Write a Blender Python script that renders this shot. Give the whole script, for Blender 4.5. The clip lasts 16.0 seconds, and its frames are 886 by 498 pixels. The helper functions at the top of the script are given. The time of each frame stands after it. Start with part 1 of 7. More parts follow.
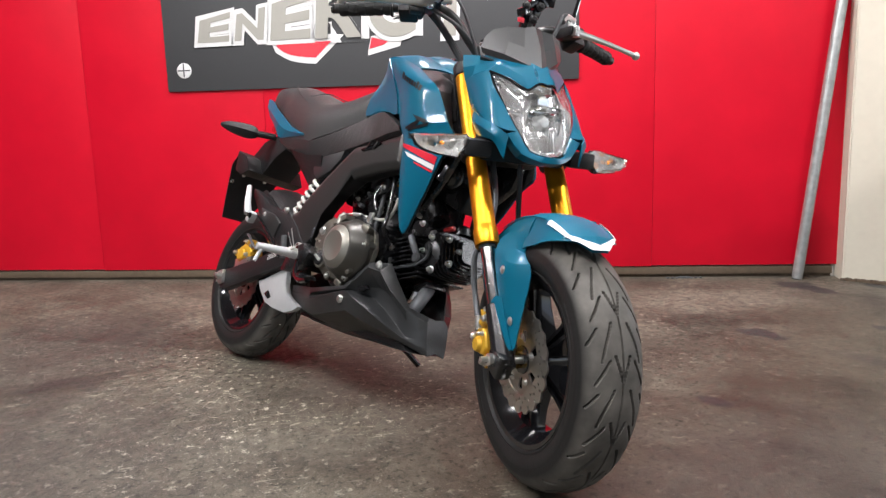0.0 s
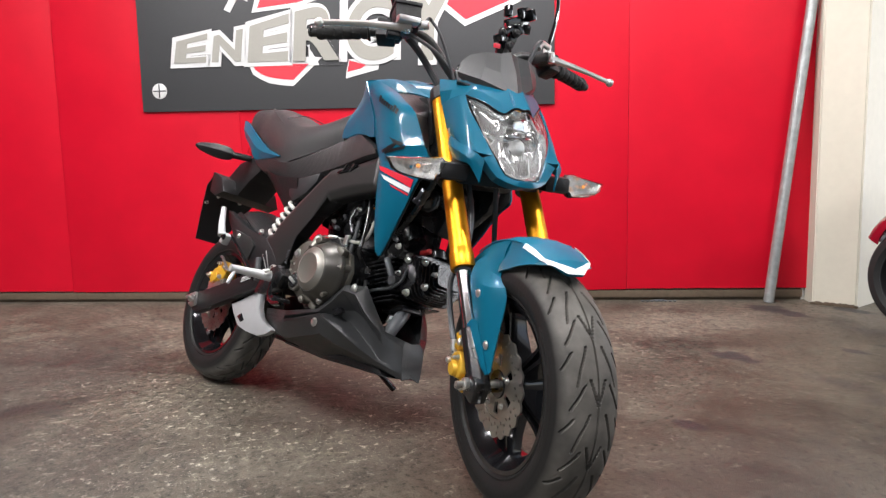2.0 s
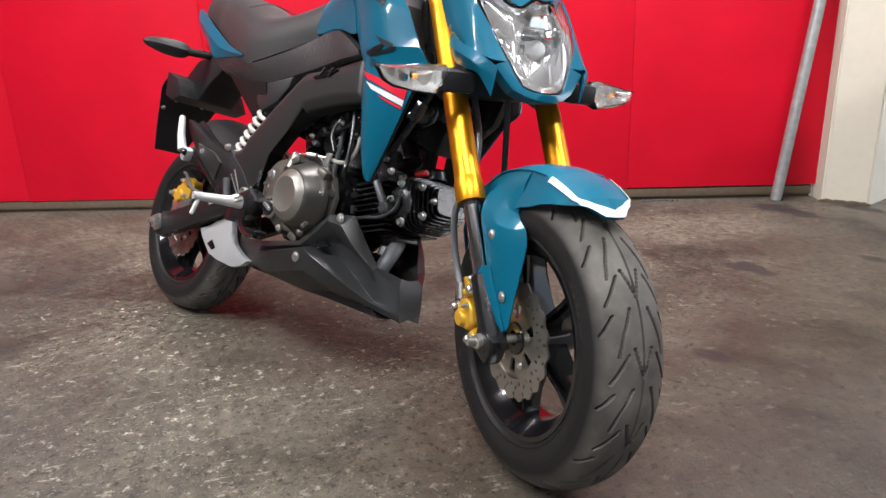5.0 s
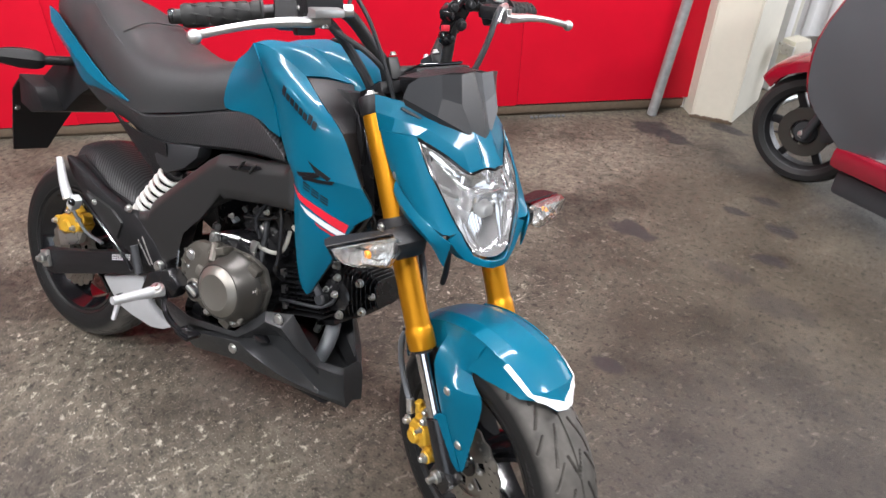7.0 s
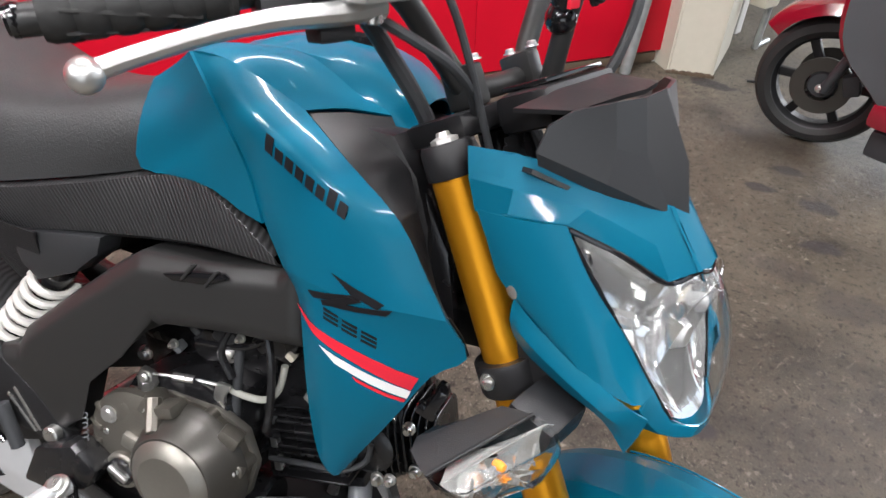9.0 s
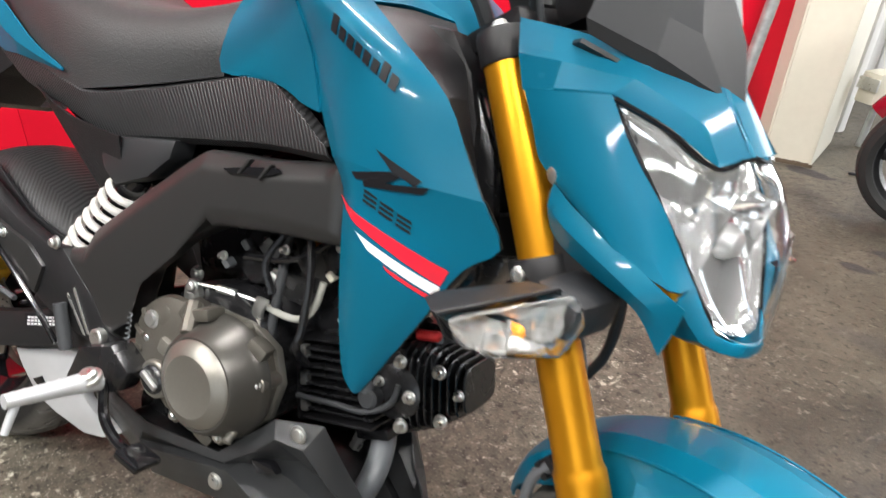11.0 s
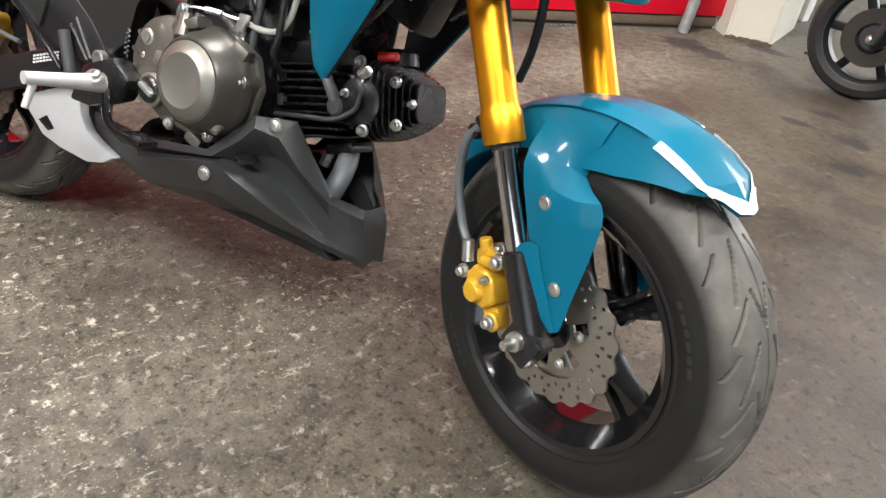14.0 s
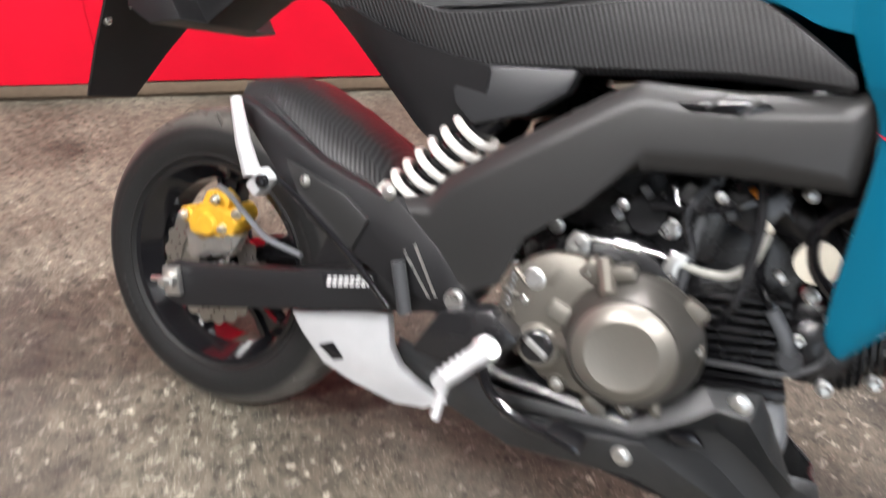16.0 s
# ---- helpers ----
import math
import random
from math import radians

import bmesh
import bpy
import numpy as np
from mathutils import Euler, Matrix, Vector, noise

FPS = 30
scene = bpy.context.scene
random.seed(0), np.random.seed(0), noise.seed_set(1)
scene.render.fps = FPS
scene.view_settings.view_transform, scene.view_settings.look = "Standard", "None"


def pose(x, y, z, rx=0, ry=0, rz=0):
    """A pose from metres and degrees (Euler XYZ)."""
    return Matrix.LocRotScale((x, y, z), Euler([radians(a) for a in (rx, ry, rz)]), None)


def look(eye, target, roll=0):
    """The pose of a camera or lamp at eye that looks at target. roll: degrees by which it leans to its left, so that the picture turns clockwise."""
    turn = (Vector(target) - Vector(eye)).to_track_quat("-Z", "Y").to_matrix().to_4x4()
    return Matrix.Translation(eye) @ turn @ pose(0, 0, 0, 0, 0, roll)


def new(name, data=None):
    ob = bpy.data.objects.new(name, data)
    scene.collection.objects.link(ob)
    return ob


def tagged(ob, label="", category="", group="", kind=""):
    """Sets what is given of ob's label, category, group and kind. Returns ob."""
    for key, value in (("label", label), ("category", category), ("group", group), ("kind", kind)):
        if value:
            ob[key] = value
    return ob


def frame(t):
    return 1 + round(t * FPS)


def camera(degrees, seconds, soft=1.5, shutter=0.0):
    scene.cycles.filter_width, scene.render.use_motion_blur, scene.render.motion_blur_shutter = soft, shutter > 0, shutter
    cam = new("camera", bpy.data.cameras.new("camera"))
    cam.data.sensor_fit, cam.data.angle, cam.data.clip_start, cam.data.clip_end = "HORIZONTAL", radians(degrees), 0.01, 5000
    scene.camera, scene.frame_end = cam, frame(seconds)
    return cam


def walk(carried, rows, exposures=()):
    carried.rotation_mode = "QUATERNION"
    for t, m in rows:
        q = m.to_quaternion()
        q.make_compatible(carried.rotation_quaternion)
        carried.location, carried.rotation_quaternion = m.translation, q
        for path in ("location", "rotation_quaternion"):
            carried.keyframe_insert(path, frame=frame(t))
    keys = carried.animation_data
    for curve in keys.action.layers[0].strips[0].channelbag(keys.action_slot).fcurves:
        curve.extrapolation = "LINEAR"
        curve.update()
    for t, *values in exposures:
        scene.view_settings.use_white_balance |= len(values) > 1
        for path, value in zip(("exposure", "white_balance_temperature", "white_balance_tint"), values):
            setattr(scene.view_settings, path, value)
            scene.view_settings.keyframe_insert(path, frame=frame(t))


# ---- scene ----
cam = camera(68.1, 16.0, soft=1.35, shutter=0.45)
PATH = [
    (0, (1.999, -0.919, 0.639), (0.528, 0.405, 0.347), -1.7),
    (0.5, (1.993, -0.917, 0.634), (0.529, 0.422, 0.38), -1.4),
    (1, (1.993, -0.916, 0.636), (0.528, 0.424, 0.398), -1.2),
    (1.5, (2.002, -0.917, 0.643), (0.53, 0.418, 0.413), -1.5),
    (2, (1.998, -0.914, 0.64), (0.57, 0.467, 0.414), -1.2),
    (2.5, (1.997, -0.914, 0.64), (0.563, 0.46, 0.409), -1.4),
    (3, (1.986, -0.907, 0.634), (0.566, 0.477, 0.38), -1.3),
    (3.5, (1.955, -0.894, 0.631), (0.552, 0.497, 0.32), -1.1),
    (4, (1.904, -0.866, 0.611), (0.526, 0.535, 0.239), -0.9),
    (4.2, (1.88, -0.848, 0.592), (0.482, 0.531, 0.214), -2.0),
    (6.5, (1.662, -0.718, 1.156), (0.667, 0.64, 0.076), 3.0),
    (7, (1.561, -0.688, 1.259), (0.706, 0.709, 0.111), 1.2),
    (7.5, (1.407, -0.557, 1.264), (0.564, 0.762, 0.02), -2.0),
    (8, (1.278, -0.384, 1.261), (0.506, 0.898, -0.066), -3.6),
    (8.2, (1.224, -0.345, 1.248), (0.531, 0.958, -0.101), -3.7),
    (10.3, (1.028, -0.329, 0.957), (0.519, 1.326, -0.044), 4.7),
    (10.5, (1.054, -0.358, 0.971), (0.471, 1.224, -0.104), 3.4),
    (11, (1.168, -0.409, 0.953), (0.31, 1.098, -0.043), 3.0),
    (11.5, (1.232, -0.492, 0.917), (0.39, 1.033, -0.066), 2.9),
    (12, (1.276, -0.573, 0.892), (0.428, 0.937, -0.109), 4.0),
    (12.5, (1.317, -0.598, 0.877), (0.491, 0.914, -0.139), 4.5),
    (13, (1.362, -0.615, 0.841), (0.541, 0.859, -0.233), 4.5),
    (13.5, (1.376, -0.624, 0.807), (0.559, 0.816, -0.315), 4.6),
    (14, (1.356, -0.626, 0.787), (0.613, 0.823, -0.375), 6.2),
    (14.5, (1.282, -0.594, 0.813), (0.582, 0.856, -0.373), 3.3),
    (15, (1.161, -0.513, 0.868), (0.285, 0.908, -0.234), 2.8),
    (15.2, (1.087, -0.515, 0.871), (0.253, 0.922, -0.242), 4.4),
    (15.5, (0.906, -0.610, 0.843), (0.224, 0.941, -0.212), 8.1),
    (15.8, (0.776, -0.612, 0.868), (0.042, 0.829, -0.308), 4.1),
    (16, (0.668, -0.579, 0.887), (-0.013, 0.902, -0.271), 4.6),
]
EXPOSURES = [(0, -0.23, 6400, 13), (4.2, -0.23, 6400, 13), (6.3, -0.09, 6250, 14), (8.2, -0.2, 6250, 14), (10.5, -0.02, 6500, 10), (11, 0.14, 6500, 10), (12, -0.1, 6500, 10), (13, 0.0, 6500, 10), (14, 0.21, 6500, 10), (15.2, 0.21, 6500, 11), (15.5, 0.2, 6500, 12), (16, 0.41, 6400, 13)]
walk(cam, [(t, look(eye, target, roll)) for t, eye, target, roll in PATH], EXPOSURES)
SKY, TUBE_W, SIDE_FILL_W, BACK_FILL_W, YARD_W = 0.12, 108.0, 30.0, 36.0, 150.0
TUBES, TUBE_TURN = ((-1.5, -0.8), (-1.5, -2.2), (0.9, 0.15), (0.9, -2.2), (3.1, -1.1)), 0.0

# ---------- world and lights ----------
ROOM = pose(0, 0, 0, 0, 0, 40.8)          # room axes: x along the red wall, y towards it
world = bpy.data.worlds.new("sky")
scene.world = world
world.use_nodes = True
wn = world.node_tree.nodes
sky = wn.new("ShaderNodeTexSky")
sky.sky_type, sky.sun_disc = "NISHITA", False
sky.sun_elevation, sky.sun_rotation = radians(48), radians(120)
world.node_tree.links.new(sky.outputs[0], wn["Background"].inputs[0])
wn["Background"].inputs[1].default_value = SKY


def lamp(name, m, size, size_y, watts, colour):
    data = bpy.data.lights.new(name, "AREA")
    data.shape, data.size, data.size_y, data.energy, data.color = "RECTANGLE", size, size_y, watts, colour
    ob = new(name, data)
    ob.matrix_world = m
    return ob


for lu, lv in TUBES:
    lamp("tube_light", ROOM @ pose(lu, lv, 2.83, 0, 0, TUBE_TURN), 1.2, 0.14, TUBE_W, (1.0, 0.98, 0.95))
# two added fill lamps, side and back; no opening is known there
lamp("added_side_fill", ROOM @ look((6.3, -2.2, 1.5), (0, -1.5, 0.7)), 4.4, 2.5, SIDE_FILL_W, (0.93, 0.97, 1.0))
lamp("added_back_fill", ROOM @ look((-1.0, -6.3, 1.6), (0, 0, 0.7)), 3.6, 2.2, BACK_FILL_W, (0.95, 0.98, 1.0))
lamp("yard_daylight", ROOM @ look((6.3, 1.45, 1.35), (2.6, 1.2, 0.6)), 1.5, 2.2, YARD_W, (0.97, 0.99, 1.0))


# ---------- materials ----------
def nodes_of(mat):
    return mat.node_tree.nodes, mat.node_tree.links


def make(name, colour, rough=0.5, metal=0.0, coat=0.0, grain=0.0, scale=60.0, bump=0.0, spots=0.0, spot_scale=6.0, ior=1.5, rough_var=0.12, spec=0.5):
    """A surface with two scales of variation in colour and roughness and a fine relief."""
    mat = bpy.data.materials.new(name)
    mat.use_nodes = True
    n, l = nodes_of(mat)
    b = n["Principled BSDF"]
    b.inputs["Metallic"].default_value, b.inputs["IOR"].default_value = metal, ior
    b.inputs["Specular IOR Level"].default_value = spec
    b.inputs["Coat Weight"].default_value, b.inputs["Coat Roughness"].default_value = coat, 0.04
    tc = n.new("ShaderNodeTexCoord")
    fine, wide = n.new("ShaderNodeTexNoise"), n.new("ShaderNodeTexNoise")
    fine.inputs["Scale"].default_value, fine.inputs["Detail"].default_value = scale, 6
    wide.inputs["Scale"].default_value, wide.inputs["Detail"].default_value = spot_scale, 4
    l.new(tc.outputs["Object"], fine.inputs["Vector"])
    l.new(tc.outputs["Object"], wide.inputs["Vector"])
    dark = tuple(c * (1 - grain) for c in colour)
    light = tuple(min(1, c * (1 + grain)) for c in colour)
    m1, m2 = n.new("ShaderNodeMix"), n.new("ShaderNodeMix")
    m1.data_type = m2.data_type = "RGBA"
    m1.inputs[6].default_value, m1.inputs[7].default_value = (*dark, 1), (*light, 1)
    l.new(fine.outputs["Fac"], m1.inputs[0])
    m2.blend_type = "MULTIPLY"
    m2.inputs[0].default_value = spots
    l.new(m1.outputs[2], m2.inputs[6])
    l.new(wide.outputs["Color"], m2.inputs[7])
    ramp = n.new("ShaderNodeMapRange")
    ramp.inputs[3].default_value, ramp.inputs[4].default_value = 0.55, 1.35
    l.new(wide.outputs["Fac"], ramp.inputs[0])
    l.new(ramp.outputs[0], m2.inputs[7])
    l.new(m2.outputs[2], b.inputs["Base Color"])
    rr = n.new("ShaderNodeMapRange")
    rr.inputs[3].default_value, rr.inputs[4].default_value = max(0.02, rough - rough_var), min(1, rough + rough_var)
    l.new(wide.outputs["Fac"], rr.inputs[0])
    l.new(rr.outputs[0], b.inputs["Roughness"])
    if bump:
        bp = n.new("ShaderNodeBump")
        bp.inputs["Strength"].default_value, bp.inputs["Distance"].default_value = bump, 0.002
        l.new(fine.outputs["Fac"], bp.inputs["Height"])
        l.new(bp.outputs[0], b.inputs["Normal"])
    return mat


TEAL = make("teal_paint", (0.0003, 0.086, 0.146), 0.45, coat=0.4, grain=0.03, scale=900, spots=0.08, spot_scale=3, rough_var=0.04)
TEAL.node_tree.nodes["Principled BSDF"].inputs["Coat IOR"].default_value = 1.33
TEAL.node_tree.nodes["Principled BSDF"].inputs["Coat Roughness"].default_value = 0.07
TEAL.node_tree.nodes["Principled BSDF"].inputs["Specular IOR Level"].default_value = 0.12
WHITE_STRIPE = make("white_decal", (0.64, 0.65, 0.65), 0.3, coat=0.5, grain=0.03)
RED_STRIPE = make("red_decal", (0.55, 0.012, 0.03), 0.3, coat=0.5, grain=0.03)
INK = make("black_decal", (0.008, 0.008, 0.01), 0.5, spec=0.2)
GOLD = make("gold_anodised", (0.66, 0.285, 0.012), 0.34, metal=0.85, grain=0.03, scale=300, rough_var=0.03, spots=0.05)
CALIPER = make("gold_caliper_paint", (0.62, 0.36, 0.03), 0.38, metal=0.35, grain=0.12, scale=120, bump=0.1, spots=0.3, spot_scale=30)
CHROME = make("chrome", (0.75, 0.75, 0.76), 0.12, metal=1.0, rough_var=0.05)
ALLOY = make("cast_alloy", (0.62, 0.61, 0.59), 0.42, metal=0.8, grain=0.12, scale=200, bump=0.12, spots=0.3, spot_scale=18)
LEVER = make("polished_alloy", (0.62, 0.62, 0.61), 0.32, metal=0.9, grain=0.06, spots=0.25, spot_scale=25)
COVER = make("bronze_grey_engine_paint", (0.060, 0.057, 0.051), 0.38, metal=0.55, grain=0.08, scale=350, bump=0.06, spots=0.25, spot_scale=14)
# lighter copy of the cover metal, with light on its faces put into the colour
COVER_LIT = make("lit_nickel_cover", (0.20, 0.190, 0.168), 0.42, metal=0.7, grain=0.08, scale=350, spots=0.2, spot_scale=14)
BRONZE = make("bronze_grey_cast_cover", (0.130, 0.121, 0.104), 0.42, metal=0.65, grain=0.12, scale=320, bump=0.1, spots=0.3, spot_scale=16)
BOLT = make("zinc_bolt", (0.68, 0.68, 0.66), 0.3, metal=0.95, grain=0.1, scale=200, spots=0.4, spot_scale=60)
PLASTIC = make("grained_black_plastic", (0.010, 0.010, 0.011), 0.44, grain=0.12, scale=900, bump=0.25, spots=0.3, spot_scale=7, spec=0.30)
SATIN = make("satin_dark_grey_paint", (0.017, 0.017, 0.017), 0.36, grain=0.06, scale=700, bump=0.06, spots=0.2, spot_scale=6, spec=0.42)
GREY = make("charcoal_screen_plastic", (0.018, 0.019, 0.021), 0.42, grain=0.06, scale=700, bump=0.05, spots=0.2, spot_scale=8, spec=0.55)
GLOSS = make("gloss_black_paint", (0.006, 0.006, 0.007), 0.14, coat=0.5, rough_var=0.06, spots=0.3, spot_scale=9, spec=0.40)
ENGINE_BLACK = make("black_engine_paint", (0.009, 0.009, 0.010), 0.26, grain=0.2, scale=200, bump=0.15, spots=0.4, spot_scale=20, spec=0.62)
RUBBER = make("tyre_rubber", (0.020, 0.020, 0.020), 0.55, grain=0.2, scale=160, bump=0.2, spots=0.5, spot_scale=9, spec=0.25)
PIPE = make("dull_grey_pipe", (0.105, 0.112, 0.12), 0.42, metal=0.2, grain=0.1, spots=0.3, spot_scale=20)
HOSE = make("rubber_hose", (0.035, 0.037, 0.040), 0.5, grain=0.1, spec=0.30)
SEATING = make("black_seat_vinyl", (0.030, 0.031, 0.032), 0.42, grain=0.15, scale=420, bump=0.35, spots=0.25, spot_scale=6, spec=0.42)
STEEL = make("brake_disc_steel", (0.46, 0.44, 0.40), 0.32, metal=0.95, grain=0.12, scale=260, spots=0.35, spot_scale=22)
SILVER = make("silver_paint", (0.46, 0.47, 0.48), 0.36, metal=0.35, grain=0.05, spots=0.2, spot_scale=18)
BELLY = make("grained_charcoal_plastic", (0.018, 0.019, 0.020), 0.36, grain=0.1, scale=900, bump=0.2, spots=0.25, spot_scale=7, spec=0.42)
BOOT = make("grey_rubber_boot", (0.30, 0.30, 0.27), 0.5, grain=0.1, spots=0.3, spot_scale=30)
SPRING = make("white_spring_paint", (0.52, 0.51, 0.48), 0.35, coat=0.4, grain=0.06, spots=0.3, spot_scale=30)
GALV = make("galvanised_steel", (0.40, 0.42, 0.42), 0.40, metal=0.6, grain=0.35, scale=38, spots=0.7, spot_scale=26, bump=0.2)
CREAM = make("cream_wall_paint", (0.56, 0.53, 0.44), 0.55, grain=0.06, scale=30, bump=0.08, spots=0.25, spot_scale=2.2)
WHITE = make("white_wall_paint", (0.72, 0.71, 0.69), 0.55, grain=0.04, scale=40, spots=0.15, spot_scale=2)
DULL = make("dull_grey_unseen_walls", (0.10, 0.098, 0.092), 0.7, grain=0.06, scale=20, spots=0.3, spot_scale=1.2, spec=0.30)
DARK = make("dark_unseen_ceiling", (0.085, 0.080, 0.074), 0.8, grain=0.1, scale=20, spots=0.3, spot_scale=1.5, spec=0.2)
WOOD = make("weathered_sill_wood", (0.105, 0.074, 0.048), 0.7, grain=0.35, scale=45, bump=0.3, spots=0.5, spot_scale=6)
SIGN = make("charcoal_sign_board", (0.040, 0.041, 0.044), 0.5, grain=0.05, spots=0.15, spot_scale=3)
SIGN_GREY = make("sign_grey_lettering", (0.29, 0.28, 0.25), 0.45, grain=0.04)
SIGN_WHITE = make("sign_white_lettering", (0.60, 0.60, 0.60), 0.45, grain=0.03)
SIGN_RED = make("sign_red_lettering", (0.62, 0.02, 0.04), 0.45, grain=0.03)
MAROON = make("maroon_scooter_paint", (0.20, 0.006, 0.018), 0.22, coat=1.0, spots=0.2, spot_scale=5, rough_var=0.05)
SCOOT_GREY = make("scooter_grey_plastic", (0.066, 0.068, 0.074), 0.38, grain=0.1, scale=500, bump=0.1, spots=0.2)
AMBER = make("amber_bulb", (0.85, 0.28, 0.03), 0.25, spots=0.1)
REFLECTOR = make("lamp_reflector", (0.82, 0.82, 0.82), 0.12, metal=0.92, rough_var=0.04)


def glass(name, colour, rough=0.02):
    mat = bpy.data.materials.new(name)
    mat.use_nodes = True
    b = mat.node_tree.nodes["Principled BSDF"]
    b.inputs["Base Color"].default_value = (*colour, 1)
    b.inputs["Transmission Weight"].default_value, b.inputs["Roughness"].default_value, b.inputs["IOR"].default_value = 1.0, rough, 1.25
    return mat


LENS = glass("clear_lens", (0.97, 0.98, 0.98))
RIBBED = glass("clear_indicator_lens", (0.97, 0.97, 0.96), 0.07)
DULL_MIRROR = make("dull_mirror_coating", (0.52, 0.52, 0.51), 0.22, metal=0.75, spots=0.3, spot_scale=60)


def scuffed_tread():
    """Tyre rubber: black sidewalls, a dusty, scrubbed crown."""
    mat = make("scrubbed_tyre_rubber", (0.012, 0.012, 0.012), 0.50, grain=0.2, scale=160, bump=0.2, spots=0.5, spot_scale=9, spec=0.2)
    n, l = nodes_of(mat)
    b = n["Principled BSDF"]
    source = b.inputs["Base Color"].links[0].from_socket
    tc, flat, size, worn, rub, mx = n.new("ShaderNodeTexCoord"), n.new("ShaderNodeVectorMath"), n.new("ShaderNodeVectorMath"), n.new("ShaderNodeMapRange"), n.new("ShaderNodeTexNoise"), n.new("ShaderNodeMix")
    flat.operation, size.operation = "MULTIPLY", "LENGTH"
    flat.inputs[1].default_value = (1, 0, 1)
    l.new(tc.outputs["Object"], flat.inputs[0])
    l.new(flat.outputs[0], size.inputs[0])
    l.new(size.outputs["Value"], worn.inputs[0])
    worn.inputs[1].default_value, worn.inputs[2].default_value = 0.209, 0.226
    rub.inputs["Scale"].default_value, rub.inputs["Detail"].default_value = 26, 7
    l.new(tc.outputs["Object"], rub.inputs["Vector"])
    dust = n.new("ShaderNodeMapRange")
    dust.inputs[1].default_value, dust.inputs[2].default_value, dust.inputs[3].default_value, dust.inputs[4].default_value = 0.3, 0.7, 0.45, 1.0
    l.new(rub.outputs["Fac"], dust.inputs[0])
    both_masks = n.new("ShaderNodeMath")
    both_masks.operation = "MULTIPLY"
    l.new(worn.outputs[0], both_masks.inputs[0])
    l.new(dust.outputs[0], both_masks.inputs[1])
    mx.data_type = "RGBA"
    l.new(both_masks.outputs[0], mx.inputs[0])
    l.new(source, mx.inputs[6])
    mx.inputs[7].default_value = (0.105, 0.098, 0.088, 1)
    l.new(mx.outputs[2], b.inputs["Base Color"])
    return mat


TREAD_RUBBER = scuffed_tread()


def carbon():
    """Moulded carbon-weave texture: fine slanting ribs in black plastic."""
    mat = make("carbon_weave_plastic", (0.028, 0.028, 0.029), 0.42, grain=0.1, scale=500, spots=0.2, spec=0.30)
    n, l = nodes_of(mat)
    b = n["Principled BSDF"]
    tc, w = n.new("ShaderNodeTexCoord"), n.new("ShaderNodeTexWave")
    mp = n.new("ShaderNodeMapping")
    mp.inputs["Rotation"].default_value = (0, radians(27), 0)
    w.wave_type, w.bands_direction, w.wave_profile = "BANDS", "X", "SIN"
    w.inputs["Scale"].default_value = 62
    l.new(tc.outputs["Object"], mp.inputs[0])
    l.new(mp.outputs[0], w.inputs["Vector"])
    bp = n.new("ShaderNodeBump")
    bp.inputs["Strength"].default_value, bp.inputs["Distance"].default_value = 0.42, 0.0015
    l.new(w.outputs["Fac"], bp.inputs["Height"])
    l.new(bp.outputs[0], b.inputs["Normal"])
    mx = n.new("ShaderNodeMix")
    mx.data_type = "RGBA"
    mx.inputs[6].default_value, mx.inputs[7].default_value = (0.012, 0.012, 0.012, 1), (0.036, 0.036, 0.038, 1)
    l.new(w.outputs["Fac"], mx.inputs[0])
    l.new(mx.outputs[2], b.inputs["Base Color"])
    return mat


CARBON = carbon()


def red_ply():
    """Red gloss on plywood: faint upright grain, bruises and dull patches."""
    mat = make("red_painted_plywood", (0.56, 0.0030, 0.0190), 0.46, grain=0.10, scale=7, spots=0.38, spot_scale=1.7, rough_var=0.12)
    n, l = nodes_of(mat)
    b = n["Principled BSDF"]
    b.inputs["Specular IOR Level"].default_value = 0.24
    tc, mp, g, v = n.new("ShaderNodeTexCoord"), n.new("ShaderNodeMapping"), n.new("ShaderNodeTexNoise"), n.new("ShaderNodeBump")
    mp.inputs["Scale"].default_value = (11, 11, 2.2)
    g.inputs["Scale"].default_value, g.inputs["Detail"].default_value = 3.0, 7
    v.inputs["Strength"].default_value, v.inputs["Distance"].default_value = 0.12, 0.003
    l.new(tc.outputs["Object"], mp.inputs[0])
    l.new(mp.outputs[0], g.inputs["Vector"])
    l.new(g.outputs["Fac"], v.inputs["Height"])
    l.new(v.outputs[0], b.inputs["Normal"])
    return mat


RED = red_ply()


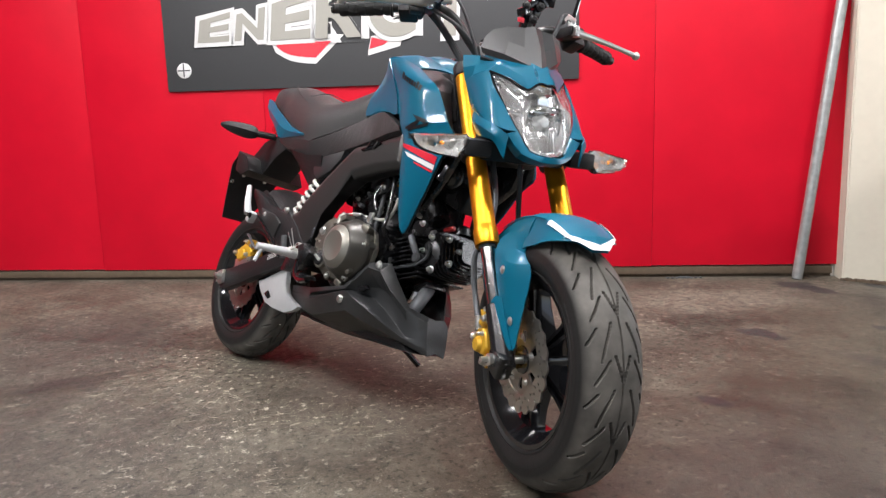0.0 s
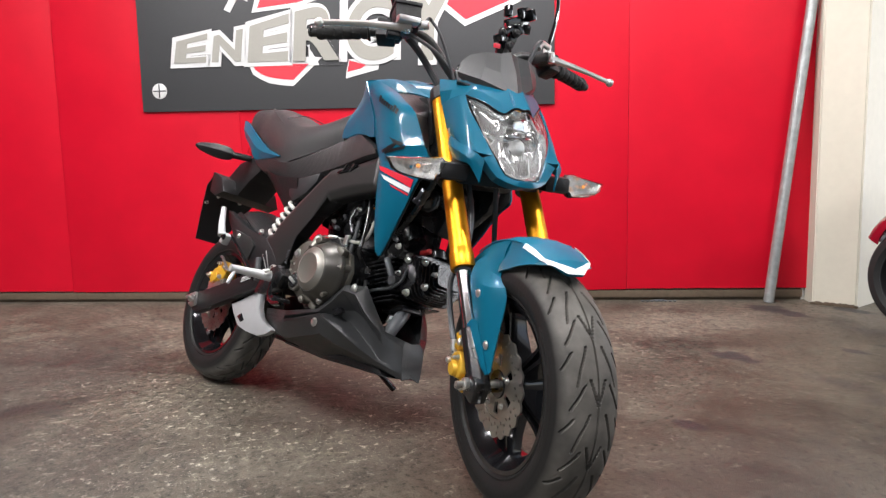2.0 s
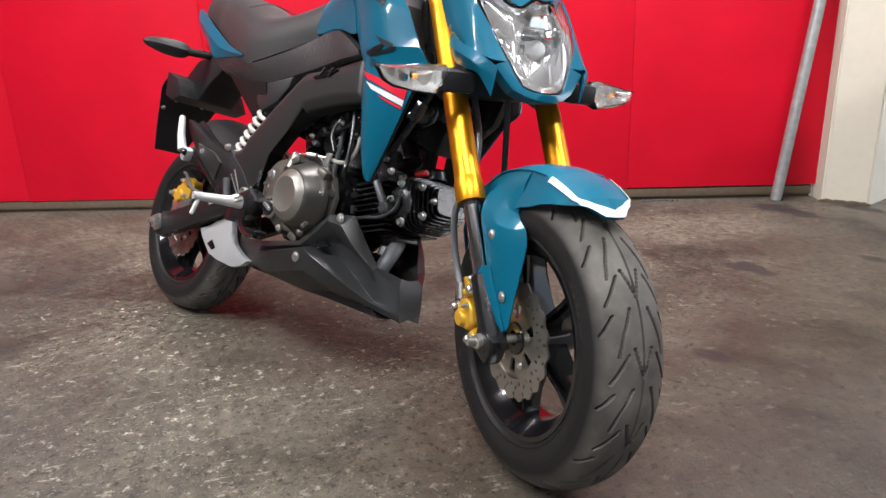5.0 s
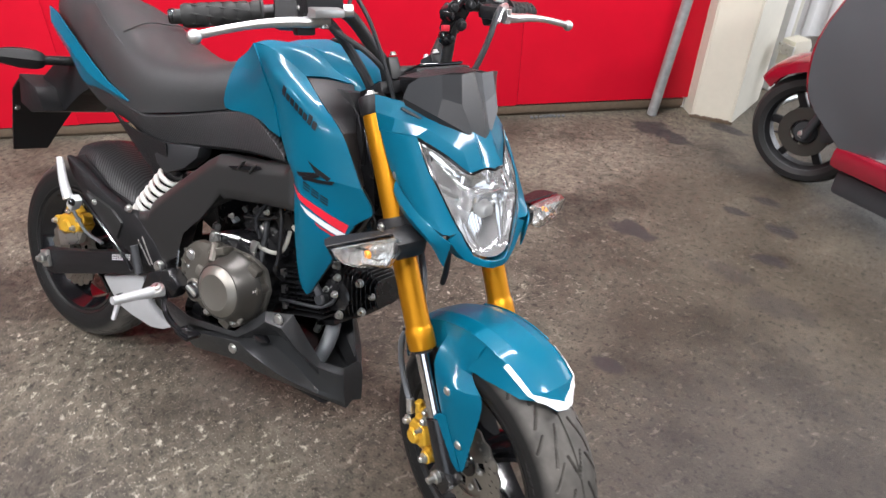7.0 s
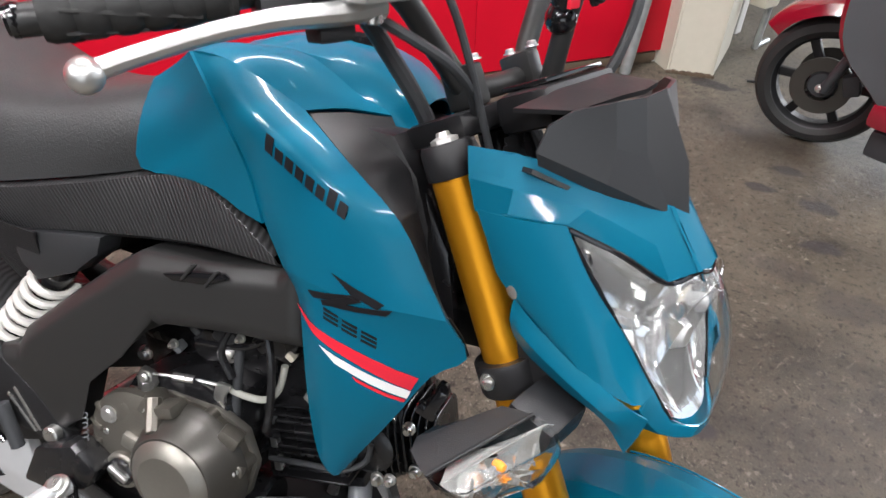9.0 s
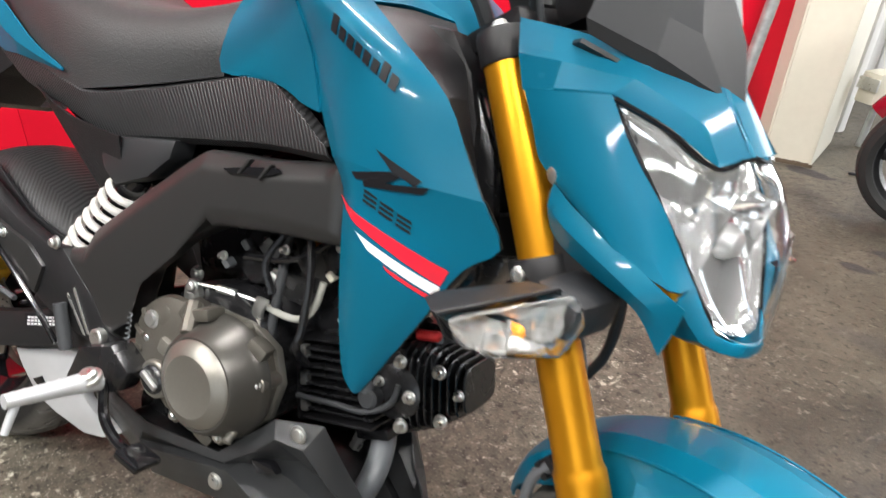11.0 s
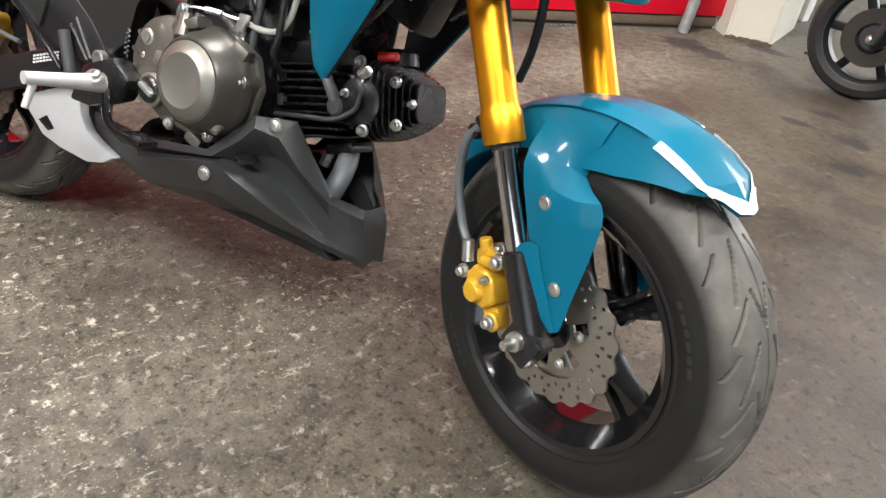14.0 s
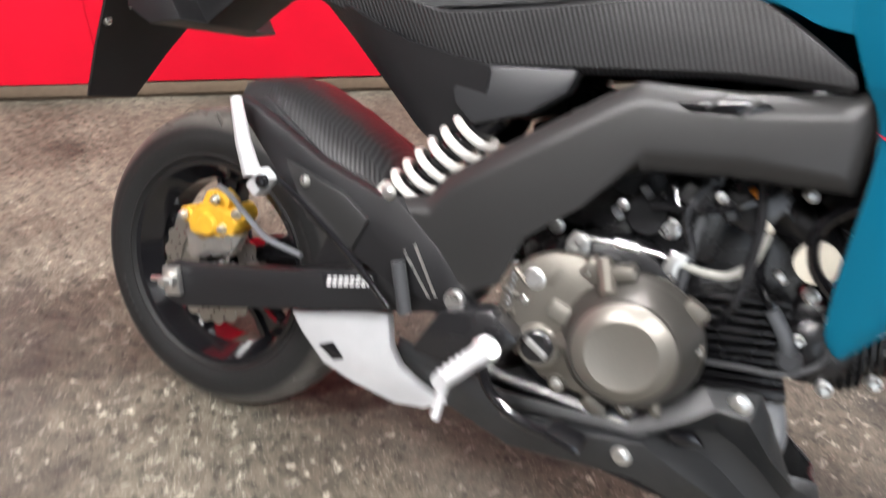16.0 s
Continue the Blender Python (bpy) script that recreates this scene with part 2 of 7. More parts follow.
def old_concrete():
    """Worn, oil-stained concrete: brown-grey, exposed pale aggregate, dark blotches."""
    mat = bpy.data.materials.new("worn_oily_concrete")
    mat.use_nodes = True
    n, l = nodes_of(mat)
    b = n["Principled BSDF"]
    tc = n.new("ShaderNodeTexCoord")

    def noise_at(scale, detail, rough=0.6):
        t = n.new("ShaderNodeTexNoise")
        t.inputs["Scale"].default_value, t.inputs["Detail"].default_value, t.inputs["Roughness"].default_value = scale, detail, rough
        l.new(tc.outputs["Object"], t.inputs["Vector"])
        return t

    def ramp(src, stops):
        r = n.new("ShaderNodeValToRGB")
        el = r.color_ramp.elements
        for k, (at, col) in enumerate(stops):
            e = el[k] if k < 2 else el.new(at)
            e.position, e.color = at, (*col, 1)
        l.new(src, r.inputs[0])
        return r

    def mix(fac, a, c, how="MIX"):
        m = n.new("ShaderNodeMix")
        m.data_type, m.blend_type = "RGBA", how
        for sock, val in ((0, fac), (6, a), (7, c)):
            if isinstance(val, (float, tuple)):
                m.inputs[sock].default_value = val if isinstance(val, float) else (*val, 1)
            else:
                l.new(val, m.inputs[sock])
        return m.outputs[2]

    broad, mid, fine, grit = noise_at(1.3, 6, 0.62), noise_at(4.2, 8, 0.70), noise_at(30, 8, 0.72), noise_at(190, 4)
    b.inputs["Specular IOR Level"].default_value = 0.38
    base = ramp(broad.outputs["Fac"], [(0.34, (0.031, 0.027, 0.021)), (0.64, (0.082, 0.073, 0.056))])
    patch = ramp(mid.outputs["Fac"], [(0.36, (0.0, 0.0, 0.0)), (0.66, (1.0, 1.0, 1.0))])
    c1 = mix(patch.outputs[0], base.outputs[0], (0.106, 0.095, 0.073))
    fr = ramp(fine.outputs["Fac"], [(0.36, (0.52, 0.52, 0.52)), (0.64, (1.30, 1.29, 1.26))])
    # pale bared stones and scuffs: dots, ragged chips and long scratches, crowded in the worn patches
    def ramp_of(t, a, c, top=1.0):
        return ramp(t.outputs["Fac"], [(a, (0, 0, 0)), (c, (top, top, top))]).outputs[0]

    along, squash = n.new("ShaderNodeMapping"), n.new("ShaderNodeMapping")
    along.inputs["Rotation"].default_value = (0, 0, radians(-60))
    squash.inputs["Scale"].default_value = (0.26, 1.0, 1.0)
    l.new(tc.outputs["Object"], along.inputs[0])
    l.new(along.outputs[0], squash.inputs[0])
    streak = noise_at(52, 5, 0.6)
    l.new(squash.outputs[0], streak.inputs["Vector"])
    dots, chips, crowd, crowd2 = noise_at(190, 3, 0.55), noise_at(40, 6, 0.68), noise_at(2.3, 5, 0.62), noise_at(5.0, 4, 0.6)
    st = mix(1.0, ramp_of(dots, 0.635, 0.675, 0.75), ramp_of(chips, 0.575, 0.655, 0.9), "LIGHTEN")
    st = mix(1.0, st, ramp_of(streak, 0.62, 0.67, 0.65), "LIGHTEN")
    keep = ramp(crowd.outputs["Fac"], [(0.38, (0.10, 0.10, 0.10)), (0.58, (1.0, 1.0, 1.0))])
    keep2 = ramp(crowd2.outputs["Fac"], [(0.34, (0.35, 0.35, 0.35)), (0.60, (1.0, 1.0, 1.0))])
    sm = mix(1.0, mix(1.0, st, keep.outputs[0], "MULTIPLY"), keep2.outputs[0], "MULTIPLY")
    worn, cut = n.new("ShaderNodeSeparateXYZ"), n.new("ShaderNodeMapRange")
    l.new(tc.outputs["Object"], worn.inputs[0])
    cut.inputs[1].default_value, cut.inputs[2].default_value, cut.inputs[3].default_value, cut.inputs[4].default_value = 0.9, 1.4, 1.0, 0.36
    l.new(worn.outputs["X"], cut.inputs[0])
    sm = mix(1.0, sm, cut.outputs[0], "MULTIPLY")
    # towards the red wall the floor turns paler, with fewer pale chips
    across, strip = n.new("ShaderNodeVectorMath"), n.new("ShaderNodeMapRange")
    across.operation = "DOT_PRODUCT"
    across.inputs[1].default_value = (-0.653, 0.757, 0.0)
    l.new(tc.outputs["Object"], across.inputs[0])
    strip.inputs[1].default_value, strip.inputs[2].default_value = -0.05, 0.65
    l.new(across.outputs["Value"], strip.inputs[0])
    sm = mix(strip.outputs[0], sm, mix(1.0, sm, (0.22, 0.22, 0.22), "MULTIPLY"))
    c2 = mix(cut.outputs[0], c1, mix(1.0, c1, fr.outputs[0], "MULTIPLY"))
    # soft pale and dark drifts where the floor is smooth
    drift = ramp(noise_at(2.0, 4, 0.55).outputs["Fac"], [(0.36, (0.74, 0.72, 0.70)), (0.64, (1.14, 1.14, 1.14))])
    c2 = mix(1.0, c2, drift.outputs[0], "MULTIPLY")
    c3 = mix(sm, c2, (0.48, 0.45, 0.37))
    # dark pits and blotches
    pit = ramp(grit.outputs["Fac"], [(0.34, (0.60, 0.59, 0.58)), (0.48, (1, 1, 1))])
    c4 = mix(1.0, c3, pit.outputs[0], "MULTIPLY")
    pock = ramp(noise_at(62, 5, 0.62).outputs["Fac"], [(0.375, (0.36, 0.35, 0.34)), (0.44, (1, 1, 1))])
    c4 = mix(1.0, c4, pock.outputs[0], "MULTIPLY")
    blot = noise_at(2.6, 3, 0.5)
    bl = ramp(blot.outputs["Fac"], [(0.30, (0.48, 0.47, 0.46)), (0.42, (1, 1, 1))])
    c5 = mix(1.0, c4, bl.outputs[0], "MULTIPLY")
    # beside the scooter, towards +x, the floor is darker and less rough
    lane = n.new("ShaderNodeMapRange")
    lane.inputs[1].default_value, lane.inputs[2].default_value, lane.inputs[3].default_value, lane.inputs[4].default_value = 0.9, 1.5, 0.0, 1.0
    l.new(worn.outputs["X"], lane.inputs[0])
    c5 = mix(lane.outputs[0], c5, mix(1.0, c5, (0.78, 0.755, 0.72), "MULTIPLY"))
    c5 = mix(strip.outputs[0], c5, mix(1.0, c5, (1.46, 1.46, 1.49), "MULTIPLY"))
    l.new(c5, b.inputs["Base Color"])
    rr = ramp(mid.outputs["Fac"], [(0.3, (0.55, 0.55, 0.55)), (0.7, (0.85, 0.85, 0.85))])
    l.new(mix(lane.outputs[0], rr.outputs[0], mix(1.0, rr.outputs[0], (0.70, 0.70, 0.70), "MULTIPLY")), b.inputs["Roughness"])
    b1, b2 = n.new("ShaderNodeBump"), n.new("ShaderNodeBump")
    b1.inputs["Strength"].default_value, b1.inputs["Distance"].default_value = 0.6, 0.006
    b2.inputs["Strength"].default_value, b2.inputs["Distance"].default_value = 0.5, 0.002
    l.new(fine.outputs["Fac"], b1.inputs["Height"])
    l.new(grit.outputs["Fac"], b2.inputs["Height"])
    l.new(b1.outputs[0], b2.inputs["Normal"])
    l.new(b2.outputs[0], b.inputs["Normal"])
    return mat


FLOOR = old_concrete()


def glowing(name, colour, strength):
    mat = bpy.data.materials.new(name)
    mat.use_nodes = True
    b = mat.node_tree.nodes["Principled BSDF"]
    b.inputs["Base Color"].default_value = b.inputs["Emission Color"].default_value = (*colour, 1)
    b.inputs["Emission Strength"].default_value = strength
    return mat


TUBE_GLOW = glowing("lit_fluorescent_tube", (1.0, 0.98, 0.95), 9.0)


# ---------- mesh helpers ----------
def put(name, bm, mat, m=None, parent=None, sharp=32, flat=False):
    me = bpy.data.meshes.new(name)
    bmesh.ops.recalc_face_normals(bm, faces=bm.faces)
    bm.to_mesh(me)
    bm.free()
    me.materials.append(mat)
    if not flat:
        me.polygons.foreach_set("use_smooth", [True] * len(me.polygons))
        me.set_sharp_from_angle(angle=radians(sharp))
    ob = new(name, me)
    if parent:
        ob.parent = parent
    if m is not None:
        ob.matrix_basis = m
    return ob


def part(name, bm, mat, parent, label="", m=None, sharp=32):
    """One mesh object under a thing or under a part."""
    ob = put(name, bm, mat, m, parent, sharp)
    return tagged(ob, label) if label else ob


def thing(name, label, category, m, group=""):
    return tagged(place_empty(name, m), label, category, group)


def place_empty(name, m):
    ob = new(name)
    ob.empty_display_size = 0.05
    ob.matrix_world = m
    return ob


def curve(points, n=6, closed=False):
    """A smooth line through the points."""
    pts = [Vector(p) for p in points]
    k = len(pts)
    out = []
    for i in range(k if closed else k - 1):
        if closed:
            a, b, c, d = pts[i - 1], pts[i], pts[(i + 1) % k], pts[(i + 2) % k]
        else:
            b, c = pts[i], pts[i + 1]
            a = pts[i - 1] if i else b * 2 - c
            d = pts[i + 2] if i + 2 < k else c * 2 - b
        for j in range(n):
            t = j / n
            out.append(0.5 * (2 * b + (c - a) * t + (2 * a - 5 * b + 4 * c - d) * t * t + (3 * b - a - 3 * c + d) * t ** 3))
    if not closed:
        out.append(pts[-1])
    return out


def tube(points, r, seg=10, bm=None, radii=None, cap=True, closed=False):
    bm = bm or bmesh.new()
    pts = [Vector(p) for p in points]
    k = len(pts)
    side = None
    rings = []
    for i, p in enumerate(pts):
        if closed:
            d = (pts[(i + 1) % k] - pts[i - 1]).normalized()
        else:
            d = (pts[min(i + 1, k - 1)] - pts[max(i - 1, 0)]).normalized()
        if side is None:
            side = d.orthogonal().normalized()
        side = (side - d * side.dot(d)).normalized()
        up = d.cross(side)
        rad = radii[i] if radii else r
        rings.append([bm.verts.new(p + rad * (math.cos(a) * side + math.sin(a) * up)) for a in (2 * math.pi * j / seg for j in range(seg))])
    for i in range(k if closed else k - 1):
        a, b = rings[i], rings[(i + 1) % k]
        for j in range(seg):
            bm.faces.new((a[j], a[(j + 1) % seg], b[(j + 1) % seg], b[j]))
    if cap and not closed:
        bm.faces.new(rings[0][::-1])
        bm.faces.new(rings[-1])
    return bm


def lathe(profile, origin, axis, seg=40, bm=None, closed=False):
    """Turns (radius, height) pairs about the axis through origin."""
    bm = bm or bmesh.new()
    origin, axis = Vector(origin), Vector(axis).normalized()
    s = axis.orthogonal().normalized()
    u = axis.cross(s)
    rings = []
    for r, h in profile:
        if r < 1e-6:
            rings.append([bm.verts.new(origin + axis * h)])
        else:
            rings.append([bm.verts.new(origin + axis * h + r * (math.cos(a) * s + math.sin(a) * u)) for a in (2 * math.pi * j / seg for j in range(seg))])
    pairs = list(zip(rings, rings[1:])) + ([(rings[-1], rings[0])] if closed else [])
    for a, b in pairs:
        for j in range(seg):
            q = [a[j % len(a)], a[(j + 1) % len(a)], b[(j + 1) % len(b)], b[j % len(b)]]
            q = list(dict.fromkeys(q))
            if len(q) > 2:
                bm.faces.new(q)
    return bm


def rod(a, b, r, seg=14, r2=None, bev=0.0, bm=None):
    a, b = Vector(a), Vector(b)
    h, r2 = (b - a).length, r if r2 is None else r2
    e = bev or min(r, r2, h) * 0.12
    return lathe([(0, 0), (r - e, 0), (r, e), (r2, h - e), (r2 - e, h), (0, h)], a, b - a, seg, bm)


def block(size, centre=(0, 0, 0), turn=(0, 0, 0), bev=0.003, bm=None, seg=2, taper=None):
    """A box with rounded edges; taper scales the top face."""
    b = bmesh.new()
    bmesh.ops.create_cube(b, size=1)
    for v in b.verts:
        v.co = Vector((v.co.x * size[0], v.co.y * size[1], v.co.z * size[2]))
        if taper and v.co.z > 0:
            v.co.x, v.co.y = v.co.x * taper[0], v.co.y * taper[1]
    if bev:
        bmesh.ops.bevel(b, geom=list(b.edges), offset=min(bev, min(size) * 0.45), segments=seg, profile=0.6, affect="EDGES")
    b.transform(pose(*centre, *turn))
    return join(bm, b)


def join(bm, other):
    if bm is None:
        return other
    keep = {v: bm.verts.new(v.co) for v in other.verts}
    for f in other.faces:
        bm.faces.new([keep[v] for v in f.verts])
    other.free()
    return bm


def slab(outline, y0, y1, bev=0.003, bm=None, seg=2):
    """A plate with the given outline in x and z, from y0 to y1, with eased edges."""
    b = bmesh.new()
    f = b.faces.new([b.verts.new((x, y0, z)) for x, z in outline])
    got = bmesh.ops.extrude_face_region(b, geom=[f])
    for v in got["geom"]:
        if isinstance(v, bmesh.types.BMVert):
            v.co.y = y1
    bmesh.ops.recalc_face_normals(b, faces=b.faces)
    if bev:
        bmesh.ops.bevel(b, geom=list(b.edges), offset=bev, segments=seg, profile=0.6, affect="EDGES", clamp_overlap=True)
    return join(bm, b)


def thicken(b, thick):
    """Gives a skin a back face and edges, set off along its normals."""
    b.normal_update()
    faces, rims = list(b.faces), [e for e in b.edges if len(e.link_faces) == 1]
    back = {v: b.verts.new(v.co - v.normal * thick) for v in list(b.verts)}
    for f in faces:
        b.faces.new([back[v] for v in reversed(f.verts)])
    for e in rims:
        a, c = e.verts
        try:
            b.faces.new((a, c, back[c], back[a]))
        except ValueError:
            pass


def sheet(rows, thick=0.003, smooth_u=0, smooth_v=0, bm=None, flip=False, bev=0.0):
    """A skin lofted through rows of points, with thickness; smooth_u and smooth_v round it along and across the rows."""
    rows = [[Vector(p) for p in r] for r in rows]
    if smooth_u:
        rows = [curve(r, smooth_u) for r in rows]
    if smooth_v:
        cols = [curve(c, smooth_v) for c in zip(*rows)]
        rows = [list(r) for r in zip(*cols)]
    b = bmesh.new()
    grid = [[b.verts.new(p) for p in r] for r in rows]
    for r0, r1 in zip(grid, grid[1:]):
        for j in range(len(r0) - 1):
            q = [r0[j], r0[j + 1], r1[j + 1], r1[j]]
            b.faces.new(q[::-1] if flip else q)
    bmesh.ops.remove_doubles(b, verts=b.verts, dist=1e-5)
    bmesh.ops.recalc_face_normals(b, faces=b.faces)
    if thick:
        thicken(b, thick)
    if bev:
        sharp = [e for e in b.edges if len(e.link_faces) == 2 and e.calc_face_angle(0) > radians(25)]
        bmesh.ops.bevel(b, geom=sharp, offset=bev, segments=2, profile=0.6, affect="EDGES", clamp_overlap=True)
    return join(bm, b)


def mirrored(bm):
    other = bm.copy()
    for v in other.verts:
        v.co.y = -v.co.y
    bmesh.ops.reverse_faces(other, faces=other.faces)
    return other


def flip_y(rows):
    return [[(x, -y, z) for x, y, z in r] for r in rows]


def bolt(p, axis, r=0.007, h=0.006):
    """A flanged hexagon bolt head."""
    bm = lathe([(0, h), (r * 0.55, h), (r * 0.8, h * 0.8), (r * 0.82, h * 0.3), (r * 1.15, h * 0.25), (r * 1.2, 0), (0, 0)], p, axis, 12)
    return bm


def lettering(name, text, size, m, mat, parent, bold=0.0, depth=0.001, shear=0.0, spacing=1.0):
    cu = bpy.data.curves.new(name, "FONT")
    cu.body, cu.size, cu.offset, cu.extrude, cu.shear, cu.space_character = text, size, bold, depth, shear, spacing
    tmp = bpy.data.objects.new(name, cu)
    me = bpy.data.meshes.new_from_object(tmp)
    bpy.data.objects.remove(tmp)
    me.materials.append(mat)
    ob = new(name, me)
    ob.parent = parent
    ob.matrix_basis = m
    return ob


# ---------- the room ----------
WALL = 1.262                                # the red wall's face, in room axes
# small oil drips first, then broader, softer dark patches of floor
DRIPS_AND_PATCHES = ((1.28, 0.63, 0.055, 0.03), (1.485, 1.79, 0.05, 0.03), (1.40, 1.645, 0.045, 0.028), (1.563, 1.598, 0.06, 0.035), (1.115, 1.318, 0.09, 0.05),
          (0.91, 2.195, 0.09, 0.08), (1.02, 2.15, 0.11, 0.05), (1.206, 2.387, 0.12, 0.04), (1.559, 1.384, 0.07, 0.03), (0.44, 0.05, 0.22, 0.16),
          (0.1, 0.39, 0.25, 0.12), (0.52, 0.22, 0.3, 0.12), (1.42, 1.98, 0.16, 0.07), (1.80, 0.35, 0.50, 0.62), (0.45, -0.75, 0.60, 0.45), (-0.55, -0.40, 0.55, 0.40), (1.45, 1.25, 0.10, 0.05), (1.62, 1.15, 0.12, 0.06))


# paler floor colour painted in to lift the shade under the motorcycle
PALE_FILL = ((0.45, 0.02, 0.20, 0.08), (0.78, -0.02, 0.17, 0.07), (0.62, -0.12, 0.20, 0.07))


def add_floor_marks(mat):
    """Dark oil drips, broad soft dark patches and pale painted fill with ragged rims, each at its place on the floor.
    """
    n, l = nodes_of(mat)
    b = n["Principled BSDF"]
    source = b.inputs["Base Color"].links[0].from_socket
    tc, rag = n.new("ShaderNodeTexCoord"), n.new("ShaderNodeTexNoise")
    rag.inputs["Scale"].default_value, rag.inputs["Detail"].default_value = 16, 5
    l.new(tc.outputs["Object"], rag.inputs["Vector"])
    for k, (x, y, rx, ry) in enumerate(DRIPS_AND_PATCHES + PALE_FILL):
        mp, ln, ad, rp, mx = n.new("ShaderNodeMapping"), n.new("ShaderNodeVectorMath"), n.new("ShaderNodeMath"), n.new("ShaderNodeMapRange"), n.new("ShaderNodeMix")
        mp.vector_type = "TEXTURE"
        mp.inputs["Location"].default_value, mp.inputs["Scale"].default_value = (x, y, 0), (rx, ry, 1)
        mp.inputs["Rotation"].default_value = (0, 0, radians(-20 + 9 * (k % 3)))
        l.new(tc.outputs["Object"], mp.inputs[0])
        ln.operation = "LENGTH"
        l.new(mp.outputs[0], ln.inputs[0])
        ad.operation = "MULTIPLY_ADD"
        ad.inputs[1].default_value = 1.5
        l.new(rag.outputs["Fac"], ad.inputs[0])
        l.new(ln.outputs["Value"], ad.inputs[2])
        rp.inputs[1].default_value, rp.inputs[2].default_value = (1.45, 1.85) if k < 9 else (1.25, 1.80) if k >= len(DRIPS_AND_PATCHES) else (1.25, 2.05)
        rp.inputs[3].default_value, rp.inputs[4].default_value = (0.86 if k < 9 else 0.10 if k < 12 else 0.06 if k >= len(DRIPS_AND_PATCHES) else 0.45 if k == 12 or k > 15 else 0.38), 0.0
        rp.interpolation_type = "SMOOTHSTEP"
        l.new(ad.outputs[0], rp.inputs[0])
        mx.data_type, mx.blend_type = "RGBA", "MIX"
        pale = k >= len(DRIPS_AND_PATCHES)
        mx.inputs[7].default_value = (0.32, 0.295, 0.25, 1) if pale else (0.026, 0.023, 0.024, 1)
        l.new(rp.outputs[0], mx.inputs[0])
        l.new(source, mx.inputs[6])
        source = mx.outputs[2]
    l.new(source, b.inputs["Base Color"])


add_floor_marks(FLOOR)
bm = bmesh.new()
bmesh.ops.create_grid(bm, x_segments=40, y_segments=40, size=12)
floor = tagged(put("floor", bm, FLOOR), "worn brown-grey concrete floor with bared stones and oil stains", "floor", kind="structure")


def setting(name, bm, mat, label, category="wall"):
    return tagged(put(name, bm, mat, ROOM), label, category, kind="structure")


wall_north = setting("wall_north", block((8.4, 0.12, 3.0), (-1.8, WALL + 0.085, 1.5), bev=0), WHITE, "timber-framed wall clad in red painted plywood sheets")
SEAMS = (-5.24, -4.27, -3.30, -2.33, -1.36, -0.395, 0.57, 1.527, 2.385)
for k, (a, b) in enumerate(zip(SEAMS, SEAMS[1:])):
    s = put("panel", block((b - a - 0.0012, 0.024, 2.93), ((a + b) / 2, WALL + 0.012, 1.522 + 0.004 * (k % 2)), bev=0.0015), RED, ROOM, None)
    s.parent = wall_north
    s.matrix_parent_inverse = ROOM.inverted()
sill = setting("trim", block((7.6, 0.004, 0.056), (-1.44, WALL + 0.0228, 0.028), bm=block((7.6, 0.016, 0.038), (-1.44, WALL + 0.0125, 0.0345), bev=0.003), bev=0.0), WOOD, "bare weathered timber sill below the red sheets", "sill")
grate = setting("floor_grate", join(None, block((0.05, 0.012, 0.008), (1.68, WALL - 0.012, 0.004), bev=0.001)), PIPE, "small rusty metal strip at the foot of the wall", "grate")
for k in range(8):
    gx = 1.60 + 0.022 * k
    piece = put("bar", block((0.012, 0.02, 0.006), (gx, WALL - 0.018, 0.003), bev=0.001), PIPE, None, grate)

# unseen west, south and east walls, added dark to hold down bounce and reflections
setting("wall_west", block((0.12, 8.2, 3.0), (-5.6, -2.7, 1.5), bev=0), DULL, "unseen grey side wall, added to close the room")
ww = block((1.9, 0.12, 3.0), (-4.6, -6.6, 1.5), bev=0)
block((5.9, 0.12, 3.0), (3.75, -6.6, 1.5), bev=0, bm=ww)
block((4.6, 0.12, 0.4), (-1.4, -6.6, 2.8), bev=0, bm=ww)
block((4.6, 0.12, 0.5), (-1.4, -6.6, 0.25), bev=0, bm=ww)
setting("wall_south", ww, DULL, "unseen grey back wall, added, with an opening for the fill lamp")
we = block((0.12, 0.9, 3.0), (6.6, -6.1, 1.5), bev=0)
block((0.12, 0.3, 3.0), (6.6, 0.45, 1.5), bev=0, bm=we)
block((0.12, 0.4, 3.0), (6.6, 2.5, 1.5), bev=0, bm=we)
block((0.12, 1.7, 0.4), (6.6, 1.45, 2.8), bev=0, bm=we)
block((0.12, 6.0, 0.4), (6.6, -2.7, 2.8), bev=0, bm=we)
setting("wall_east", we, DULL, "unseen grey wall, added, with two openings for lamps")
rib = block((4.2, 0.06, 3.0), (4.6, 2.32, 1.5), bev=0)
for k in range(26):
    block((0.055, 0.02, 2.95), (2.62 + 0.15 * k, 2.284, 1.49), bev=0.006, bm=rib)
setting("wall_annex", rib, WHITE, "white ribbed sheet wall lit by daylight")
# unseen too; dark so that glossy paint reflects little from above
setting("ceiling", block((12.6, 9.6, 0.12), (0.5, -2.1, 3.07), bev=0), DARK, "dark unseen workshop ceiling", "ceiling")

bm = bmesh.new()
foot = [(2.365, 1.175), (2.51, 1.07), (2.81, 1.337), (2.81, 1.5), (2.40, 1.5)]
low, top = [bm.verts.new((x, y, 0)) for x, y in foot], [bm.verts.new((x, y, 3.0)) for x, y in foot]
for k in range(5):
    bm.faces.new((low[k], low[(k + 1) % 5], top[(k + 1) % 5], top[k]))
bm.faces.new(top)
bm.faces.new(low[::-1])
bmesh.ops.bevel(bm, geom=[e for e in bm.edges if abs(e.verts[0].co.z - e.verts[1].co.z) > 1], offset=0.006, segments=2, affect="EDGES")
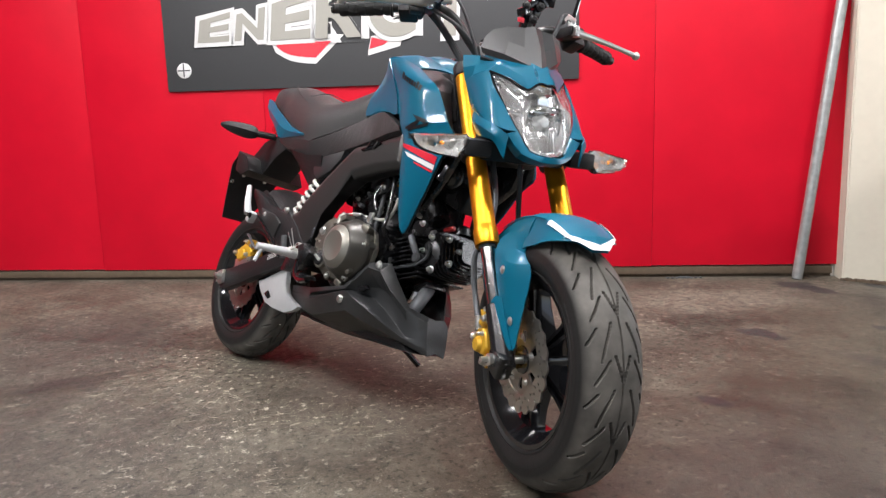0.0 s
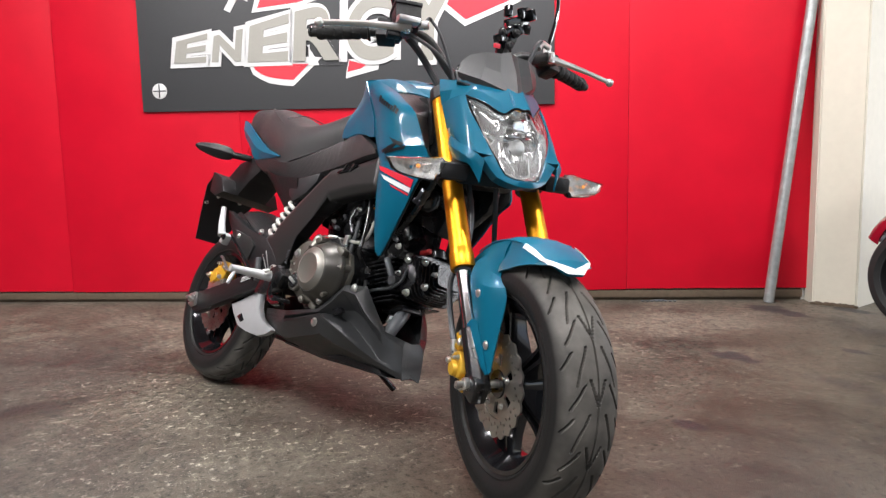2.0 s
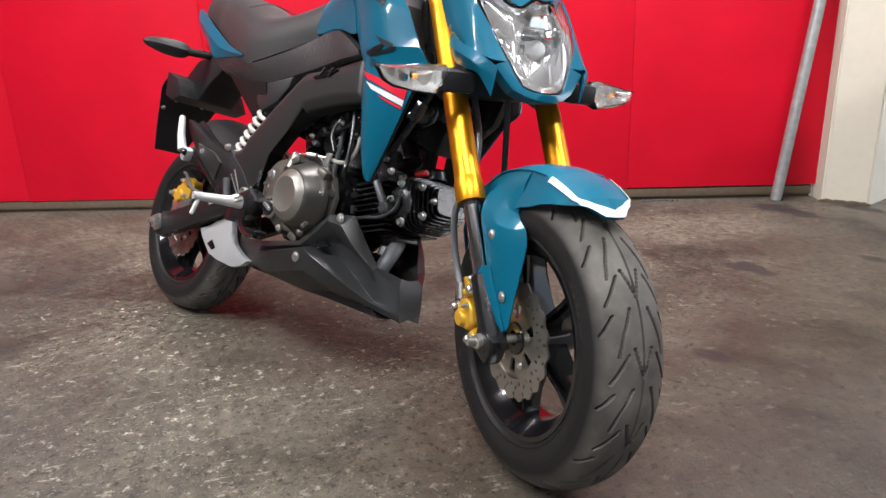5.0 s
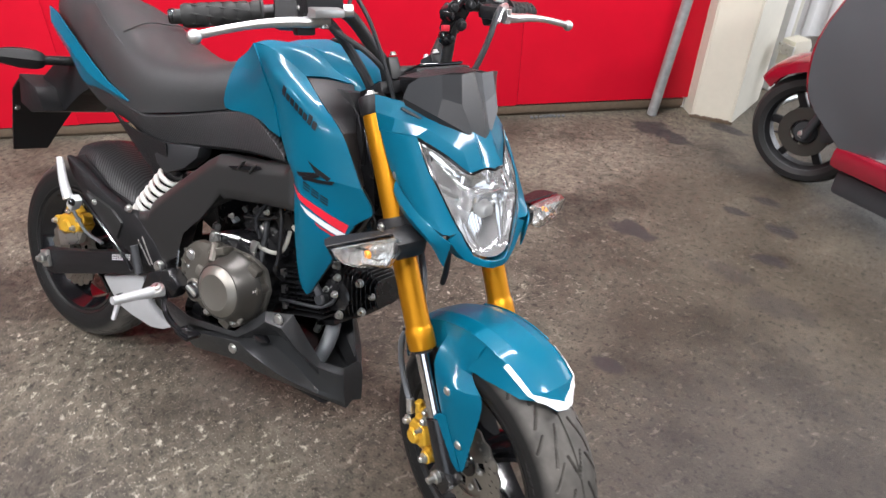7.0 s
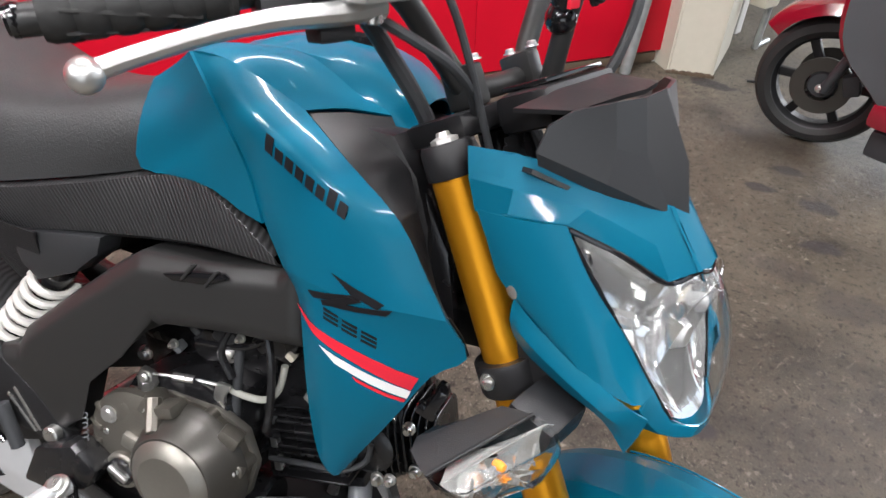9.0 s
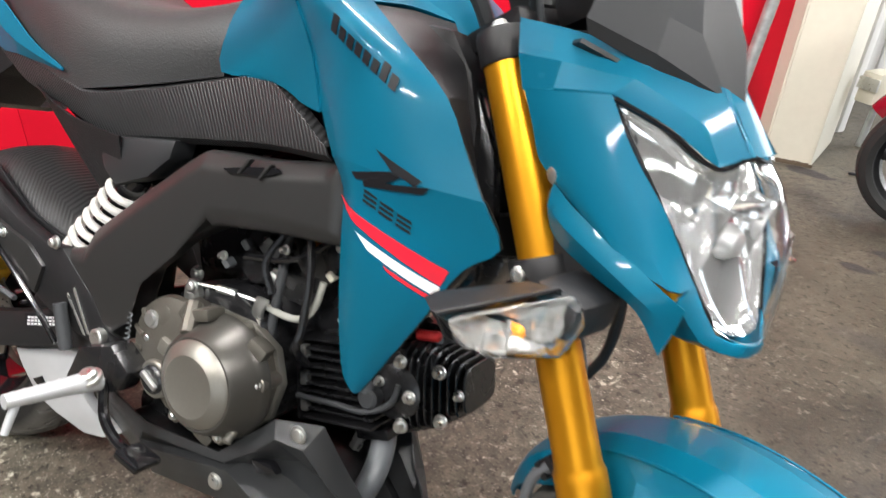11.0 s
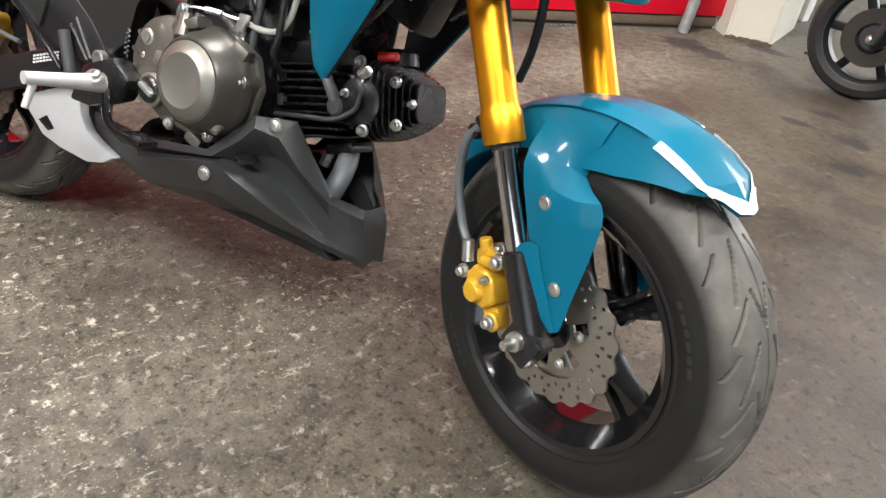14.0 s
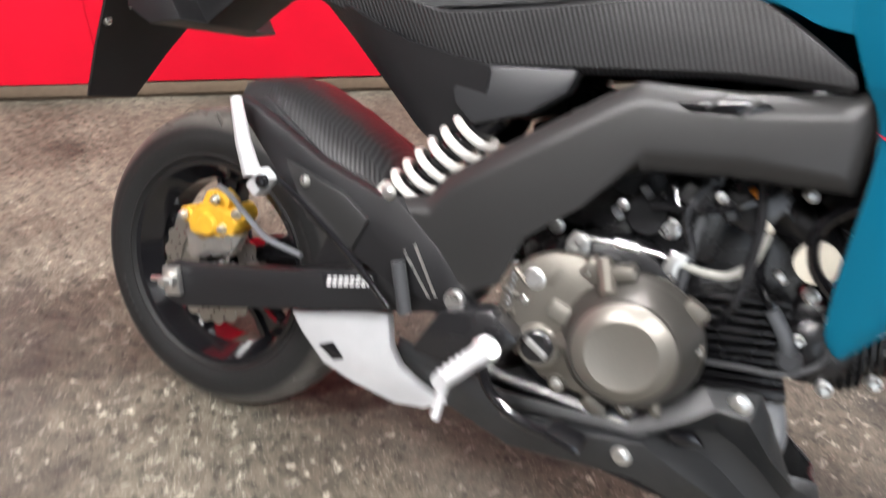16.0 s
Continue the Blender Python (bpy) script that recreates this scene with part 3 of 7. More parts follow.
setting("pillar", bm, CREAM, "cream painted pillar, scuffed and chipped at its foot", "pillar")
# the ragged, chipped foot of the pillar
bm = bmesh.new()
random.seed(4)
for k in range(26):
    f = k / 25
    x, y = 2.365 + (2.51 - 2.365) * f, 1.175 + (1.07 - 1.175) * f
    block((0.014, 0.012, random.uniform(0.006, 0.022)), (x - 0.003, y - 0.004, 0.005), (0, 0, random.uniform(-40, 40)), bev=0.002, bm=bm)
setting("pillar_chips", bm, WOOD, "crumbled brown mortar along the pillar's foot", "mortar")

# door frame, guard and pipe behind the pillar
setting("door_frame", block((0.05, 0.10, 2.9), (2.93, 1.50, 1.45), (0, 0, 20), bev=0.004), WHITE, "white door jamb behind the pillar", "door frame")
setting("door_post", block((0.045, 0.06, 2.9), (3.06, 1.62, 1.45), (0, 0, 20), bev=0.004), CREAM, "yellowed cream door post", "door frame")
guard = thing("pipe_guard", "cream sheet-metal cover fixed over a grey drain pipe", "pipe cover", ROOM @ pose(2.87, 1.27, 0, 0, 0, 12))
part("cover", slab([(-0.055, 0.2), (0.03, 0.2), (0.062, 0.29), (0.04, 0.33), (-0.05, 0.325)], -0.04, 0.04, 0.006), CREAM, guard)
part("pipe", rod((0.028, 0.0, 0.0), (0.045, 0.0, 0.27), 0.014), GALV, guard, "grey galvanised pipe")
part("pipe_foot", rod((0.028, 0.0, 0.012), (0.14, 0.02, 0.012), 0.012), GALV, guard)
part("strap", block((0.012, 0.09, 0.05), (-0.055, 0, 0.28), bev=0.002), BOLT, guard)
board = tagged(put("timber_board", block((0.09, 0.03, 0.9), (2.96, 1.60, 0.45), (0, 4, 0), bev=0.003), WOOD, ROOM), "rough brown timber board standing on end by the wall", "board")
stick = tagged(put("metal_rod", rod((2.62, 0.99, 0.006), (2.72, 0.93, 0.006), 0.005), HOSE, ROOM), "thin dark metal rod lying on the floor", "rod")

pole = tagged(put("steel_pole", rod((2.183, 1.213, 0.001), (2.352, 1.213, 1.62), 0.0235, 24), GALV, ROOM), "galvanised steel pole leaning in the corner by the pillar", "pole")


# ---------- the sign ----------
sign = thing("wall_sign", "charcoal sign board with grey and white lettering on red wall", "sign", ROOM @ pose(0, WALL - 0.013, 0))
part("board", slab([(-0.893, 0.986), (1.176, 0.966), (1.176, 1.95), (-0.893, 1.95)], -0.001, 0.012, 0.0015), SIGN, sign)


def glyph(ch, u0, u1, zb, zt0, zt1, grow, y, mat, lean=0.0, zb1=None, bold=0.035):
    """One letter fitted between two uprights and under a rising top line."""
    cu = bpy.data.curves.new("letter", "FONT")
    cu.body, cu.size, cu.extrude, cu.offset = ch, 1.0, 0.002, bold
    tmp = bpy.data.objects.new("letter", cu)
    me = bpy.data.meshes.new_from_object(tmp)
    bpy.data.objects.remove(tmp)
    xs, ys = [v.co.x for v in me.vertices], [v.co.y for v in me.vertices]
    x0, x1, y0, y1 = min(xs), max(xs), min(ys), max(ys)
    zb1 = zb if zb1 is None else zb1
    for v in me.vertices:
        f, g = (v.co.x - x0) / (x1 - x0), (v.co.y - y0) / (y1 - y0)
        base, head = zb + (zb1 - zb) * f - grow, zt0 + (zt1 - zt0) * f + grow
        v.co = Vector((u0 - grow + (u1 - u0 + 2 * grow) * f + lean * g, y + (v.co.z - 0.002), base + (head - base) * g))
    me.materials.append(mat)
    ob = new("letter", me)
    ob.parent = sign
    return ob


WORD = (("E", -0.71, -0.545, 1.218, 1.325, 1.36), ("N", -0.515, -0.365, 1.218, 1.345, 1.375), ("E", -0.33, -0.125, 1.212, 1.385, 1.44),
        ("R", -0.10, 0.135, 1.208, 1.445, 1.49), ("G", 0.165, 0.40, 1.20, 1.49, 1.53), ("Y", 0.43, 0.70, 1.19, 1.53, 1.57))
for ch, u0, u1, zb, z0, z1 in WORD:
    glyph(ch, u0, u1, zb, z0, z1, 0.0, -0.006, SIGN_GREY, 0.02)


def ribbon(name, pts, mat, y0, y1):
    return part(name, slab(pts, y0, y1, 0), mat, sign)


for ch, u0, u1, zb, z0, z1 in WORD:
    glyph(ch, u0, u1, zb, z0, z1, 0.021, -0.0035, SIGN_WHITE, 0.02, bold=0.10)
ribbon("swoosh", [(-0.327, 1.205), (-0.319, 1.180), (-0.306, 1.152), (-0.272, 1.130), (-0.229, 1.110), (-0.170, 1.097), (-0.105, 1.091), (-0.030, 1.156), (0.045, 1.224), (-0.02, 1.23)], SIGN_WHITE, -0.003, -0.001)
ribbon("swoosh", [(-0.309, 1.200), (-0.296, 1.178), (-0.266, 1.154), (-0.230, 1.139), (-0.188, 1.130), (-0.145, 1.124), (-0.103, 1.121), (-0.022, 1.195)], SIGN_RED, -0.005, -0.002)
ribbon("slash", [(0.162, 1.119), (0.323, 1.157), (0.335, 1.215), (0.180, 1.21), (0.163, 1.145)], SIGN_WHITE, -0.003, -0.001)
ribbon("slash", [(0.170, 1.150), (0.240, 1.166), (0.262, 1.180), (0.182, 1.205)], SIGN_RED, -0.005, -0.002)
for u, z0, z1 in ((-0.530, 1.200, 1.372), (-0.348, 1.200, 1.396), (-0.112, 1.195, 1.455), (0.150, 1.20, 1.500), (0.415, 1.20, 1.540)):
    ribbon("outline_link", [(u - 0.02, z0), (u + 0.02, z0 - 0.001), (u + 0.035, z1), (u - 0.005, z1 - 0.01)], SIGN_WHITE, -0.0033, -0.001)
ribbon("bolt_mark", [(-0.30, 1.45), (-0.06, 1.47), (0.42, 1.62), (0.75, 1.345), (1.02, 1.45), (1.0, 1.7), (-0.22, 1.7)], SIGN_WHITE, -0.0030, -0.0015)
ribbon("bolt_mark", [(-0.27, 1.47), (-0.06, 1.49), (0.43, 1.65), (0.755, 1.375), (0.99, 1.465), (0.97, 1.7), (-0.18, 1.7)], SIGN_RED, -0.0032, -0.002)
for k in range(3):
    ribbon("mark", [(-0.44 + 0.09 * k, 1.47 + 0.05 * k), (-0.41 + 0.09 * k, 1.455 + 0.05 * k), (-0.37 + 0.09 * k, 1.52 + 0.05 * k), (-0.40 + 0.09 * k, 1.535 + 0.05 * k)], SIGN_WHITE, -0.004, -0.001)
disc = part("fixing_disc", lathe([(0, 0.006), (0.034, 0.006), (0.038, 0.004), (0.038, 0), (0, 0)], (-0.797, -0.001, 1.087), (0, -1, 0), 32), SIGN_WHITE, sign, "white disc with a dark cross")
part("cross", block((0.066, 0.002, 0.006), (-0.797, -0.0075, 1.087), bev=0), SIGN, disc)
part("cross", block((0.006, 0.002, 0.066), (-0.797, -0.0080, 1.087), bev=0), SIGN, disc)


# ---------- ceiling tubes ----------
def tube_fixture(lu, lv):
    t = thing("ceiling_light", "white batten fitting with a lit fluorescent tube", "ceiling light", ROOM @ pose(lu, lv, 3.0, 0, 0, TUBE_TURN), "ceiling tubes")
    part("batten", block((1.26, 0.09, 0.05), (0, 0, -0.015), bev=0.006), WHITE, t)
    part("tube", rod((-0.6, 0, -0.085), (0.6, 0, -0.085), 0.014), TUBE_GLOW, t, "glowing white tube")
    for s in (-1, 1):
        part("lamp_holder", block((0.025, 0.04, 0.07), (0.615 * s, 0, -0.06), bev=0.004), WHITE, t)


for lu, lv in TUBES:
    tube_fixture(lu, lv)


# ---------- the scooter ----------
def spoked_rim(parent, r, half, mat, count=5):
    rim = part("rim", lathe([(r, -half), (r + 0.004, -half), (r + 0.004, half), (r, half), (r - 0.012, half * 0.5), (r - 0.012, -half * 0.5)], (0, 0, 0), (0, 1, 0), 48, closed=True), mat, parent)
    for k in range(count):
        a = 2 * math.pi * k / count
        part("spoke", block((r - 0.03, 0.022, 0.03), ((r + 0.02) / 2 * math.cos(a), 0, (r + 0.02) / 2 * math.sin(a)), (0, -math.degrees(a), 0), bev=0.006), mat, rim)
    return rim


scooter = thing("scooter", "maroon motor scooter with grey leg shield parked beside the pillar", "scooter", pose(1.53, 2.05, 0.0, 0, 0, 151))
TURNED = pose(0, 0, 0.2145, 0, 0, 14)
sw = part("front_wheel", lathe([(0.158, -0.04), (0.175, -0.05), (0.198, -0.045), (0.212, -0.022), (0.215, 0), (0.212, 0.022), (0.198, 0.045), (0.175, 0.05), (0.158, 0.04)], (0, 0, 0), (0, 1, 0), 56), RUBBER, scooter, "black rubber tyre", TURNED)
spoked_rim(sw, 0.156, 0.036, PLASTIC, 6)
part("rim_edge", lathe([(0.155, 0.037), (0.158, 0.040), (0.160, 0.037), (0.157, 0.034)], (0, 0, 0), (0, 1, 0), 48, closed=True), HOSE, sw)
part("hub", rod((0, -0.05, 0), (0, 0.05, 0), 0.045), HOSE, sw)
for s in (-1, 1):
    part("brake_disc", lathe([(0.05, 0.052 * s), (0.095, 0.052 * s), (0.095, 0.056 * s), (0.05, 0.056 * s)], (0, 0, 0), (0, 1, 0), 40, closed=True), COVER, sw)
    part("fork_leg", rod((-0.01, 0.075 * s, -0.01), (-0.10, 0.07 * s, 0.28), 0.017), HOSE, sw)
    part("axle_nut", bolt((0, 0.078 * s, 0), (0, s, 0), 0.012, 0.012), BOLT, sw)
    part("caliper", block((0.05, 0.04, 0.07), (-0.085, 0.065 * s, 0.03), (0, 20, 0), bev=0.01), HOSE, sw)
arc = []
for y, dr in ((-0.085, -0.03), (-0.07, 0.0), (-0.035, 0.018), (0, 0.024), (0.035, 0.018), (0.07, 0.0), (0.085, -0.03)):
    row = []
    for k in range(13):
        a = radians(150 - 9.0 * k)
        r = (0.240 + dr) * (1.0 + 0.06 * math.sin(k / 12 * math.pi))
        row.append((-r * math.cos(a), y * (1 - 0.75 * max(0, 1 - k / 4)), r * math.sin(a) + 0.012))
    arc.append(row)
part("fender", sheet(arc, 0.004), MAROON, sw, "glossy maroon front fender")
part("side_reflector", lathe([(0, 0.006), (0.014, 0.005), (0.016, 0), (0, 0)], (-0.105, 0.088, 0.16), (0, 1, 0), 20), AMBER, sw, "amber reflector")
shield = []
for z, x, w, mid in ((0.235, -0.21, 0.165, -0.30), (0.30, -0.15, 0.190, -0.30), (0.40, -0.05, 0.220, -0.28), (0.52, -0.02, 0.235, -0.26), (0.66, -0.03, 0.235, -0.12), (0.92, -0.12, 0.19, -0.06)):
    shield.append([(x - 0.05, -w, z), (x - 0.02, -w * 0.88, z), ((x + mid) / 2, -w * 0.5, z), (mid, 0, z), ((x + mid) / 2, w * 0.5, z), (x - 0.02, w * 0.88, z), (x - 0.05, w, z)])
part("leg_shield", sheet(shield, 0.010, 2, 3), MAROON, scooter, "maroon leg shield")
inside = []
for r in shield:
    x, y, z = r[-1]
    inside.append([(x + 0.006, 1.02 * y, z), (x - 0.10, 0.90 * y, z), (-0.36, 0.80 * y, z), (-0.37, 0, z), (-0.36, -0.80 * y, z), (x - 0.10, -0.90 * y, z), (x + 0.006, -1.02 * y, z)])
part("inner_shield", sheet(inside, 0.01, 2, 3), SCOOT_GREY, scooter, "dark grey inner leg shield")
part("floorboard", block((0.56, 0.34, 0.03), (-0.52, 0, 0.262), bev=0.012), LEVER, scooter, "silver floorboard mat")
part("floor_edge", block((0.66, 0.38, 0.08), (-0.54, 0, 0.235), bev=0.025), MAROON, scooter, "maroon lower edge")
part("underside", block((0.62, 0.30, 0.09), (-0.54, 0, 0.135), bev=0.02), HOSE, scooter)
part("body", block((0.85, 0.36, 0.46), (-1.20, 0, 0.50), bev=0.09, seg=4, taper=(0.95, 0.75)), MAROON, scooter)
part("seat", block((0.75, 0.30, 0.12), (-1.14, 0, 0.79), bev=0.05, seg=4), SEATING, scooter)
part("rear_wheel", lathe([(0.158, -0.045), (0.175, -0.055), (0.20, -0.05), (0.215, 0), (0.20, 0.05), (0.175, 0.055), (0.158, 0.045)], (-1.30, 0, 0.2145), (0, 1, 0), 48), RUBBER, scooter)
part("head_cover", block((0.30, 0.42, 0.26), (-0.17, 0, 0.96), bev=0.07, seg=4), HOSE, scooter)
part("glove_box", block((0.14, 0.24, 0.44), (-0.36, 0, 0.63), (0, 6, 0), bev=0.03, seg=3), HOSE, scooter)
part("handlebar", rod((-0.24, -0.34, 1.02), (-0.24, 0.34, 1.02), 0.014), HOSE, scooter)


# ---------- the motorcycle ----------
# Its own axes: x ahead from the rear axle, y to its left, z up from the ground; it leans on its side stand, the bars turned to the right.
LEAN_BIKE, STEER_TURN = 19.79, -24.68
BIKE = pose(0.0093, -0.0318, 0, 0, 0, 0.46) @ pose(0, 0, 0, -LEAN_BIKE)
FOOT, AXIS = Vector((1.274, 0, 0)), Vector((-math.sin(radians(26)), 0, math.cos(radians(26))))
STEER = Matrix.Translation(FOOT) @ Matrix.Rotation(radians(STEER_TURN), 4, AXIS) @ Matrix.Translation(-FOOT)
bike = thing("motorcycle", "teal small street motorcycle with gold fork, leaning on its side stand", "motorcycle", BIKE)
RIGHT = (0, -1, 0)


def front(name, bm, mat, parent=bike, label="", sharp=32):
    """A part that turns with the handlebar."""
    return part(name, bm, mat, parent, label, STEER if parent is bike else None, sharp)


def main(name, bm, mat, parent=bike, label="", sharp=32):
    return part(name, bm, mat, parent, label, None, sharp)


def both(maker, name, bm, mat, parent=bike, label="", sharp=32):
    """The right-hand part and its mirror image."""
    other = mirrored(bm)
    a = maker(name, bm, mat, parent, label, sharp)
    b = maker(name, other, mat, parent, label, sharp)
    return a, b


# ----- wheels -----
CROWN = ((0.196, 0.0610), (0.214, 0.0570), (0.2285, 0.0450), (0.2385, 0.0260), (0.2420, 0.0))      # (radius, half width) of the tyre


TREAD = (((-0.046, 0.0), (-0.004, 0.0135)), ((0.050, 0.0150), (0.012, 0.0290)), ((0.012, 0.0290), (-0.014, 0.0350)), ((-0.012, 0.0230), (-0.052, 0.0440)), ((0.042, 0.0390), (0.016, 0.0530)))      # (along, across) ends of the grooves in one pitch


def tyre_mesh():
    """A tyre with a centre groove, a Y of short grooves and slanting side grooves cut into the crown."""
    flank = [(0.158, -0.044), (0.165, -0.0505), (0.1685, -0.0535), (0.1700, -0.0560), (0.1720, -0.0560), (0.1735, -0.0553), (0.184, -0.0598)]
    arc = curve([(r, -w, 0) for r, w in CROWN], 13)
    left = flank + [(p.x, p.y) for p in arc]
    full = np.array(left + [(r, -y) for r, y in left[-2::-1]])
    seg, pitches, around = 1176, 14, 0.242
    pitch = math.tau * around / pitches
    r, y = full[:, 0], full[:, 1]
    a = np.arange(seg) * math.tau / seg
    s = np.mod(a * around, pitch)[:, None] - pitch / 2
    w = np.abs(y)[None, :]
    cut = np.where(w < 0.0009, 1.0, 0.0) * np.ones_like(s)
    for (s0, w0), (s1, w1) in TREAD:
        ds, dw = s1 - s0, w1 - w0
        for shift in (-pitch, 0.0, pitch):
            f = np.clip(((s + shift - s0) * ds + (w - w0) * dw) / (ds * ds + dw * dw), 0, 1)
            d = np.hypot(s + shift - s0 - f * ds, w - w0 - f * dw)
            cut = np.maximum(cut, np.clip((0.0021 - d) / 0.0012, 0, 1))
    rr = r[None, :] - 0.0070 * cut * (r > 0.195)
    pts = np.stack([rr * np.cos(a)[:, None], np.broadcast_to(y, rr.shape), rr * np.sin(a)[:, None]], -1)
    bm = bmesh.new()
    rings = [[bm.verts.new(p) for p in ring] for ring in pts]
    for i in range(seg):
        p, q = rings[i], rings[(i + 1) % seg]
        for j in range(len(full) - 1):
            bm.faces.new((p[j], p[j + 1], q[j + 1], q[j]))
    return bm


def disc_mesh(r0, r1, y, thick, teeth, holes):
    """A drilled, wave-edged brake disc."""
    bm = bmesh.new()
    seg = teeth * 12
    radii = [r0 + (r1 - r0) * f for f in (0, 0.16, 0.34, 0.50, 0.66, 0.84, 1.0)]
    verts = []
    for i in range(seg):
        a = 2 * math.pi * i / seg
        wave = 0.0028 * math.cos(teeth * a)
        verts.append([bm.verts.new(((r + (wave if k == 6 else 0)) * math.cos(a), y, (r + (wave if k == 6 else 0)) * math.sin(a))) for k, r in enumerate(radii)])
    for i in range(seg):
        for k in range(6):
            ph = i % 12
            if holes and ((k == 1 and ph in (2, 3)) or (k == 2 and ph in (8, 9)) or (k == 4 and ph in (5, 6))):
                continue
            bm.faces.new((verts[i][k], verts[i][k + 1], verts[(i + 1) % seg][k + 1], verts[(i + 1) % seg][k]))
    bmesh.ops.recalc_face_normals(bm, faces=bm.faces)
    bmesh.ops.solidify(bm, geom=list(bm.faces), thickness=thick)
    return bm


def carrier_mesh(r0, r1, y, thick, count):
    """The disc's carrier with round lightening holes."""
    bm = bmesh.new()
    seg = count * 10
    radii = [r0 + (r1 - r0) * f for f in (0, 0.25, 0.5, 0.75, 1.0)]
    verts = [[bm.verts.new((r * math.cos(2 * math.pi * i / seg), y, r * math.sin(2 * math.pi * i / seg))) for r in radii] for i in range(seg)]
    for i in range(seg):
        for k in range(4):
            if k in (1, 2) and i % 10 in (3, 4, 5):
                continue
            bm.faces.new((verts[i][k], verts[i][k + 1], verts[(i + 1) % seg][k + 1], verts[(i + 1) % seg][k]))
    bmesh.ops.recalc_face_normals(bm, faces=bm.faces)
    bmesh.ops.solidify(bm, geom=list(bm.faces), thickness=thick)
    return bm


def spoke_mesh(a):
    """One cast spoke: two blades that spread towards the rim, joined by a set-back web."""
    bm = bmesh.new()
    c, s = math.cos(a), math.sin(a)

    def loft(rows):
        b = bmesh.new()
        rings = [[b.verts.new((r * c - q * s, t, r * s + q * c)) for q, t in ring] for r, ring in rows]
        for x, y in zip(rings, rings[1:]):
            for k in range(len(x)):
                b.faces.new((x[k], x[(k + 1) % len(x)], y[(k + 1) % len(x)], y[k]))
        b.faces.new(rings[0])
        b.faces.new(rings[-1][::-1])
        join(bm, b)

    shape = ((0.022, 0.0075, 0.0075, 0.028), (0.060, 0.0070, 0.0055, 0.023), (0.100, 0.0095, 0.0055, 0.018), (0.128, 0.0150, 0.0070, 0.016), (0.142, 0.0215, 0.0100, 0.018))
    for side in (-1, 1):
        loft([(r, [(side * off + w * q, h * t) for q, t in ((-0.7, -1), (0.7, -1), (1, 0), (0.7, 1), (-0.7, 1), (-1, 0))]) for r, off, w, h in shape])
    loft([(r, [(-off, -h * 0.62), (off, -h * 0.62), (off, h * 0.62), (-off, h * 0.62)]) for r, off, w, h in shape])
    return bm


def wheel(name, m, start, disc_r, disc_y):
    w = part(name, tyre_mesh(), TREAD_RUBBER, bike, "black rubber tyre with slanted tread on a gloss black wheel", m, sharp=26)
    half = [(0.164, 0.0515), (0.1665, 0.0480), (0.158, 0.0430), (0.148, 0.0290), (0.139, 0.0180)]
    inner = [(0.1345, 0.0220), (0.146, 0.0350), (0.156, 0.0500)]
    prof = [(r, -y) for r, y in half] + [(r, y) for r, y in half[::-1]] + [(r, y) for r, y in inner[::-1]] + [(r, -y) for r, y in inner]
    for s in (-1, 1):
        for k in range(12):
            b = block((0.011 if k % 2 else 0.008, 0.0010, 0.0048), (0, 0.0609 * s, 0.1905), bev=0)
            b.transform(Matrix.Rotation(0.075 * (k % 6) + (0.9 if k < 6 else 3.9), 4, "Y"))
            part("sidewall_marking", b, RUBBER, w)
    rim = part("rim", lathe(prof, (0, 0, 0), (0, 1, 0), 72, closed=True), GLOSS, w, "gloss black cast rim")
    for k in range(5):
        part("spoke", spoke_mesh(start + 2 * math.pi * k / 5), GLOSS, w)
    part("hub", lathe([(0.012, -0.055), (0.026, -0.055), (0.030, -0.045), (0.033, -0.02), (0.033, 0.02), (0.030, 0.045), (0.026, 0.055), (0.012, 0.055)], (0, 0, 0), (0, 1, 0), 32, closed=True), GLOSS, w)
    part("brake_disc", disc_mesh(disc_r * 0.66, disc_r, disc_y, 0.0035, 20, True), STEEL, w, "drilled wave-edged steel brake disc")
    part("disc_carrier", carrier_mesh(0.022, disc_r * 0.69, disc_y + 0.0045, 0.004, 6), STEEL, w)
    for k in range(5):
        a = 2 * math.pi * k / 5 + 0.3
        part("disc_bolt", bolt((0.045 * math.cos(a), disc_y, 0.045 * math.sin(a)), RIGHT, 0.006, 0.006), BOLT, w)
    part("valve", rod((0.128 * math.cos(1.9), 0.004, 0.128 * math.sin(1.9)), (0.098 * math.cos(1.9), 0.018, 0.098 * math.sin(1.9)), 0.0035), BOLT, w)
    return w


rear_z = max(r + w * math.tan(radians(LEAN_BIKE)) for r, w in CROWN) - 0.001
wheel("rear_wheel", pose(0, 0, rear_z), 0.5, 0.092, -0.058)
spin = BIKE @ STEER
axle_dir = (spin.to_3x3() @ Vector((0, 1, 0))).normalized()
reach = max(r * math.sqrt(1 - axle_dir.z ** 2) + w * abs(axle_dir.z) for r, w in CROWN) - 0.001
FX = 1.22
fz = FX_Z = 0.245
for _ in range(20):
    fz += reach - (spin @ Vector((FX, 0, fz))).z
FRONT_AXLE = Vector((FX, 0, fz))
wheel("front_wheel", STEER @ pose(FX, 0, fz), 0.68, 0.098, -0.056)


# ----- fork -----
def fork_at(z, y, ahead=0.0):
    return Vector((1.119 - 0.475 * (z - 0.466) + ahead, y, z))


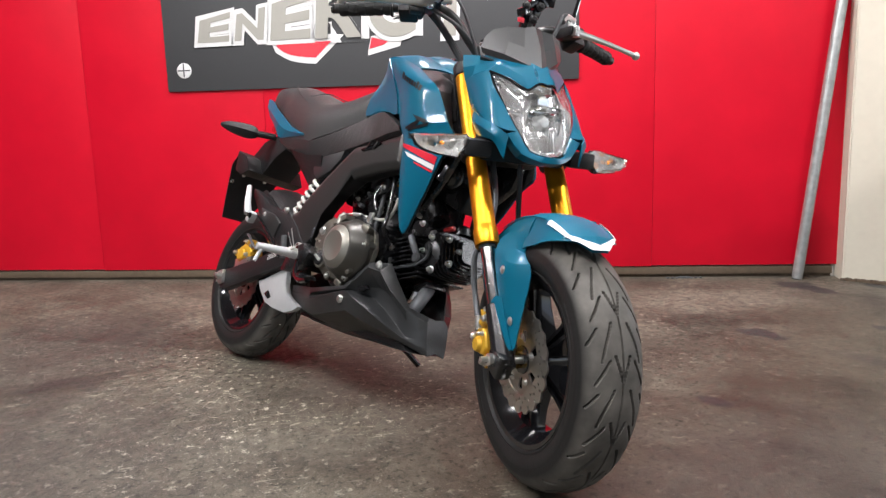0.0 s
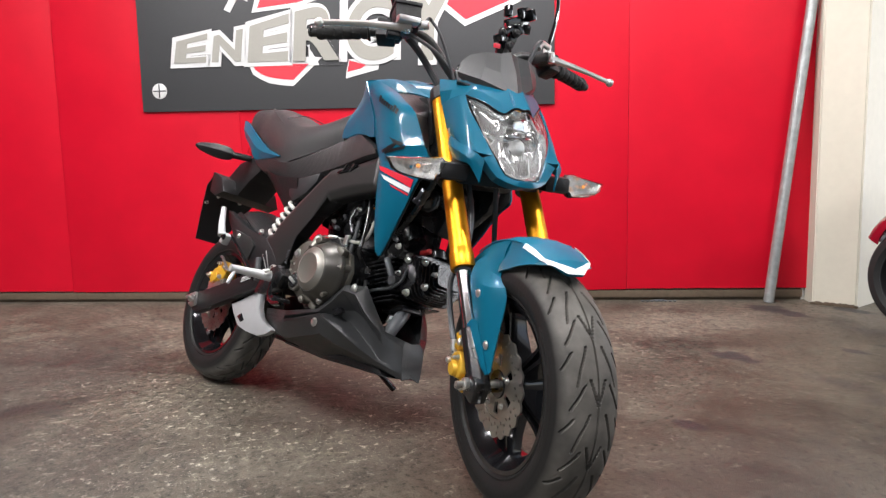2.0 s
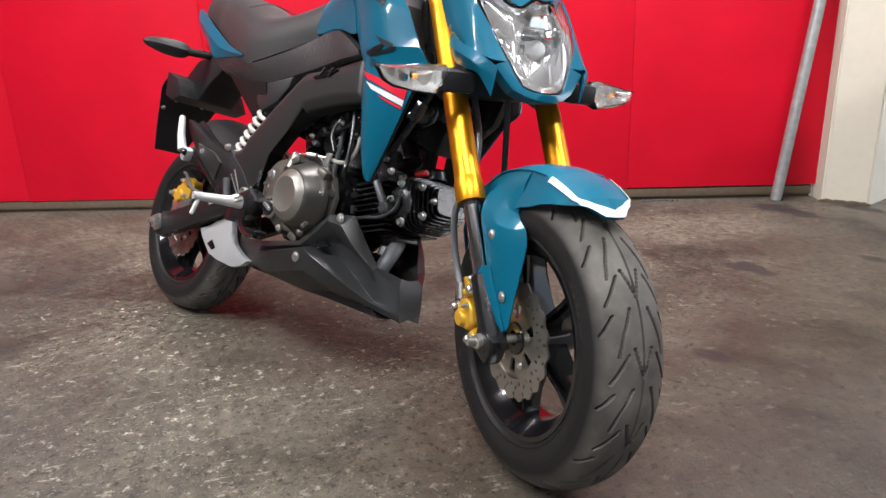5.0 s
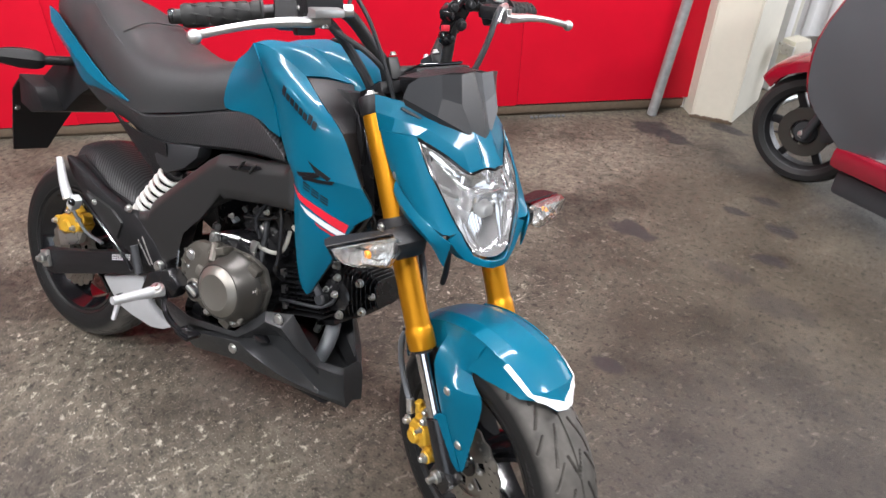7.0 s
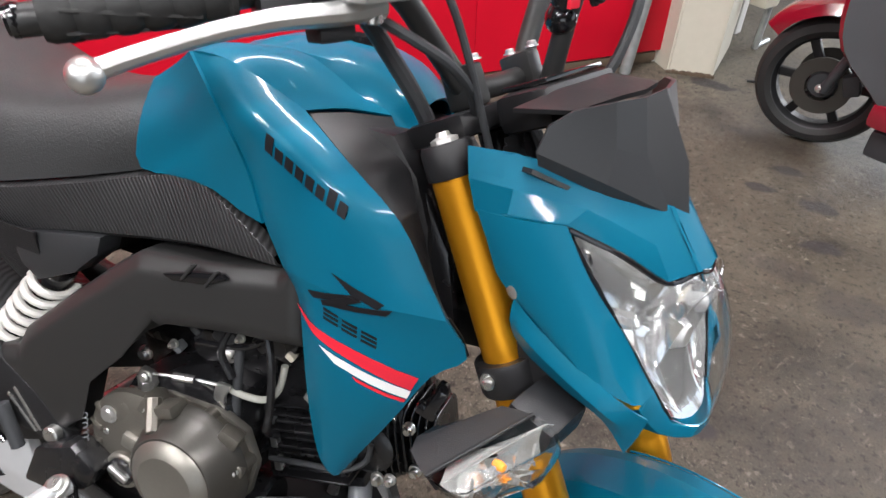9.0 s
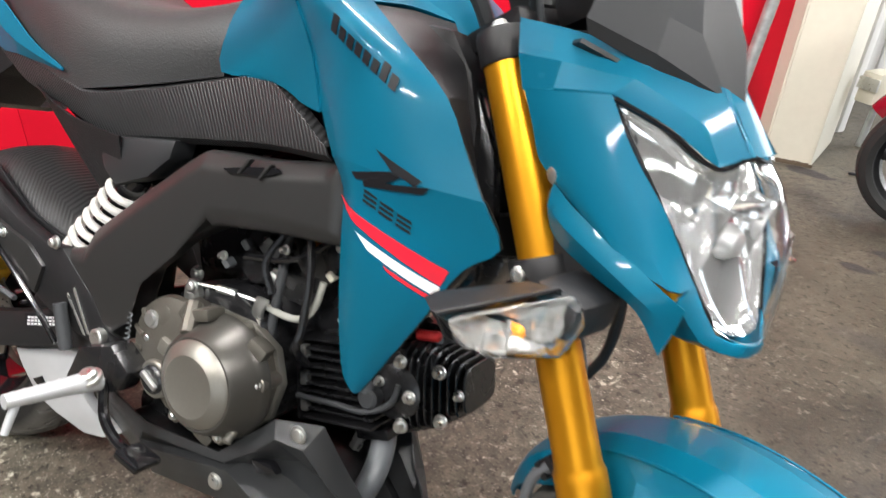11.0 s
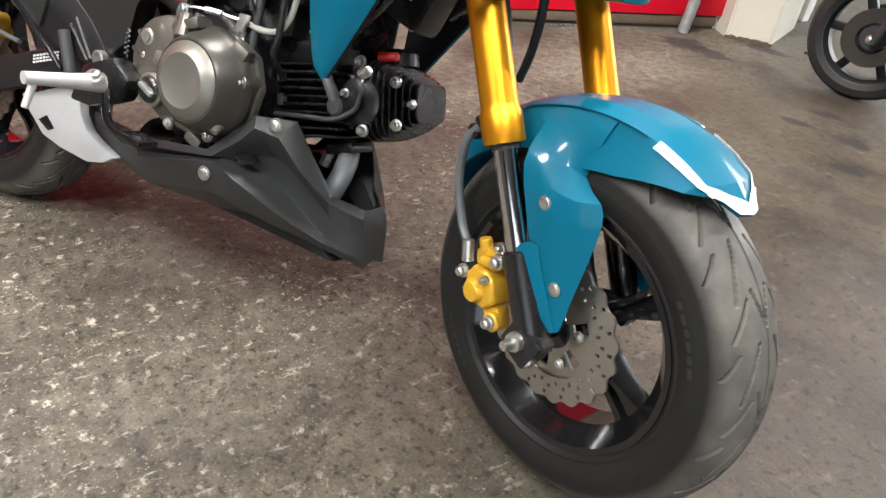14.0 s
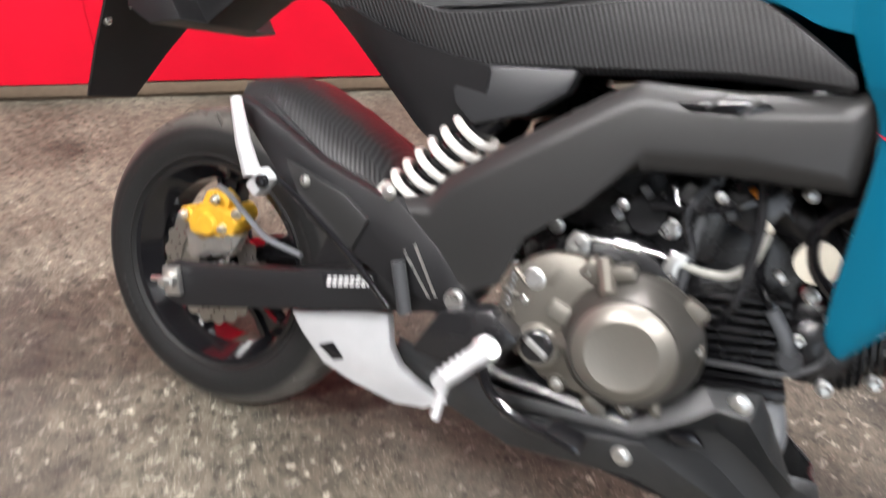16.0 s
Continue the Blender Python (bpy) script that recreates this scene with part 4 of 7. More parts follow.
ALONG = (fork_at(0.9, 0) - fork_at(0.3, 0)).normalized()
for s in (-1, 1):
    y = 0.095 * s
    a = fork_at(0.458, y)
    front("fork_tube", lathe([(0.0, 0), (0.0245, 0), (0.0252, 0.004), (0.0252, 0.034), (0.0232, 0.039), (0.0225, 0.045), (0.0218, 0.20), (0.0218, 0.42), (0.0, 0.42)], a, ALONG, 40), GOLD, label="gold anodised fork tube")
    front("fork_seal", lathe([(0.0, -0.007), (0.0165, -0.007), (0.0185, -0.001), (0.0, 0)], a, ALONG, 32), HOSE)
    front("fork_stanchion", rod(fork_at(0.315, y), fork_at(0.462, y), 0.0152, 28), CHROME, label="chrome fork leg")
    front("fork_cap", lathe([(0, 0), (0.0238, 0), (0.0246, 0.002), (0.0246, 0.026), (0.0225, 0.031), (0, 0.031)], fork_at(0.832, y), ALONG, 40), PLASTIC)
    front("cap_nut", lathe([(0, 0), (0.013, 0), (0.013, 0.006), (0.007, 0.008), (0.006, 0.012), (0, 0.012)], fork_at(0.858, y), ALONG, 6), ALLOY, label="bare alloy fork cap")
    front("lower_clamp_ring", lathe([(0.0215, 0), (0.0305, 0), (0.0315, 0.003), (0.0315, 0.03), (0.0305, 0.033), (0.0215, 0.033)], fork_at(0.642, y), ALONG, 36, closed=True), PLASTIC)
    front("clamp_bolt", bolt(fork_at(0.660, y + 0.030 * s), (0.45, s * 0.9, 0.2), 0.0075, 0.010), BOLT)
    # cast foot that carries the axle
    lug = rod(fork_at(0.345, y), fork_at(0.232, y, 0.004), 0.0195, 20, r2=0.022)
    block((0.052, 0.034, 0.05), FRONT_AXLE + Vector((0.002, y + 0.004 * s, -0.004)), (0, 26, 0), bev=0.010, bm=lug)
    front("fork_foot", lug, ENGINE_BLACK)
    front("axle_nut", lathe([(0, 0.026), (0.006, 0.026), (0.007, 0.012), (0.012, 0.011), (0.0125, 0.003), (0.015, 0.002), (0.015, 0), (0, 0)], FRONT_AXLE + Vector((0, y + 0.018 * s, 0)), (0, s, 0), 6 if s > 0 else 12), BOLT, label="zinc plated axle nut")
front("axle", rod(FRONT_AXLE + Vector((0, -0.1, 0)), FRONT_AXLE + Vector((0, 0.1, 0)), 0.008), BOLT)
front("lower_clamp", slab([(0.94, 0.64), (1.02, 0.665), (1.045, 0.662), (1.03, 0.695), (0.99, 0.70), (0.925, 0.68)], -0.09, 0.09, 0.008), PLASTIC)
front("upper_clamp", block((0.080, 0.165, 0.024), (0.905, 0, 0.858), (0, -26, 0), bev=0.008), PLASTIC)

# ----- front brake -----
cal = front("brake_caliper", slab([(1.100, 0.256), (1.100, 0.276), (1.110, 0.292), (1.134, 0.296), (1.150, 0.284), (1.156, 0.256), (1.142, 0.240), (1.114, 0.240)], -0.100, -0.05, 0.008, seg=3), CALIPER, label="gold painted brake caliper")
front("piston_cap", lathe([(0, 0.009), (0.013, 0.009), (0.015, 0.006), (0.017, 0), (0, 0)], (1.122, -0.099, 0.260), RIGHT, 20), CALIPER, cal)
front("bridge", slab([(1.108, 0.290), (1.104, 0.312), (1.118, 0.322), (1.146, 0.320), (1.152, 0.306), (1.140, 0.292)], -0.092, -0.060, 0.006), CALIPER, cal)
front("bleed_boss", rod((1.118, -0.086, 0.314), (1.114, -0.088, 0.330), 0.0085, 14), CALIPER, cal)
front("slide_pin", rod((1.124, -0.096, 0.304), (1.152, -0.096, 0.312), 0.0075, 14), CALIPER, cal)
front("bracket", slab([(1.130, 0.242), (1.148, 0.214), (1.170, 0.222), (1.160, 0.252)], -0.092, -0.070, 0.006), CALIPER, cal)
front("bracket_ear", rod((1.158, -0.088, 0.232), (1.158, -0.100, 0.232), 0.0135, 18), CALIPER, cal)
for p, r in (((1.158, -0.100, 0.232), 0.0085), ((1.152, -0.098, 0.316), 0.0085), ((1.150, -0.094, 0.334), 0.0065), ((1.090, -0.092, 0.272), 0.0085), ((1.138, -0.099, 0.284), 0.005)):
    front("caliper_bolt", bolt(p, RIGHT, r, 0.012), BOLT, cal)
front("brake_hose", tube(curve([(1.085, -0.085, 0.300), (1.060, -0.082, 0.330), (1.045, -0.085, 0.385), (1.052, -0.088, 0.440), (1.075, -0.075, 0.480), (1.060, -0.055, 0.56), (1.005, -0.045, 0.66), (0.98, -0.06, 0.76)], 6), 0.0062, 10), PIPE, label="grey rubber brake hose")
front("hose_end", rod((1.087, -0.086, 0.283), (1.080, -0.084, 0.312), 0.008), BOLT)
for z, x in ((0.466, 1.071), (0.452, 1.060)):
    front("hose_clip", block((0.020, 0.020, 0.010), (x, -0.080, z), (0, 35, 0), bev=0.003), PLASTIC)
front("clutch_cable", tube(curve([(0.93, 0.02, 0.88), (1.03, 0.01, 0.74), (1.05, 0.005, 0.62), (1.04, 0.012, 0.55), (1.01, 0.03, 0.50)], 6), 0.006, 10), HOSE)

# ----- front fender -----
WC = (1.22, 0.247)


def arc_point(deg, r, y):
    a = radians(deg)
    return (WC[0] + r * math.sin(a), y, WC[1] + r * math.cos(a))


def fender_edge(d):
    """The lower edge's radius at d degrees: lowest beside the fork, rising to the tip."""
    return float(np.interp(d, (-76, -48, -24, -4, 10, 25, 34.5), (0.266, 0.243, 0.226, 0.208, 0.221, 0.250, 0.2655)))


rows = []
for y, key, end in ((0.0, "mid", 37.0), (0.026, "shoulder", 36.2), (0.050, "crease", 32.4), (0.064, "edge", 30.8)):
    row = []
    for k in range(19):
        d = -76 + 110.5 * k / 18
        tip = max(0.0, (d - 16) / 18.5)
        tail = max(0.0, (-48 - d) / 28)
        wide = (1.03 - 0.08 * tip - 0.34 * tip ** 6) * (1 - 0.85 * tail)
        r = {"mid": 0.2825 - 0.009 * tip - 0.006 * tip ** 4 - 0.006 * tail, "shoulder": 0.2805 - 0.010 * tip - 0.006 * tip ** 4 - 0.006 * tail, "crease": 0.272 - 0.005 * tip - 0.002 * tip ** 4 - 0.006 * tail, "edge": fender_edge(d)}[key]
        row.append(arc_point(d + (end - 34.5) * tip ** 2, r, -y * wide))
    rows.append(row)
skin = [r for r in rows]
full = flip_y(skin[:0:-1]) + skin
fender = front("front_fender", sheet(full, 0.003, 0, 0), TEAL, label="glossy teal front fender with a white edge stripe", sharp=13)


def on_fender(d, f):
    """A point on the right-hand skin: d degrees along the arc, f from the middle (0) to the edge (3)."""
    k = (d + 76) / 110.5 * 18
    i, t = min(int(k), 17), k - min(int(k), 17)
    j, u = min(int(f), 2), f - min(int(f), 2)
    a = Vector(rows[j][i]).lerp(Vector(rows[j][i + 1]), t)
    b = Vector(rows[j + 1][i]).lerp(Vector(rows[j + 1][i + 1]), t)
    p = a.lerp(b, u)
    along = Vector(rows[j][i + 1]) - Vector(rows[j][i])
    across = Vector(rows[j + 1][i]).lerp(Vector(rows[j + 1][i + 1]), t) - a
    out = along.cross(across).normalized()
    return p + out * (0.0027 if out.dot(Vector((p.x - WC[0], p.y, p.z - WC[1]))) > 0 else -0.0027)


def skin_patch(corners, nu, nv):
    """A decal that follows the fender, between (degrees, across) corners."""
    a, b, c, d = corners
    out = []
    for i in range(nu + 1):
        t = i / nu
        row = []
        for j in range(nv + 1):
            u = j / nv
            d1, f1 = a[0] + (b[0] - a[0]) * t, a[1] + (b[1] - a[1]) * t
            d2, f2 = d[0] + (c[0] - d[0]) * t, d[1] + (c[1] - d[1]) * t
            row.append(on_fender(d1 + (d2 - d1) * u, max(0.0, min(3.0, f1 + (f2 - f1) * u))))
        out.append(row)
    return out


side = skin_patch([(15.0, 1.97), (28.8, 1.92), (31.4, 2.28), (14.5, 2.16)], 28, 10)
nose = skin_patch([(32.3, 0.0), (28.8, 1.92), (34.2, 2.9), (34.4, 0.0)], 24, 24)
for r in (side, nose):
    front("stripe", sheet(r, 0.0005), WHITE_STRIPE, fender, "white decal stripe")
    front("stripe", sheet(flip_y(r), 0.0005), WHITE_STRIPE, fender)
rib = [on_fender(-24 + 3 * k, 2.0) for k in range(13)]
both(front, "fender_rib", tube(curve(rib, 2), 0.0014, 8), TEAL, fender)
# side plates that hang beside the fork feet
plate = [
    [arc_point(d, 0.2725, -0.0512) for d in (-22, -13, -5, 4)],
    [arc_point(d, 0.252, -0.0600) for d in (-17, -10, -3, 3)],
    [(1.154, -0.080, 0.476), (1.190, -0.078, 0.462), (1.208, -0.071, 0.455), (1.222, -0.062, 0.449)],
    [(1.157, -0.094, 0.446), (1.200, -0.095, 0.434), (1.232, -0.085, 0.428), (1.254, -0.068, 0.430)],
    [(1.173, -0.095, 0.400), (1.210, -0.096, 0.392), (1.240, -0.087, 0.388), (1.262, -0.069, 0.406)],
    [(1.190, -0.095, 0.362), (1.220, -0.095, 0.352), (1.240, -0.089, 0.348), (1.261, -0.076, 0.362)],
    [(1.216, -0.094, 0.320), (1.236, -0.093, 0.314), (1.246, -0.090, 0.311), (1.258, -0.083, 0.318)],
    [(1.246, -0.092, 0.274), (1.249, -0.092, 0.272), (1.252, -0.091, 0.270), (1.256, -0.089, 0.276)],
]
both(front, "side_plate", sheet(plate, 0.003, 2, 2), TEAL, fender, "", 24)
tab = [
    [(1.177, -0.109, 0.346), (1.192, -0.104, 0.364), (1.204, -0.0965, 0.364)],
    [(1.188, -0.108, 0.328), (1.203, -0.103, 0.336), (1.216, -0.0960, 0.338)],
    [(1.212, -0.102, 0.300), (1.224, -0.099, 0.304), (1.234, -0.0945, 0.306)],
    [(1.246, -0.094, 0.268), (1.249, -0.094, 0.270), (1.252, -0.0930, 0.273)],
]
both(front, "plate_tab", sheet(tab, 0.003, 2, 2), TEAL, fender)
for p in ((1.200, -0.0955, 0.415), (1.238, -0.0925, 0.322)):
    front("fender_bolt", bolt(p, RIGHT, 0.0075, 0.004), BOLT, fender)

# ----- headlight cowl -----
cowl_rows = [
    [(1.128, 0.0, 0.826), (1.118, -0.016, 0.835), (1.098, -0.034, 0.842), (1.075, -0.053, 0.852), (1.058, -0.063, 0.858), (1.040, -0.071, 0.862), (1.005, -0.090, 0.868), (0.976, -0.113, 0.872)],
    [(1.146, 0.0, 0.803), (1.137, -0.017, 0.811), (1.119, -0.036, 0.808), (1.090, -0.062, 0.828), (1.072, -0.076, 0.838), (1.050, -0.086, 0.840), (1.015, -0.101, 0.844), (0.979, -0.113, 0.846)],
    [(1.157, 0.0, 0.788), (1.152, -0.018, 0.792), (1.136, -0.035, 0.779), (1.098, -0.068, 0.807), (1.064, -0.091, 0.825), (1.045, -0.099, 0.823), (1.015, -0.106, 0.820), (0.985, -0.110, 0.818)],
]
nosepiece = front("headlight_cowl", sheet([[(x, -y, z) for x, y, z in r[:0:-1]] + r for r in cowl_rows], 0.003, 0, 0, bev=0.0022), TEAL, label="glossy teal headlight cowl", sharp=20)
cheek = [
    [(1.064, -0.091, 0.825), (1.045, -0.099, 0.823), (1.015, -0.106, 0.820), (0.985, -0.110, 0.818)],
    [(1.094, -0.092, 0.786), (1.072, -0.102, 0.788), (1.035, -0.107, 0.790), (0.998, -0.108, 0.790)],
    [(1.126, -0.083, 0.747), (1.104, -0.102, 0.750), (1.060, -0.110, 0.757), (1.008, -0.105, 0.763)],
    [(1.145, -0.071, 0.711), (1.132, -0.098, 0.714), (1.085, -0.111, 0.730), (1.022, -0.106, 0.752)],
    [(1.155, -0.061, 0.688), (1.152, -0.092, 0.690), (1.105, -0.110, 0.712), (1.030, -0.104, 0.744)],
]
both(front, "cowl_side", sheet(cheek, 0.003, 3, 3), TEAL, nosepiece, "", 24)
fang = [
    [(1.030, -0.104, 0.745), (1.061, -0.108, 0.730), (1.110, -0.108, 0.712), (1.150, -0.098, 0.690), (1.164, -0.084, 0.676)],
    [(1.030, -0.108, 0.724), (1.058, -0.114, 0.713), (1.105, -0.116, 0.697), (1.142, -0.108, 0.678), (1.160, -0.086, 0.656)],
    [(1.030, -0.098, 0.700), (1.050, -0.101, 0.690), (1.095, -0.104, 0.678), (1.132, -0.101, 0.666), (1.152, -0.087, 0.631)],
]
both(front, "cowl_fang", sheet(fang, 0.003, 3, 2), TEAL, nosepiece, "", 28)
chin_half = [
    [(1.190, 0.0, 0.638), (1.188, -0.013, 0.639), (1.172, -0.040, 0.648), (1.154, -0.060, 0.690)],
    [(1.189, 0.0, 0.626), (1.186, -0.022, 0.628), (1.168, -0.056, 0.643), (1.156, -0.084, 0.680)],
    [(1.154, 0.0, 0.624), (1.152, -0.024, 0.625), (1.143, -0.056, 0.638), (1.140, -0.078, 0.664)],
]
chin = [r[::-1] + [(x, -y, z) for x, y, z in r[1:]] for r in chin_half]
front("cowl_chin", sheet(chin, 0.003, 2, 0, bev=0.0014), TEAL, nosepiece, "", 16)
front("cowl_bolt", bolt((1.030, -0.103, 0.752), RIGHT, 0.0085, 0.005), BOLT, nosepiece)
front("cowl_bolt", bolt((1.030, 0.103, 0.752), (0, 1, 0), 0.0085, 0.005), BOLT, nosepiece)

lens_rows = [
    [(1.066, -0.089, 0.820), (1.103, -0.063, 0.801), (1.134, -0.034, 0.776), (1.150, -0.017, 0.787), (1.155, 0, 0.784)],
    [(1.080, -0.088, 0.802), (1.122, -0.062, 0.780), (1.152, -0.036, 0.762), (1.166, -0.018, 0.767), (1.170, 0, 0.766)],
    [(1.112, -0.085, 0.764), (1.145, -0.062, 0.748), (1.168, -0.038, 0.738), (1.179, -0.020, 0.736), (1.182, 0, 0.735)],
    [(1.136, -0.076, 0.728), (1.162, -0.058, 0.714), (1.178, -0.038, 0.706), (1.187, -0.020, 0.702), (1.190, 0, 0.701)],
    [(1.152, -0.062, 0.694), (1.172, -0.048, 0.682), (1.184, -0.032, 0.675), (1.190, -0.016, 0.671), (1.193, 0, 0.669)],
    [(1.170, -0.041, 0.652), (1.179, -0.032, 0.646), (1.186, -0.022, 0.642), (1.190, -0.011, 0.640), (1.191, 0, 0.639)],
]
whole = [r + [(x, -y, z) for x, y, z in r[-2::-1]] for r in lens_rows]
lens = front("headlight_lens", sheet(whole, 0.002, 3, 3), LENS, nosepiece, "clear headlight lens")
lens.visible_shadow = False
# reflector bowl behind the lens: two stepped, finely fluted chambers
dense = [curve(r, 6) for r in whole]
dense = [list(r) for r in zip(*[curve(c, 6) for c in zip(*dense)])]
bowl = []
nr, nc = len(dense) - 1, len(dense[0]) - 1
for i, r in enumerate(dense):
    row = []
    for j, p in enumerate(r):
        f, g = 2 * j / nc - 1, i / nr
        depth = 0.004 + 0.050 * (1 - f * f) ** 0.6 * math.sin(math.pi * min(1.0, g * 0.96 + 0.02)) ** 0.6
        if 0.05 < g < 0.95 and abs(f) < 0.9:
            depth += (0.008 if abs(f) > 0.5 else 0.0) - (0.006 if 0.42 < g < 0.50 else 0.0) + (0.0022 * (j % 2) if g > 0.55 and abs(f) < 0.45 else 0.0)
        row.append((p.x - depth, p.y * 0.97, p.z + 0.0015))
    bowl.append(row)
front("reflector", sheet(bowl, 0.0015), REFLECTOR, nosepiece, "bright stepped reflector", 38)
front("lamp_bulb", lathe([(0, 0.034), (0.010, 0.032), (0.016, 0.022), (0.018, 0.0), (0.024, -0.004), (0, -0.004)], (1.120, 0, 0.712), (1, 0, 0.05), 24), LEVER, nosepiece, "bright bulb shield")
for y0 in (-0.038, 0.038):
    front("reflector_rib", block((0.026, 0.002, 0.06), (1.138, y0, 0.722), (0, 14, 0), bev=0.0008), REFLECTOR, nosepiece)
front("reflector_rib", block((0.022, 0.08, 0.002), (1.140, 0, 0.746), bev=0.0008), REFLECTOR, nosepiece)
rimline = [r[0] for r in lens_rows]
both(front, "lens_gasket", tube([(x - 0.002, y + 0.001, z) for x, y, z in curve(rimline, 4)], 0.0022, 8), GLOSS, nosepiece)
front("lens_gasket", tube([(x, y, z + 0.0015) for x, y, z in curve(whole[0], 4)], 0.0028, 8), GLOSS, nosepiece)
front("lamp_housing", block((0.10, 0.15, 0.13), (1.045, 0, 0.735), (0, -12, 0), bev=0.02), PLASTIC, nosepiece)

# ----- small fly screen and dash -----
scr = [
    [(1.119, 0.0, 0.813), (1.112, -0.016, 0.817), (1.076, -0.058, 0.845), (1.031, -0.093, 0.868)],
    [(1.128, 0.0, 0.822), (1.119, -0.016, 0.829), (1.079, -0.063, 0.858), (1.031, -0.098, 0.880)],
    [(1.116, 0.0, 0.872), (1.090, -0.024, 0.876), (1.078, -0.056, 0.886), (1.036, -0.092, 0.902)],
    [(1.084, 0.0, 0.926), (1.078, -0.020, 0.921), (1.069, -0.052, 0.921), (1.050, -0.080, 0.915)],
]
screen = front("fly_screen", sheet([[(x, -y, z) for x, y, z in r[:0:-1]] + r for r in scr], 0.004), GREY, label="charcoal plastic fly screen with a sharp centre ridge", sharp=8)
front("under_lip", sheet([[(x - 0.004, -y * 1.01, z - 0.004) for x, y, z in scr[0][:0:-1]] + [(x - 0.004, y * 1.01, z - 0.004) for x, y, z in scr[0]], [(x - 0.03, -y * 0.9, z - 0.01) for x, y, z in scr[0][:0:-1]] + [(x - 0.03, y * 0.9, z - 0.01) for x, y, z in scr[0]]], 0.004), PLASTIC, screen)
dash = front("instrument_panel", block((0.06, 0.115, 0.036), (0.985, 0, 0.893), (0, -24, 0), bev=0.010), PLASTIC, label="black instrument panel")
front("dash_hood", sheet([[(0.995, -0.085, 0.905), (1.01, -0.04, 0.917), (1.015, 0, 0.919), (1.01, 0.04, 0.917), (0.995, 0.085, 0.905)], [(1.045, -0.070, 0.912), (1.062, -0.03, 0.921), (1.066, 0, 0.921), (1.062, 0.03, 0.921), (1.045, 0.070, 0.912)]], 0.004), PLASTIC, dash)
front("dash_glass", block((0.05, 0.09, 0.004), (0.975, 0, 0.912), (0, -24, 0), bev=0.001), GLOSS, dash)

# ----- front indicators -----
def indicator(maker, at, s, parent=bike):
    """A six-sided indicator on a rubber stalk; s: -1 to the right. The clear lens looks ahead, the shell behind it is black."""
    x, y, z = at
    stalk = maker("indicator_stalk", block((0.050, 0.062, 0.036), (x - 0.012, y + 0.014 * s, z - 0.002), (0, 12, 0), bev=0.010), PLASTIC, parent)
    rim = [(0.148, 0.012), (0.137, -0.008), (0.040, 0.020), (0.034, 0.004), (0.055, -0.028), (0.120, -0.018)]
    rim = [rim[0], rim[2], rim[3], rim[4], rim[5], rim[1]]

    def ring(f, dx, dz=0.0):
        cy, cz = 0.088, -0.002
        return [(x + dx - 0.022 * (yy - 0.04) / 0.1, y + (cy + (yy - cy) * f) * s, z + cz + (zz - cz) * f + dz) for yy, zz in rim + rim[:1]]

    maker("indicator", sheet([ring(0.10, -0.044, 0.004), ring(0.55, -0.042, 0.004), ring(0.80, -0.034, 0.002), ring(0.94, -0.016), ring(0.965, -0.009)], 0.002, 0, 0), PLASTIC, stalk, "black indicator shell", 20)
    maker("reflector", sheet([ring(0.12, -0.012), ring(0.55, -0.006), ring(0.93, 0.006)], 0.001, 2, 0), DULL_MIRROR, stalk, "", 8)
    ln = maker("indicator_lens", sheet([ring(0.0, 0.027), ring(0.6, 0.026), ring(0.88, 0.021), ring(0.98, 0.006), ring(0.97, -0.009)], 0.002, 0, 2), RIBBED, stalk, "clear ribbed lens")
    ln.visible_shadow = False
    maker("lens_bezel", tube(ring(0.975, -0.008)[:-1], 0.0020, 8, closed=True), PLASTIC, stalk)
    for k in range(4):
        f = 0.058 + 0.021 * k
        maker("lens_rib", block((0.003, 0.0015, 0.024), (x + 0.012 - 0.022 * (f - 0.04) / 0.1, y + f * s, z - 0.003), bev=0.0006), DULL_MIRROR, stalk)
    maker("bulb", lathe([(0, 0.011), (0.0035, 0.010), (0.0045, 0.005), (0.003, 0), (0, 0)], (x - 0.010, y + 0.088 * s, z - 0.002), (1, 0, 0), 14), AMBER, stalk, "amber bulb")
    return stalk


indicator(front, (1.100, -0.108, 0.659), -1)
indicator(front, (1.100, 0.108, 0.659), 1)
front("stalk_mount", block((0.09, 0.20, 0.05), (1.035, 0, 0.672), (0, 20, 0), bev=0.012), PLASTIC)

